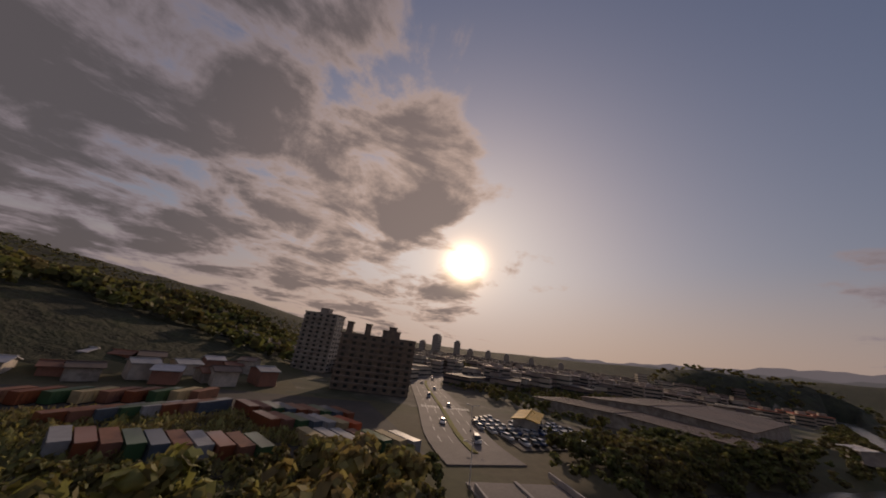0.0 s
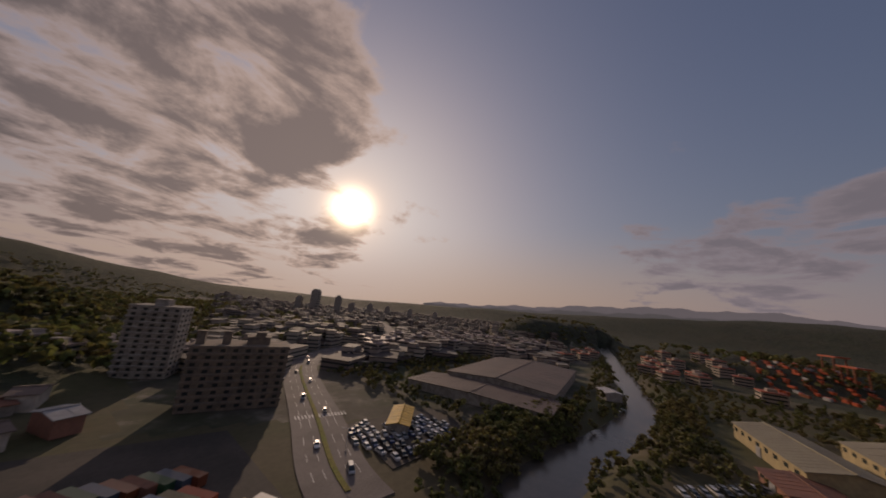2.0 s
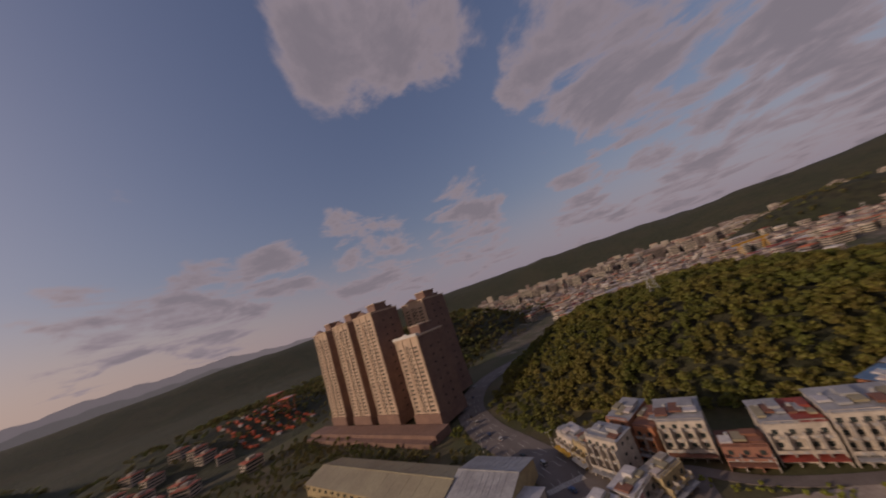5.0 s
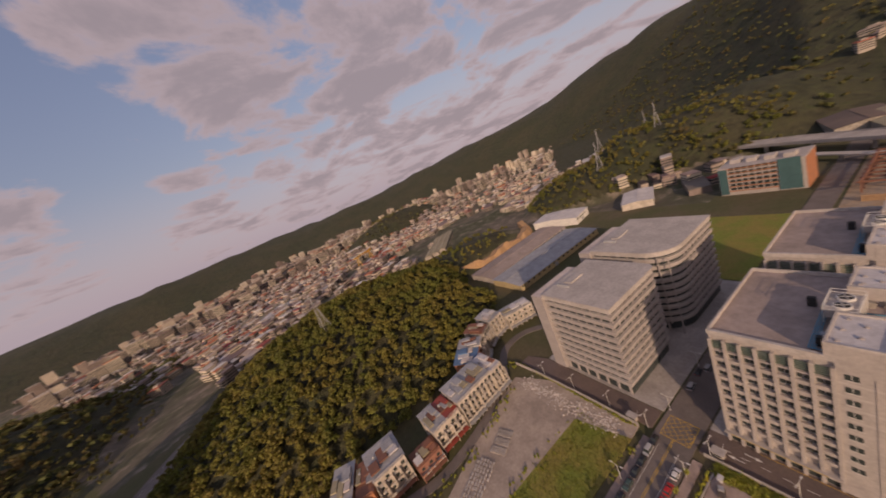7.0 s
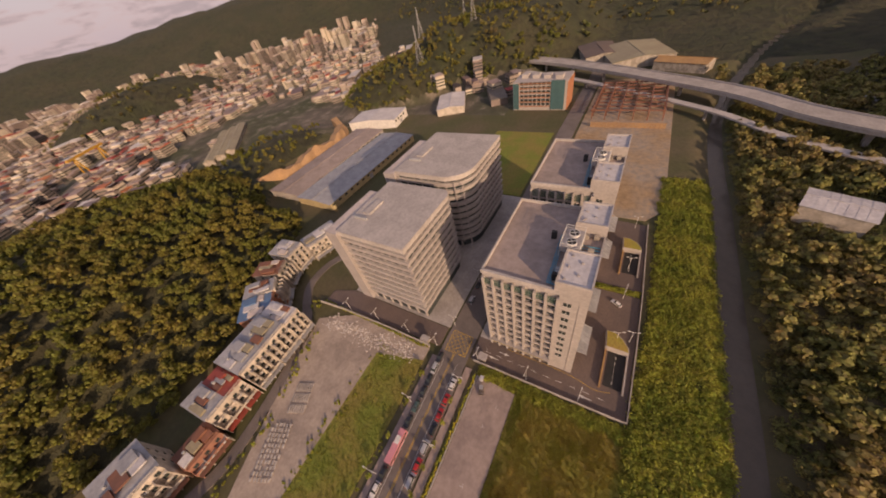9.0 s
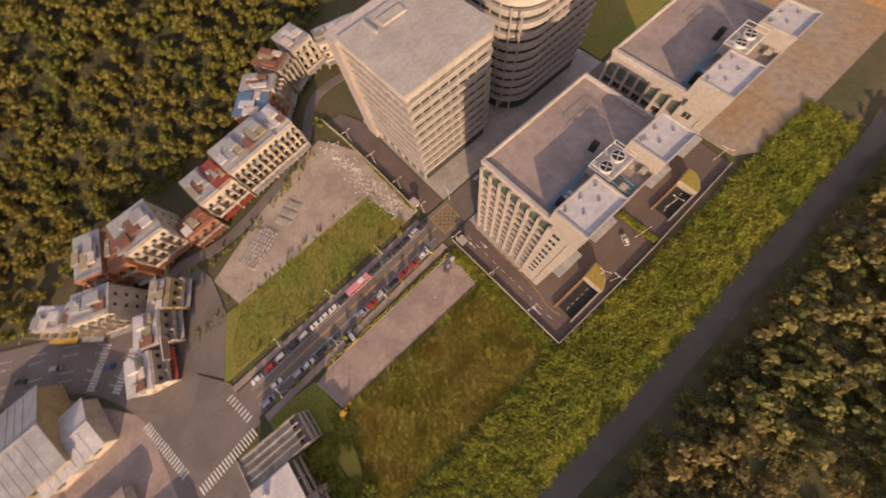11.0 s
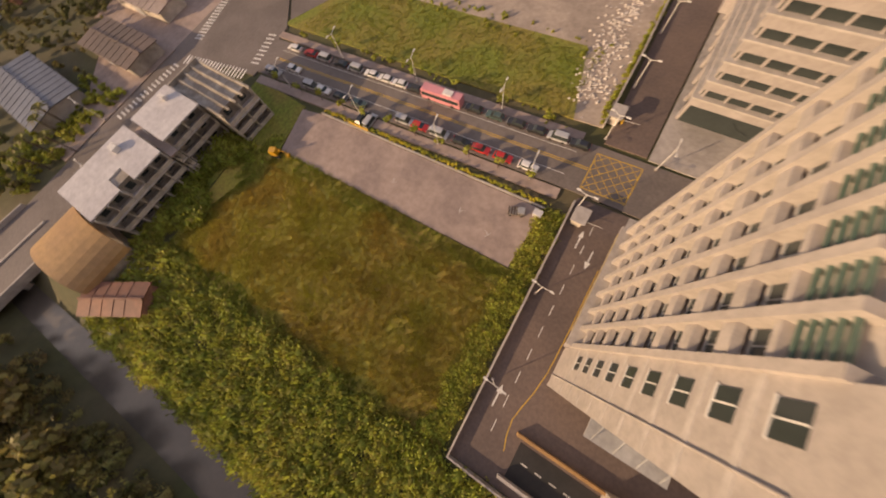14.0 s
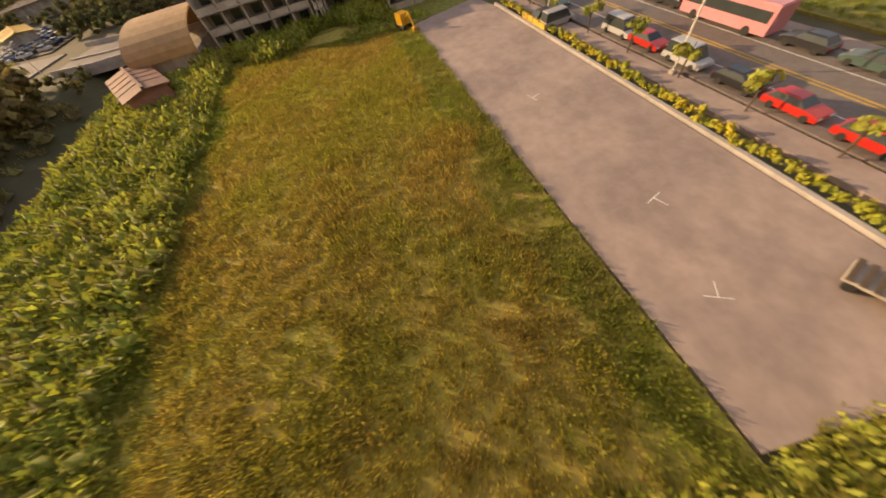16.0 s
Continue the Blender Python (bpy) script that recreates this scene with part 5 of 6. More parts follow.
scatter("cutting_trees", mid_trees, east, "leaf", "trees on the slopes beyond the factory halls", "trees")
west = spots_in(2600, -700, -130, -120, 60, lambda X, Y: (nearest(RIVER, X, Y) > 8) & (nearest(RIVER, X, Y) < 30) & clear_of_roads(X, Y, 13), (0.4, 0.9))
west += spots_in(700, -420, -150, 30, 85, lambda X, Y: (Y > 42) & (Y < 60) & clear_of_roads(X, Y, 14), (0.35, 0.7))
west += spots_in(500, -260, -150, -130, -95, lambda X, Y: (nearest(RIVER, X, Y) > 9) & clear_of_roads(X, Y, 14), (0.5, 0.9))
west += spots_in(900, -760, -300, 80, 420, lambda X, Y: clear_of_roads(X, Y, 16) & ((X < -425) | (Y > 190)), (0.6, 1.1))
west += spots_in(620, -108, 60, -134, -105, lambda X, Y: clear_of_roads(X, Y, 14), (0.3, 0.6))
west += spots_in(700, -370, -190, -240, -100, lambda X, Y: clear_of_roads(X, Y, 15) & ((Y < -194) | (X > -211) | (Y > -106)), (0.45, 0.9))
west += spots_in(70, -190, -166, -22, 2, lambda X, Y: X < 0, (0.35, 0.7))
west += spots_in(260, -335, -212, -66, -38, lambda X, Y: (nearest(RIVER, X, Y) > 9) & (Y < -40), (0.35, 0.75))
west += spots_in(420, -440, -302, -55, 70, lambda X, Y: nearest(RIVER, X, Y) > 12, (0.4, 0.8))
west += spots_in(260, -235, -150, -80, -22, lambda X, Y: (nearest(RIVER, X, Y) > 12) & (Y > -45 - 0.2 * (X + 200)), (0.3, 0.6))
scatter("valley_trees", mid_trees, west, "dark_leaf", "dark trees along the river and the tower gardens", "trees")
far = spots_in(15000, -1500, 1500, -1400, 1400, lambda X, Y: (np.hypot(X, Y) > 330) & (np.hypot(X, Y) < 1500) & ((height(X, Y) > 3.0) | (X * X + Y * Y > 700 ** 2) & (Y < 300) & (X > -300)) & clear_of_roads(X, Y, 20), (0.7, 1.3), 1.0)
far += spots_in(4200, -420, 700, -1050, -270, lambda X, Y: clear_of_roads(X, Y, 20) & ((X > 20) | (Y < -330)), (0.8, 1.6), 1.0)
far += spots_in(3000, -1000, -330, 60, 700, lambda X, Y: clear_of_roads(X, Y, 20) & ((X < -720) | (Y > 190)), (0.8, 1.5), 1.0)
far += spots_in(2600, -110, 380, -520, -262, lambda X, Y: clear_of_roads(X, Y, 20) & ((X > 20) | (Y < -285)), (0.7, 1.3), 1.0)
far = [q for q in far if not (-60 < q[0] < 300 and 330 < q[1] < 700)]
far += spots_in(1700, -1100, -120, -1000, -150, lambda X, Y: clear_of_roads(X, Y, 20) & (nearest(RIVER, X, Y) > 30) & (np.hypot(X + 50, Y + 40) > 260) & ~((X > -385) & (Y > -205)), (0.45, 0.9), 0.5)
scatter("far_woods", far_trees, far, "dark_leaf", "distant dark woods on the hills", "woods")
hedge = spots_in(4700, -82, 150, -97, -68, lambda X, Y: (nearest(RIVER, X, Y) > 6.0) & ((X < 30) | (Y < -70)), (0.6, 1.45), 0.2)
hedge += spots_in(700, -86, -68, -72, -36, lambda X, Y: X < -79 + 4 * np.sin(Y * 0.3), (0.8, 1.7), 0.2)
hedge += spots_in(520, -4.6, 0.2, -66, -17, lambda X, Y: X > -4.1 + 0.6 * np.sin(Y * 0.7), (0.4, 0.9), 0.1)
hedge += spots_in(90, -75, -66, -44, -30, lambda X, Y: X < -71, (0.4, 0.8), 0.1)
scatter("hedge", reeds, hedge, "hedge_leaf", "tall bright green reeds and shrubs along the bank", "shrubs")
scrub = spots_in(4600, -95, 330, -170, -103, lambda X, Y: (nearest(RIVER, X, Y) > 6.0) & clear_of_roads(X, Y, 13), (0.7, 1.7), 0.2)
scatter("bank_scrub", reeds, scrub, "bank_leaf", "tangled olive scrub on the far river bank", "shrubs")
weeds = spots_in(420, -100, -8, 3, 30, lambda X, Y: (Y > 24.0) | (Y < 6 + 0.02 * X), (0.25, 0.6), 0.1)
weeds += spots_in(420, -100, -4, 42, 80, lambda X, Y: (nearest(smooth_line([(-96, 52), (-72, 50), (-46, 54.5), (-17, 66), (-6, 78)], 4), X, Y) < 2.6), (0.4, 0.9), 0.1)
weeds += spots_in(200, -2.8, -1.9, 8, 74, lambda X, Y: X > -9, (0.3, 0.6), 0.1)
weeds += spots_in(200, 54.6, 57.0, -66, -48, lambda X, Y: X > 0, (0.35, 0.6), 0.1)
weeds += spots_in(300, -150, -122, -80, -40, lambda X, Y: X < -130, (0.5, 1.1), 0.1)
scatter("weeds", bushes, weeds, "hedge_leaf", "weeds and shrubs along walls and yard edges", "shrubs")
strip = [(x, -19.3 + 1.6 * (x + 66) / 62 + rs.uniform(-0.35, 0.35), 0.05, rs.uniform(0.3, 0.5)) for x in np.arange(-65, -4, 0.55)]
scatter("shrub_row", bushes, [(x, y + 1.6, z, s) for x, y, z, s in strip], "yellow_shrub", "clipped row of yellow-leaved shrubs", "shrubs")


def tuft_template(seed, n, h, spread):
    r = np.random.RandomState(seed)
    V, F = [], []
    for k in range(n):
        a, d = r.uniform(0, 6.28), spread * math.sqrt(r.uniform())
        x, y, t = d * math.cos(a), d * math.sin(a), r.uniform(0, 6.28)
        hh, w, lx = h * r.uniform(0.5, 1.2), 0.042, r.uniform(0.1, 0.5) * h
        i = len(V)
        V += [(x - w * math.cos(t), y - w * math.sin(t), 0), (x + w * math.cos(t), y + w * math.sin(t), 0), (x + lx * math.sin(t) + w * 0.5, y - lx * math.cos(t), hh), (x + lx * math.sin(t) - w * 0.5, y - lx * math.cos(t), hh * 0.97)]
        F.append((i, i + 1, i + 2, i + 3))
    return np.array(V), np.array(F)


tufts = [tuft_template(70 + s, 13, 0.40, 0.50) for s in range(5)]
grass, edge = [], []
GXs, GYs = rs.uniform(-80, 0, 26000), rs.uniform(-71, -32.5, 26000)
for x, y in zip(GXs, GYs):
    if x > -69 + 0.3 * (y + 33) and x < -0.8 - 0.02 * (y + 33):
        p = noise.noise(Vector((x * 0.13, y * 0.13, 0.0)))
        if rs.uniform() < 0.9 + 0.35 * p:
            rim = min(-33.0 - y, y + 69, x + 71 - 0.3 * (y + 33), -1.0 - x) + 2.5 * p
            (edge if rim < 3.6 else grass).append((x, y, 0.02, 0.7 + 0.35 * max(0, p) + rs.uniform(0, 0.4)))
scatter("meadow_grass", tufts, grass, "blades", "long dry meadow grass with brown patches", "grass")
scatter("edge_grass", tufts, edge, "green_blades", "greener grass along the rim of the meadow", "grass")
lawn2 = [(x, y, 0.03, rs.uniform(0.5, 1.0)) for x, y in zip(rs.uniform(-92, -10, 3500), rs.uniform(4.5, 26, 3500)) if y > 4 + 0.03 * (x + 99) and x > -99 + (y - 3) * 0.9]
scatter("field_grass", tufts, lawn2, "green_blades", "uneven green grass on the north field", "grass")


# ---- street trees ----
def street_tree(seed):
    t = thing("street_tree", 0, 0, 0, label="young street tree with a thin yellow-green crown", category="tree", group="street trees")
    tr = Shape().beam((0, 0, -0.2), (0.05, 0.02, 2.2), 0.09, 6)
    for a in range(4):
        tr.beam((0.05, 0.02, 1.6 + 0.15 * a), (0.9 * math.cos(a * 1.6), 0.9 * math.sin(a * 1.6), 2.9), 0.04, 5)
    part("trunk", tr, "bark", t)
    V, F = crown_template(seed, 5, 16, 1.35, 1.3, 0.42, 1.6, blob=False)
    me = bpy.data.meshes.new("crown")
    me.from_pydata(V.tolist(), [], F.tolist())
    me.materials.append(M["hedge_leaf"])
    part("crown", me, None, t)
    return t


tree_a, tree_b = street_tree(91), street_tree(92)
tree_a.matrix_world = pose(-84, -15.9, 0.1)
tree_b.matrix_world = pose(-76, -15.5, 0.1)
for k in range(9):
    again((tree_a, tree_b)[k % 2], pose(-68.5 + k * 7.3, -16.9 + 1.7 + 0.051 * (k * 7.3), 0.16, 0, 0, 77 * k))
for k in range(7):
    again((tree_b, tree_a)[k % 2], pose(-86 + k * 12.2, 0.35 + 0.045 * k * 12.2 - 0.3, 0.16, 0, 0, 50 * k))
palm = thing("palm_tree", -134, -66, 0, label="palm tree with drooping fronds beside the bridge road", category="tree", group="palms")
part("trunk", Shape().beam((0, 0, -0.2), (0.2, 0.1, 6.5), 0.22, 7), "bark", palm)
fr = Shape()
for a in range(14):
    c, s = math.cos(a * 0.449), math.sin(a * 0.449)
    fr.add([(0.2, 0.1, 6.5), (0.2 + 1.3 * c - 0.3 * s, 0.1 + 1.3 * s + 0.3 * c, 7.3), (0.2 + 2.9 * c, 0.1 + 2.9 * s, 6.0 + 0.5 * (a % 2)), (0.2 + 1.3 * c + 0.3 * s, 0.1 + 1.3 * s - 0.3 * c, 7.2)], [(0, 1, 2, 3)])
part("frond_crown", fr, "leaf", palm)
for x, y in ((-136, -60), (-131, -70), (-139, -57), (-128, -62)):
    again(palm, pose(x, y, 0, 0, 0, x * 31))


# ---- cars ----
def car(paint, label, van=False):
    c = thing("car", 0, 0, 0, label=label, category="car", group="parked cars")
    L, Wd, H = (4.5, 1.75, 1.45) if not van else (4.7, 1.85, 1.95)
    body = Shape()
    lower = [(-L / 2, 0.3), (-L / 2 - 0.05, 0.6), (-L / 2 + 0.1, 0.88), (L / 2 - 1.1, 0.9), (L / 2 - 0.1, 0.72), (L / 2, 0.5), (L / 2 - 0.05, 0.28)]
    n = len(lower)
    body.add([(x, -Wd / 2, z) for x, z in lower] + [(x, Wd / 2, z) for x, z in lower], [tuple(range(n - 1, -1, -1)), tuple(range(n, 2 * n))] + [(i, (i + 1) % n, n + (i + 1) % n, n + i) for i in range(n)])
    part("body", body, paint, c)
    r0, r1, r2, r3 = (-L / 2 + 0.25, -L / 2 + 0.75, L / 2 - 2.0, L / 2 - 1.2) if not van else (-L / 2 + 0.1, -L / 2 + 0.3, L / 2 - 1.5, L / 2 - 0.8)
    def cabin(inset, z0, z1, a0, a1, b0, b1):
        w0, w1 = Wd / 2 - inset, Wd / 2 - 0.18 - inset
        return Shape().add([(a0, -w0, z0), (b0, -w0, z0), (b0, w0, z0), (a0, w0, z0), (a1, -w1, z1), (b1, -w1, z1), (b1, w1, z1), (a1, w1, z1)],
                           [(3, 2, 1, 0), (4, 5, 6, 7), (0, 1, 5, 4), (1, 2, 6, 5), (2, 3, 7, 6), (3, 0, 4, 7)])
    part("glasshouse", cabin(0.03, 0.86, H - 0.06, r0, r1, r3, r2), "glass", c)
    part("roof", cabin(0.16, H - 0.08, H, r1 - 0.05, r1 + 0.05, r2 + 0.05, r2 - 0.05), paint, c)
    ring = [(0.31 * math.cos(a * math.pi / 6), 0.31 * math.sin(a * math.pi / 6)) for a in range(12)]
    wh = Shape()
    wh.add([(x, -0.1, z) for x, z in ring] + [(x, 0.1, z) for x, z in ring], [tuple(range(11, -1, -1)), tuple(range(12, 24))] + [(i, (i + 1) % 12, 12 + (i + 1) % 12, 12 + i) for i in range(12)])
    wm = wh.mesh("wheel", "tyre")
    for sx in (-1, 1):
        for sy in (-1, 1):
            part("wheel", wm, None, c, at=(sx * L * 0.31, sy * (Wd / 2 - 0.08), 0.31))
    for sy in (-1, 1):
        part("headlight", Shape().box(L / 2 - 0.12, L / 2 + 0.01, sy * 0.6 - 0.2, sy * 0.6 + 0.2, 0.52, 0.66), "white_paint", c)
        part("tail_light", Shape().box(-L / 2 - 0.06, -L / 2 + 0.08, sy * 0.65 - 0.15, sy * 0.65 + 0.15, 0.6, 0.78), "car_red", c)
    return c


CARS = {k: car(k, lab, van) for k, lab, van in (("car_white", "white saloon car with dark windows", False), ("car_silver", "silver-grey people carrier with dark windows", True), ("car_black", "black saloon car with dark windows", False), ("car_red", "bright red hatchback car", False), ("car_blue", "dark blue saloon car", False), ("car_green", "dark green saloon car", False))}


def yard_car(paint, label):
    c = thing("car", 0, 0, 0, label=label, category="car", group="yard cars")
    part("body", Shape().box(-2.2, 2.2, -0.87, 0.87, 0.3, 0.85).box(-2.1, 2.1, -0.8, 0.8, 0.85, 0.92), paint, c)
    part("glasshouse", Shape().add([(-1.8, -0.8, 0.92), (1.2, -0.8, 0.92), (1.2, 0.8, 0.92), (-1.8, 0.8, 0.92), (-1.3, -0.65, 1.38), (0.4, -0.65, 1.38), (0.4, 0.65, 1.38), (-1.3, 0.65, 1.38)], [(4, 5, 6, 7), (0, 1, 5, 4), (1, 2, 6, 5), (2, 3, 7, 6), (3, 0, 4, 7)]), "glass", c)
    part("roof", Shape().box(-1.3, 0.4, -0.65, 0.65, 1.38, 1.45), paint, c)
    part("axle", Shape().beam((-1.35, -0.85, 0.3), (-1.35, 0.85, 0.3), 0.3, 8), "tyre", c)
    part("axle", Shape().beam((1.35, -0.85, 0.3), (1.35, 0.85, 0.3), 0.3, 8), "tyre", c)
    return c


YARD = {k: yard_car(k, lab) for k, lab in (("car_white", "white car parked close in a yard"), ("car_silver", "silver car parked close in a yard"), ("car_black", "black car parked close in a yard"), ("car_blue", "blue car parked close in a yard"))}
for k, c in enumerate(YARD.values()):
    c.matrix_world = pose(-158 + 3 * k, -163 + k, 0.055, 0, 0, 75)
used = set()


def park(kind, x, y, turn, z=0.075):
    c = CARS[kind]
    if kind in used:
        return again(c, pose(x, y, z, 0, 0, turn))
    used.add(kind)
    c.matrix_world = pose(x, y, z, 0, 0, turn)


def road_y(x, off):
    return -9.4 + (x + 103) * 0.0505 + off


for x, kd in ((-88, "car_white"), (-82, "car_red"), (-77, "car_silver"), (-71, "car_black"), (-66, "car_silver"), (-60.5, "car_white"), (-56, "car_white"), (-51.5, "car_white"), (-47, "car_black"), (-30, "car_black"), (-24.5, "car_green"), (-19, "car_black"), (-14, "car_black"), (-9, "car_silver"), (-4, "car_black")):
    park(kd, x, road_y(x, 4.7), 183)
for x, kd in ((-88, "car_silver"), (-74, "car_silver"), (-70, "car_white"), (-64, "car_black"), (-58, "car_green"), (-44, "car_silver"), (-39.5, "car_red"), (-34, "car_silver"), (-28, "car_black"), (-23, "car_red"), (-17.5, "car_red"), (-11.5, "car_white")):
    park(kd, x, road_y(x, -4.9), 3)
park("car_black", -54.5, -15.6, 92), park("car_silver", -51.9, -15.4, 90), park("car_white", -83, road_y(-83, -1.8), 3)
park("car_white", 48, -58, 60), park("car_silver", 40, -1.0, 2), park("car_white", 52, 0.8, 2), park("car_silver", 27, 0.2, 2), park("car_black", 36, 0.9, 2)
for k, (x, y) in enumerate(smooth_line([(-121, 30), (-150, 52), (-185, 72), (-230, 105), (-262, 160)], 17)):
    park(("car_white", "car_blue", "car_silver", "car_black")[k % 4], x + 3 * (k % 2), y - 4 * (k % 2) + 3, 150 - 2 * k)
for k, (x, y) in enumerate(SOUTH_ROAD[20:50:4]):
    park(("car_silver", "car_white", "car_black")[k % 3], x + (3.2 if k % 2 else -4.2), y, 60)
rk = random.Random(4)
for i in range(13):
    for j in range(5):
        if rk.random() < 0.85:
            again(YARD[rk.choice(("car_white", "car_silver", "car_black", "car_white", "car_blue"))], pose(-147 - i * 3.2 + j * 1.0, -136 - j * 5.6 + i * 0.6 + rk.uniform(-0.6, 0.6), 0.055, 0, 0, 70 + rk.uniform(-12, 12)))
for i in range(22):
    again(YARD[("car_white", "car_silver", "car_black")[i % 3]], pose(-196 - i * 1.6 + 0.4 * (i % 3), -58 + i * 1.5 - 2.0 * (i % 2), 0.045, 0, 0, 25))

bus = thing("bus", -38.5, road_y(-38.5, 4.3), 0.075, 183, label="pink and white city bus parked at the kerb", category="bus")
part("body", Shape().box(-5.4, 5.4, -1.22, 1.22, 0.45, 3.0), "bus_pink", bus)
part("roof", Shape().box(-5.3, 5.3, -1.12, 1.12, 3.0, 3.12), "bus_pink", bus)
part("window_band", Shape().box(-5.0, 5.2, -1.25, 1.25, 1.5, 2.5), "glass", bus)
part("windscreen", Shape().box(5.36, 5.44, -1.1, 1.1, 1.2, 2.7), "glass", bus)
for sx in (-3.3, 3.4):
    for sy in (-1.1, 1.1):
        ring = [(sx + 0.48 * math.cos(a * math.pi / 6), 0.48 + 0.48 * math.sin(a * math.pi / 6)) for a in range(12)]
        part("wheel", Shape().add([(x, sy - 0.14, z) for x, z in ring] + [(x, sy + 0.14, z) for x, z in ring], [tuple(range(11, -1, -1)), tuple(range(12, 24))] + [(i, (i + 1) % 12, 12 + (i + 1) % 12, 12 + i) for i in range(12)]), "tyre", bus)
part("roof_unit", Shape().box(-3, -0.5, -0.8, 0.8, 3.12, 3.4), "white_paint", bus)

cart = thing("flat_cart", -8.8, -20.5, 0.08, 20, label="old wooden flat trailer loaded with grey scrap", category="trailer")
part("bed", Shape().box(-1.7, 1.7, -0.9, 0.9, 0.55, 0.75), "stained", cart)
for k in range(6):
    part("slat", Shape().box(-1.7 + k * 0.58, -1.4 + k * 0.58, -0.95, 0.95, 0.76, 0.88), "bark", cart)
part("load", Shape().box(0.2, 1.6, -0.7, 0.7, 0.88, 1.5), "sheet_grey", cart)
for sx in (-1.2, 1.2):
    part("axle", Shape().beam((sx, -0.95, 0.3), (sx, 0.95, 0.3), 0.3, 8), "tyre", cart)
bin_ = solo("dumpster", Shape().box(-5.6, -3.9, -19.6, -18.4, 0.08, 1.3).box(-5.7, -3.8, -19.7, -18.3, 1.3, 1.42), "white_roof", "small pale grey container on the lot's corner", "container")
digger = thing("digger", -69, -34.3, 0.05, 20, label="small yellow digger at the edge of the lot", category="digger")
part("undercarriage", Shape().box(-1.4, 1.4, -1.0, -0.6, 0, 0.6).box(-1.4, 1.4, 0.6, 1.0, 0, 0.6), "tyre", digger)
part("cab", Shape().box(-1.0, 0.8, -0.8, 0.8, 0.6, 2.2), "crane_yellow", digger)
part("boom", Shape().beam((0.8, 0, 1.2), (2.4, 0, 2.6), 0.18).beam((2.4, 0, 2.6), (3.3, 0, 0.6), 0.14), "crane_yellow", digger)
part("bucket", Shape().box(3.0, 3.7, -0.4, 0.4, 0.1, 0.7), "crane_yellow", digger)
for q in range(4):
    solo("barrier", Shape().box(-57.4 + q * 1.7, -55.9 + q * 1.7, -18.05, -17.75, 0.1, 0.95).box(-57.4 + q * 1.7, -55.9 + q * 1.7, -18.25, -17.55, 0.0, 0.25), "yellow_paint", "yellow plastic road barrier at the lot entrance", "barrier", "yellow barriers")

# ---- guard huts, ramp, lamps ----
def hut(x, y, w, d, label):
    h = thing("guard_hut", x, y, 0.09, label=label, category="hut", group="guard huts")
    part("wall", Shape().box(0.2, w - 0.2, 0.2, d - 0.2, 0, 2.5), "plaster", h)
    part("roof", Shape().box(-0.3, w + 0.3, -0.3, d + 0.3, 2.5, 2.75), "pale_concrete", h)
    part("window", Shape().box(0.15, 0.25, 0.5, d - 0.5, 1.1, 2.1), "glass", h)


hut(1.6, -17.8, 2.4, 3.0, "small cream guard hut with a flat roof beside the drive")
hut(-1.2, 8.2, 2.2, 3.2, "small cream guard hut beside the side drive")
barrier_arm = thing("lifting_gate", 4.2, -16.4, 0.09, label="red and white lifting barrier across the drive", category="gate")
part("post", Shape().box(-0.2, 0.2, -0.2, 0.2, 0, 1.1), "yellow_paint", barrier_arm)
part("arm", Shape().beam((0, 0, 1.0), (3.4, 0.3, 1.0), 0.05), "white_paint", barrier_arm)
again(barrier_arm, pose(1.6, 9.6, 0.09))


def ramp_house(x, y):
    r = thing("ramp_entrance", x, y, 0.09, label="concrete ramp down to the basement garage with a planted roof", category="ramp")
    # level near-black sheet paints the shade of the sunken ramp
    part("ramp_shade", Shape().box(0.6, 15, -6.6, -0.6, 0.0, 0.012), "black_and_shade", r)
    part("side_wall", Shape().box(-0.6, 15.5, 0, 0.5, 0, 1.1), "barn_sheet", r)
    part("side_wall", Shape().box(-0.6, 15.5, -7.2, -6.7, 0, 1.1), "concrete", r)
    part("portal", Shape().prism([(14.5, 0.6), (21.5, 1.4), (21.5, -1.5), (19.5, -4.5), (16.5, -6.6), (14.5, -7.0)], 0, 3.0), "concrete", r)
    part("green_roof", Shape().prism([(14.7, 0.4), (21.2, 1.1), (21.2, -1.4), (19.3, -4.3), (16.4, -6.3), (14.7, -6.7)], 3.0, 3.15), "meadow", r)
    for q in range(5):
        part("lane_mark", Shape().box(2 + q * 2.5, 3.2 + q * 2.5, -3.5, -3.35, 0.013, 0.02), "white_paint", r)


ramp_house(10.8, -57.6)
ramp_house(66, -57.0)


def street_lamp():
    l = thing("street_lamp", 0, 0, 0, label="white double-armed street lamp", category="lamp", group="street lamps")
    part("pole", Shape().beam((0, 0, 0), (0, 0, 7.2), 0.09, 8), "white_paint", l)
    part("arm", Shape().beam((0, 0, 7.0), (0, 1.5, 7.5), 0.06, 6).beam((0, 0, 7.0), (0, -1.5, 7.5), 0.06, 6), "white_paint", l)
    part("lamp_head", Shape().box(-0.16, 0.16, 1.3, 2.1, 7.42, 7.58), "white_paint", l)
    part("lamp_head", Shape().box(-0.16, 0.16, -2.1, -1.3, 7.42, 7.58), "white_paint", l)
    part("foot", Shape().box(-0.25, 0.25, -0.25, 0.25, -0.2, 0.4), "concrete", l)
    return l


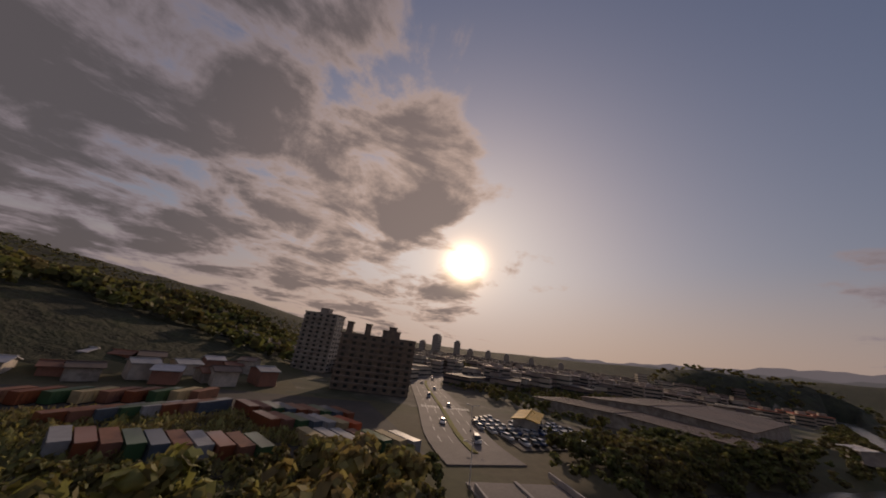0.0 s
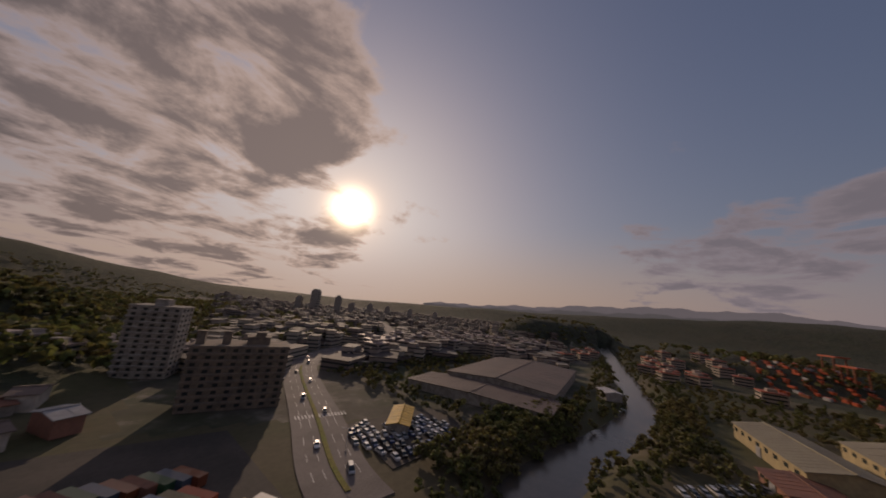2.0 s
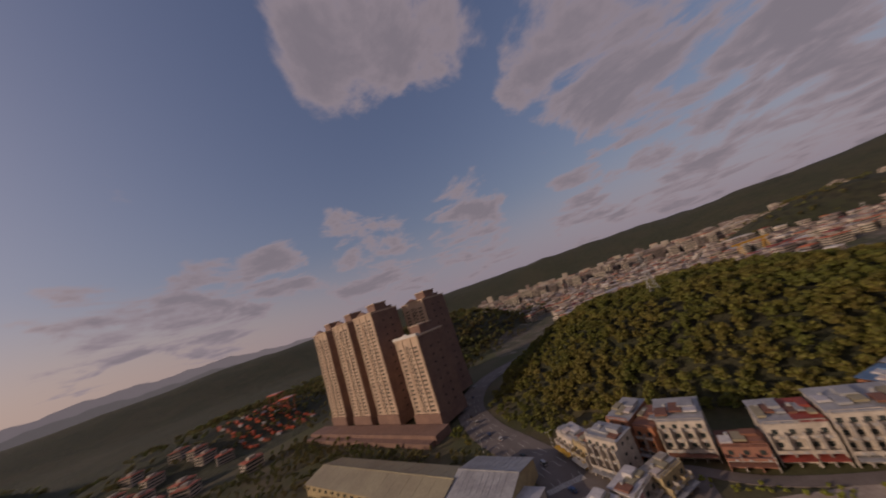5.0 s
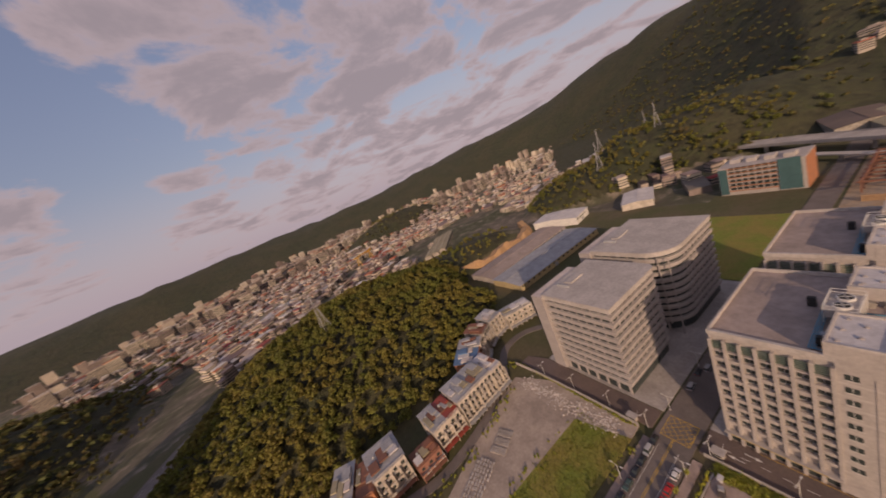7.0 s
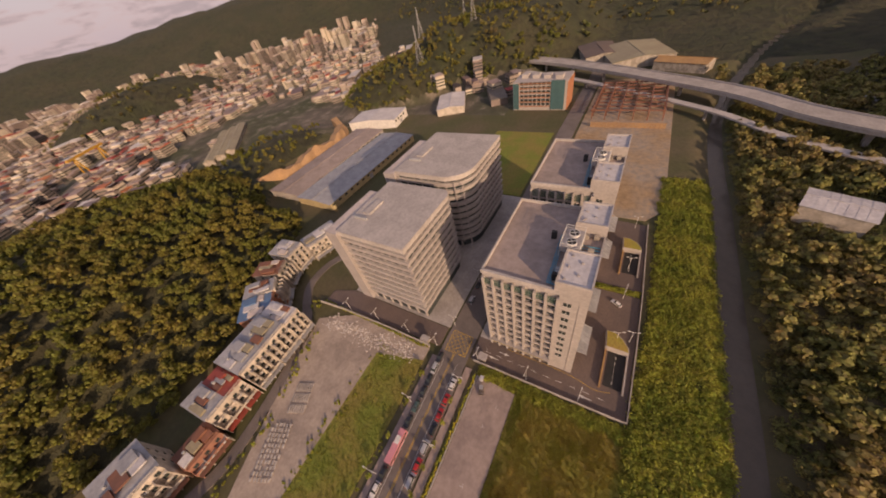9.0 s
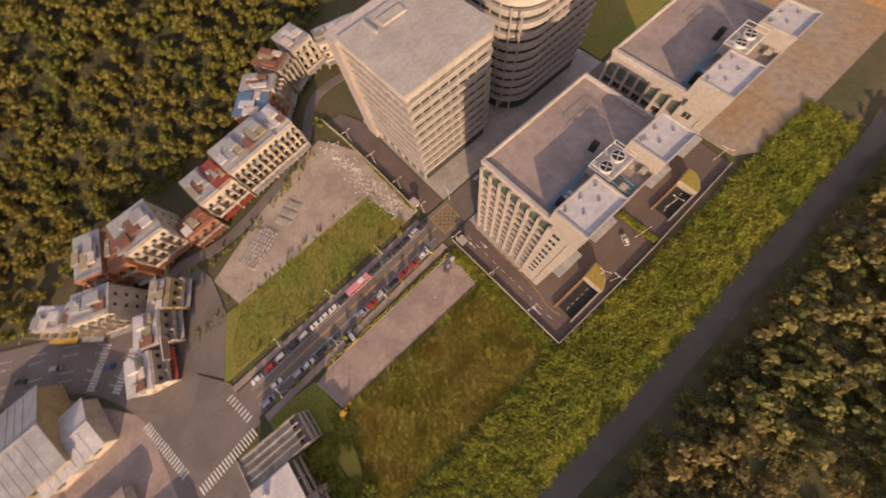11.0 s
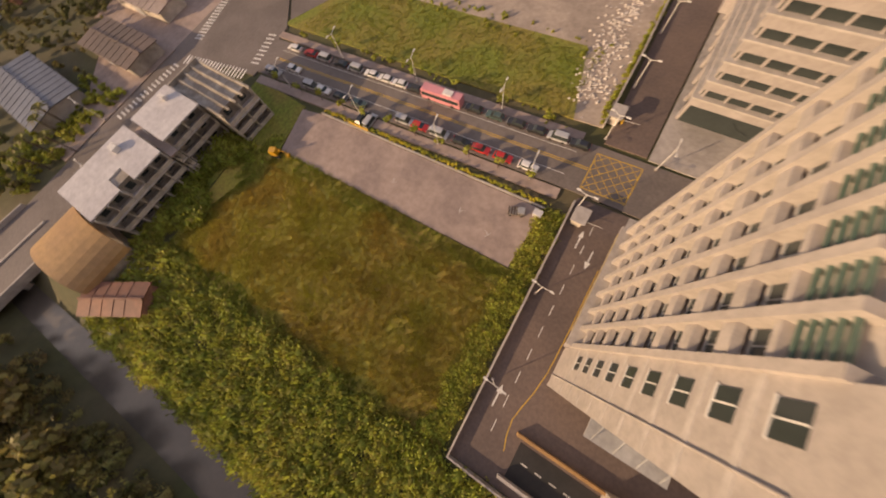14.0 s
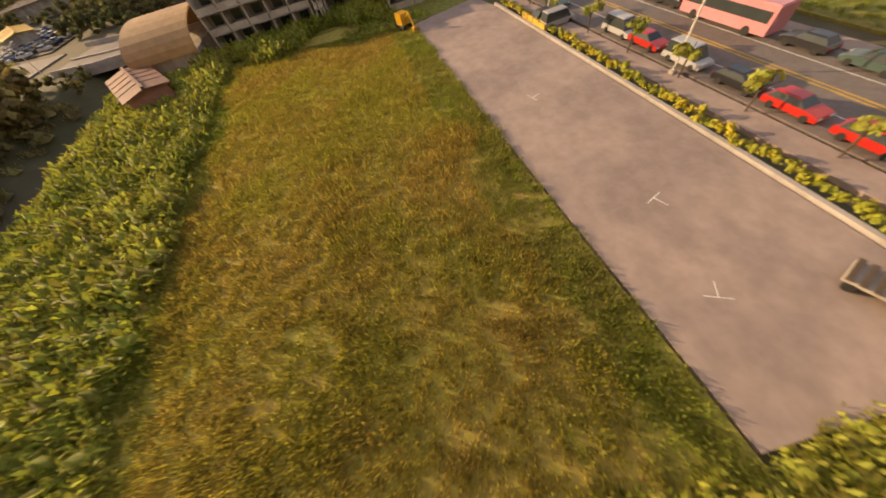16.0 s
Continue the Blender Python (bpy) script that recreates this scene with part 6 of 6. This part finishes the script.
sl = street_lamp()
sl.matrix_world = pose(2.2, -34, 0.09, 0, 0, 85)
for x, y, a in ((1.6, -14.5, 85), (2.6, -52, 85), (32, -64.5, 10), (30, -60, 20), (52, -60, 80), (70, -60, 10), (100, -60, 10), (-80, -15.5, 5), (-56, -14.6, 5), (-33, -13.2, 5), (-10, -12, 5), (-72, -1.0, 5), (-48, 0.6, 5), (-24, 1.8, 5), (0.2, 4.5, 80), (0.4, 20, 85), (0, 38, 85), (-1, 56, 85), (-108, -62, 85), (-128, -50, 85), (-112, -118, 85), (-138, -150, 60), (-150, 70, 140), (-190, 62, 150), (12, 1.6, 5), (40, 2.4, 5)):
    again(sl, pose(x, y, 0.1, 0, 0, a))

# ---- road paint ----
def paint(name, shape, mat, label):
    return solo(name, shape, mat, label, "road marking", "road paint", "structure")


def bar(a, b, w, z0=0.05, z1=0.09):
    return ribbon([a, b], w, z0, z1)


for off in (-0.25, 0.25):
    paint("centre_line", ribbon([(-92, road_y(-92, 0) + off), (0, road_y(0, 0) + off - 0.0)], 0.18, 0.04, 0.079), "yellow_paint", "double yellow centre line")
for off in (-3.1, 3.1):
    paint("edge_line", ribbon([(-92, road_y(-92, off)), (-4, road_y(-4, off))], 0.12, 0.04, 0.078), "white_paint", "white parking line")
hatch = Shape()
corners = [(0.3, -9.0), (9.6, -8.7), (9.8, 0.6), (0.2, 0.2)]
for (xa, ya), (xb, yb) in zip(corners, corners[1:] + corners[:1]):
    r = bar((xa, ya), (xb, yb), 0.22)
    hatch.add(r.v, r.f)
for k in range(1, 8):
    t = k / 4.0
    for mir in (0, 1):
        a, b = (0.3 + 9.3 * max(0, t - 1), -9.0 + 9.3 * min(1, t)), (0.3 + 9.3 * min(1, t), -9.0 + 9.3 * max(0, t - 1))
        if mir:
            a, b = (9.9 - a[0], a[1]), (9.9 - b[0], b[1])
        if abs(a[0] - b[0]) > 0.5:
            r = bar(a, b, 0.14, 0.05, 0.086 + 0.004 * mir)
            hatch.add(r.v, r.f)
slab("box_junction", [(0.1, -9.3), (9.9, -9.0), (10.1, 0.8), (0.0, 0.4)], 0.082, "asphalt", "asphalt crossing painted with a yellow grid", "road")
paint("yellow_box", hatch, "yellow_paint", "yellow criss-cross box junction marking")


def zebra(ax, ay, bx, by, length, n, label="white zebra crossing on worn asphalt"):
    z = thing("zebra_crossing", 0, 0, 0, label=label, category="road marking", group="zebra crossings", kind="structure")
    d = Vector((bx - ax, by - ay)).normalized()
    s = Vector((-d.y, d.x)) * length / 2
    for k in range(n):
        c = Vector((ax, ay)).lerp(Vector((bx, by)), (k + 0.5) / n)
        part("stripe", bar(tuple(c + s), tuple(c - s), 0.5, 0.05, 0.092), "white_paint", z)


zebra(-129.5, 49.5, -142, 37, 3.2, 15)
zebra(-121.5, 40.5, -134, 29, 3.2, 14)
zebra(-128.5, 11, -123, -14, 3.0, 19)
zebra(-121, -21.5, -97, -18.0, 3.4, 20)
zebra(-99.5, -1.5, -97, -14, 2.8, 8)
zebra(-122, -24, -124.5, -48, 2.6, 16)
zebra(-140, -186, -160, -178, 4, 16)
lines = Shape()
for off in (-6.6, -3.3, 3.3, 6.6):
    P = NORTH_ROAD
    for k in range(6, 60, 2):
        (xa, ya), (xb, yb) = P[k], P[k + 1]
        d = Vector((xb - xa, yb - ya)).normalized()
        r = bar((xa - d.y * off, ya + d.x * off), (xb - d.y * off, yb + d.x * off), 0.16, 0.03, 0.064)
        lines.add(r.v, r.f)
    P = SOUTH_ROAD
    for k in range(20, 60, 2):
        (xa, ya), (xb, yb) = P[k], P[k + 1]
        d = Vector((xb - xa, yb - ya)).normalized()
        r = bar((xa - d.y * off, ya + d.x * off), (xb - d.y * off, yb + d.x * off), 0.16, 0.03, 0.074)
        lines.add(r.v, r.f)
paint("lane_lines", lines, "white_paint", "broken white lane lines")
drv = Shape()
for k in range(10):
    r = bar((6.2 + 0.01 * k, -16 - k * 4.6), (6.25 + 0.01 * k, -18.2 - k * 4.6), 0.14, 0.06, 0.103)
    drv.add(r.v, r.f)
paint("lane_dashes", drv, "white_paint", "broken white line along the drive")
for x, y, a in ((4.9, -20, 0), (8.2, -23, 180), (4.6, -54, 0)):
    ar = Shape()
    c, s = math.cos(radians(a)), math.sin(radians(a))
    pts = [(-0.15, -2), (0.15, -2), (0.15, 0.6), (0.55, 0.6), (0, 2.2), (-0.55, 0.6), (-0.15, 0.6)]
    ar.prism([(x + px * c - py * s, y + px * s + py * c) for px, py in pts], 0.06, 0.104)
    paint("arrow", ar, "white_paint", "white painted lane arrow")
paint("kerb_line", ribbon(smooth_line([(10.6, -24), (10.4, -46), (8.6, -56), (9.6, -61)], 3), 0.16, 0.06, 0.104), "yellow_paint", "yellow kerb line round the drive")
median = solo("road_median", ribbon(SOUTH_ROAD[19:44], 1.6, 0.0, 0.3), "lawn", "planted median strip of the south road", "median", kind="structure")

# ---- yard clutter ----
rubble = []
rb = np.random.RandomState(12)
chunk = [crown_template(200, 1, 0, 1.0, 0.5, 0.5, -0.4)]
for k in range(620):
    t = rb.uniform()
    rubble.append((-11 + 9 * t * 0.4 + rb.normal() * 2.2, 62 - 50 * t + rb.normal() * 2.0, 0.0, rb.uniform(0.5, 1.9)))
scatter("rubble", chunk, rubble, "rubble", "heaps of broken pale concrete rubble", "rubble")
block = Shape().box(-0.6, 0.6, -0.35, 0.35, 0, 0.6).mesh("kerb_block", "pale_concrete")
stack = thing("block_stack", -68, 34, 0.06, 25, label="rows of stacked pale concrete blocks on the gravel", category="blocks")
for i in range(11):
    for j in range(6):
        if rb.uniform() < 0.9:
            part("kerb_block", block, None, stack, at=(i * 1.7 + rb.uniform(-0.2, 0.2), j * 1.5 + rb.uniform(-0.2, 0.2), 0), turn=rb.uniform(-14, 14))
stack2 = thing("block_stack", -46, 41, 0.06, 25, label="neat rows of long concrete kerb blocks", category="blocks")
longb = Shape().box(-1.6, 1.6, -0.3, 0.3, 0, 0.5).mesh("kerb_block", "concrete")
for i in range(3):
    for j in range(7):
        part("kerb_block", longb, None, stack2, at=(i * 4.2, j * 1.1, 0))


def lorry_box(mat, label, L=9.0):
    c = thing("container", 0, 0, 0, label=label, category="container", group="containers")
    part("box", Shape().box(-L / 2, L / 2, -1.22, 1.22, 0.2, 2.8), mat, c)
    ribs = Shape()
    for k in range(int(L / 1.1)):
        ribs.box(-L / 2 + 0.3 + k * 1.1, -L / 2 + 0.45 + k * 1.1, -1.27, 1.27, 0.25, 2.78)
    part("corrugation", ribs, mat, c)
    part("door", Shape().box(L / 2, L / 2 + 0.05, -1.1, 1.1, 0.3, 2.7), mat, c)
    part("skid", Shape().box(-L / 2, L / 2, -1.1, 1.1, 0, 0.2), "tyre", c)
    return c


BOX = [lorry_box(m, l) for m, l in (("box_orange", "weathered orange shipping container"), ("sheet_rust", "dull red shipping container"), ("box_green", "faded green shipping container"), ("box_blue", "pale blue shipping container"), ("sheet_grey", "dull white container lorry body"), ("yellow_wall", "worn yellow container body"), ("box_red", "bright orange-red shipping container"))]
for k, b in enumerate(BOX):
    b.matrix_world = pose(-80 - 3.1 * k, -158 + 0.8 * k, 0.05, 0, 0, 115)
for k in range(9):
    again(BOX[(k * 5) % 4], pose(-76 - 3.0 * k, -171 + 0.9 * k, 0.05, 0, 0, 112))
for k in range(8):
    again(BOX[(0, 1, 3, 2, 4)[k % 5]], pose(-46 - 3.2 * k, -162 - 1.6 * k, 0.05, 0, 0, 40))
for k in range(10):
    again(BOX[(4, 0, 1, 2, 3, 1)[k % 6]], pose(-50 - 3.1 * k, -146 + 0.7 * k, 0.05, 0, 0, 108))
for k in range(9):
    again(BOX[(1, 0, 2, 5)[k % 4]], pose(-30 - 4.4 * k, -180 - 1.0 * k, 0.05, 0, 0, 60))
for k in range(7):
    again(BOX[(5, 4, 4, 1, 2)[k % 5]], pose(-88 - 3.4 * k, -143 + 0.7 * k, 0.05, 0, 0, 108))
for k in range(6):
    again(BOX[(0, 1)[k % 2]], pose(-205 + 0.0 * k - 4.0 * k, -2 - 0.5 * k, 0.05, 0, 0, 98))
for k in range(84):
    x, y = -520 - (k % 14) * 11 + rb.uniform(-3, 3), 50 + (k // 14) * 15 + rb.uniform(-4, 4)
    again(BOX[(6, 6, 0, 6, 4, 6)[k % 6]], pose(x, y, float(height([x], [y])[0]), 0, 0, 10 * (k % 3)))

# ---- pylons ----
def pylon(x, y, h, label, turn=20):
    z = float(height(np.array([x]), np.array([y]))[0]) - 0.4
    p = thing("pylon", x, y, z, turn, label=label, category="pylon", group="pylons")
    for sx in (-1, 1):
        for sy in (-1, 1):
            part("leg", Shape().beam((sx * h * 0.11, sy * h * 0.11, 0), (sx * 0.9, sy * 0.9, h * 0.62), 0.17).beam((sx * 0.9, sy * 0.9, h * 0.62), (sx * 0.35, sy * 0.35, h), 0.13), "steel", p)
    lat = Shape()
    for k in range(8):
        z0, z1 = h * 0.62 * k / 8, h * 0.62 * (k + 1) / 8
        w0, w1 = h * 0.11 + (0.9 - h * 0.11) * k / 8, h * 0.11 + (0.9 - h * 0.11) * (k + 1) / 8
        for s in (-1, 1):
            lat.beam((-w0, s * w0, z0), (w1, s * w1, z1), 0.07).beam((w0, s * w0, z0), (-w1, s * w1, z1), 0.07)
            lat.beam((s * w0, -w0, z0), (s * w1, w1, z1), 0.07).beam((s * w0, w0, z0), (s * w1, -w1, z1), 0.07)
    part("lattice", lat, "steel", p)
    for k, w in ((0.68, 6.5), (0.79, 5.5), (0.9, 4.5)):
        part("cross_arm", Shape().beam((-w, 0, h * k), (w, 0, h * k), 0.14).beam((-w, 0, h * k), (0, 0, h * k + 1.6), 0.08).beam((w, 0, h * k), (0, 0, h * k + 1.6), 0.08), "steel", p)
    return p


PL = "grey lattice steel power pylon on the wooded hill"
for x, y, h in ((-88, 196, 36), (-60, 330, 34), (330, 215, 42), (395, 250, 40), (430, 180, 36), (560, 260, 40), (160, 620, 36), (300, 760, 36), (480, 420, 40)):
    pylon(x, y, h, PL)

# ---- far town ----
def town_house(seed):
    r = random.Random(seed)
    w, d, h = r.uniform(10, 24), r.uniform(9, 16), r.choice((6, 9, 9, 12, 15))
    t = thing("town_house", 0, 0, -4000, label="plain town house with rows of windows", category="house", group="far town")
    part("wall", Shape().box(-w / 2, w / 2, -d / 2, d / 2, -3, h), "town_wall", t)
    part("roof", Shape().box(-w / 2 - 0.4, w / 2 + 0.4, -d / 2 - 0.4, d / 2 + 0.4, h, h + 0.7), "town_red" if seed % 4 == 0 else "town_roof", t)
    part("roof_house", Shape().box(-w * 0.2, w * 0.2, -d * 0.2, d * 0.2, h + 0.7, h + 3), "town_wall", t)
    for k in range(int(h / 3)):
        part("window_band", Shape().box(-w / 2 + 1, w / 2 - 1, -d / 2 - 0.08, d / 2 + 0.08, 1 + k * 3, 2.3 + k * 3).box(-w / 2 - 0.08, w / 2 + 0.08, -d / 2 + 1, d / 2 - 1, 1.01 + k * 3, 2.29 + k * 3), "glass", t)
    return t


VILLAGE = [(-50 + (r + 150) * math.cos(radians(a)), -40 + (r + 150) * math.sin(radians(a))) for r, a in ((600, 6), (622, 5), (645, 5.4), (668, 4.2), (690, 3.6), (715, 3.0), (742, 2.4), (770, 1.6), (585, 1), (575, -3), (596, -2), (612, -4), (560, -6), (548, -8), (572, -7.5), (640, -6))]
kinds = [town_house(s) for s in range(10)]
spots = list(VILLAGE)
rt = np.random.RandomState(77)
while len(spots) < 210:
    zone = len(spots) % 10
    if zone < 5:
        x, y = rt.uniform(-330, 330), rt.uniform(430, 1300)
        if abs(x - 230) < 160 and abs(y - 900) < 110 or x > 0.42 * (y - 200) + 40:
            continue
    elif zone < 7:
        x, y = rt.uniform(-560, -250), rt.uniform(-330, -190)
        if x > -380 and y > -250:
            continue
    elif zone == 7:
        x, y = rt.uniform(-200, -60), rt.uniform(-400, -300)
    elif zone == 8:
        x, y = rt.uniform(-620, -420), rt.uniform(-160, 30)
    else:
        x, y = rt.uniform(60, 400), rt.uniform(600, 1200)
    X, Y = np.array([x]), np.array([y])
    if nearest(RIVER, X, Y)[0] < 26 or not clear_of_roads(X, Y, 19)[0]:
        continue
    if any((x - a) ** 2 + (y - b) ** 2 < 21 ** 2 for a, b in spots[-300:]):
        continue
    spots.append((x, y))
for k, (x, y) in enumerate(spots):
    z = float(height(np.array([x]), np.array([y]))[0])
    m = pose(x, y, z, 0, 0, rt.uniform(0, 180) if k % 3 else 20)
    if k < len(kinds):
        kinds[k].matrix_world = m
    else:
        again(kinds[k % len(kinds)], m)
sh, shb = Shape(), Shape()
roofs = (Shape(), Shape(), Shape(), Shape())
n = 8200
side = np.arange(n) % 3
ang = np.where(side == 0, rt.uniform(-165, -108, n), np.where(side == 1, rt.uniform(62, 112, n), rt.uniform(40, 124, n)))
dist = np.where(side == 0, rt.uniform(230, 1500, n), np.where(side == 1, rt.uniform(430, 1500, n), rt.uniform(650, 1900, n)))
TX, TY = -60 + dist * np.cos(np.radians(ang)), -40 + dist * np.sin(np.radians(ang))
TX[-420:], TY[-420:] = rt.uniform(285, 620, 420), rt.uniform(70, 420, 420)
TZ = height(TX, TY)
fit = (TZ < 16) & (nearest(VIA, TX, TY) > 20) & (nearest(RIVER, TX, TY) > 25) & clear_of_roads(TX, TY, 19) & ~((TX > -380) & (TX < -190) & (TY > -235) & (TY < -90)) & ~((TX > 60) & (TX < 284) & (TY < 560) & (TY > 0))
for k in np.nonzero(fit)[0]:
    x, y, z = TX[k], TY[k], TZ[k]
    w, d, h = rt.uniform(3.5, 9), rt.uniform(3.5, 7), rt.choice((5, 5, 7, 9, 9, 12, 15))
    if side[k] and dist[k] > 1050 and k % 5 == 0 and k < n - 420:
        w, d, h = rt.uniform(8, 16), rt.uniform(5, 8), rt.uniform(22, 42)
    elif k % 11 == 0:
        w, d, h = rt.uniform(12, 26), rt.uniform(7, 12), rt.uniform(6, 9)
    c, s = math.cos(0.4 + (k % 5) * 0.1), math.sin(0.4 + (k % 5) * 0.1)
    ring = [(x + u * c - v * s, y + u * s + v * c) for u, v in ((-w, -d), (w, -d), (w, d), (-w, d))]
    sh.prism(ring, z - 2, z + h)
    ring = [(x + u * 1.03 * c - v * 1.03 * s, y + u * 1.03 * s + v * 1.03 * c) for u, v in ((-w, -d), (w, -d), (w, d), (-w, d))]
    roofs[(0, 1, 0, 2, 0, 2, 0)[k % 7] if side[k] else 3].prism(ring, z + h, z + h + 0.8)
    if dist[k] < 1300:
        ring = [(x + u * 1.012 * c - v * 1.012 * s, y + u * 1.012 * s + v * 1.012 * c) for u, v in ((-w, -d), (w, -d), (w, d), (-w, d))]
        for q in range(int(h / 3.4)):
            shb.prism(ring, z + 1.2 + q * 3.3, z + 2.5 + q * 3.3)
town = thing("far_town", label="dense hazy town of small blocks filling the valley", category="town", kind="stuff")
part("walls", sh, "town_wall", town, kind="stuff")
part("window_bands", shb, "glass", town, kind="stuff")
for shr, mat in zip(roofs, ("town_roof", "town_red", "town_pale", "tin_roof")):
    part("roofs", shr, mat, town, kind="stuff")
# distant tall slabs to the south-west
for x, y, w, h in ((-590, -893, 40, 64), (-648, -860, 15, 52), (-560, -930, 14, 40), (-735, -900, 22, 34), (-800, -880, 18, 36), (-860, -850, 24, 32), (-930, -800, 30, 30), (-1010, -740, 40, 28)):
    tb = thing("far_tower", x, y, 0, 40, label="distant grey high-rise slab", category="building", group="far towers")
    part("wall", Shape().box(-w / 2, w / 2, -9, 9, -3, h), "stained", tb)
    for q in range(3):
        part("roof_house", Shape().box(-w / 2 + q * w / 3 + 1, -w / 2 + q * w / 3 + w / 5, -5, 5, h, h + 5), "stained", tb)
    for q in range(int(h / 7)):
        part("window_strip", Shape().box(-w / 2 + 1, w / 2 - 1, -9.1, 9.1, 3 + q * 7, 5.5 + q * 7), "glass", tb)
gantry = thing("gantry_crane", 40, 640, 0, 35, label="big yellow gantry crane over a yard", category="crane")
for sx in (-22, 22):
    part("leg", Shape().beam((sx, -6, 0), (sx, -1, 22), 0.9).beam((sx, 6, 0), (sx, 1, 22), 0.9), "crane_yellow", gantry)
part("girder", Shape().box(-32, 32, -1.6, 1.6, 22, 25), "crane_yellow", gantry)
for kx in range(2):
    g = thing("gantry_crane", -590 - 40 * kx, 120, float(height([-590.0 - 40 * kx], [120.0])[0]), 10, label="red container gantry crane", category="crane")
    for sx in (-9, 9):
        part("leg", Shape().beam((sx, -5, 0), (sx, -5, 20), 0.8).beam((sx, 5, 0), (sx, 5, 20), 0.8), "box_orange", g)
    part("girder", Shape().box(-14, 14, -6, 6, 20, 21.6), "box_red", g)

# faded bay marks on the empty lot
for k, (x, y, a) in enumerate(((-12, -28.5, 60), (-20, -25, -70), (-38, -27, 15))):
    c, q = math.cos(radians(a)), math.sin(radians(a))
    paint("bay_mark", bar((x, y), (x + 1.6 * c, y + 1.6 * q), 0.07, 0.05, 0.093), "white_paint", "faded white bay mark on the lot")
    paint("bay_mark", bar((x + 0.8 * c, y + 0.8 * q), (x + 0.8 * c - 1.1 * q, y + 0.8 * q + 1.1 * c), 0.07, 0.05, 0.095), "white_paint", "faded white bay mark on the lot")
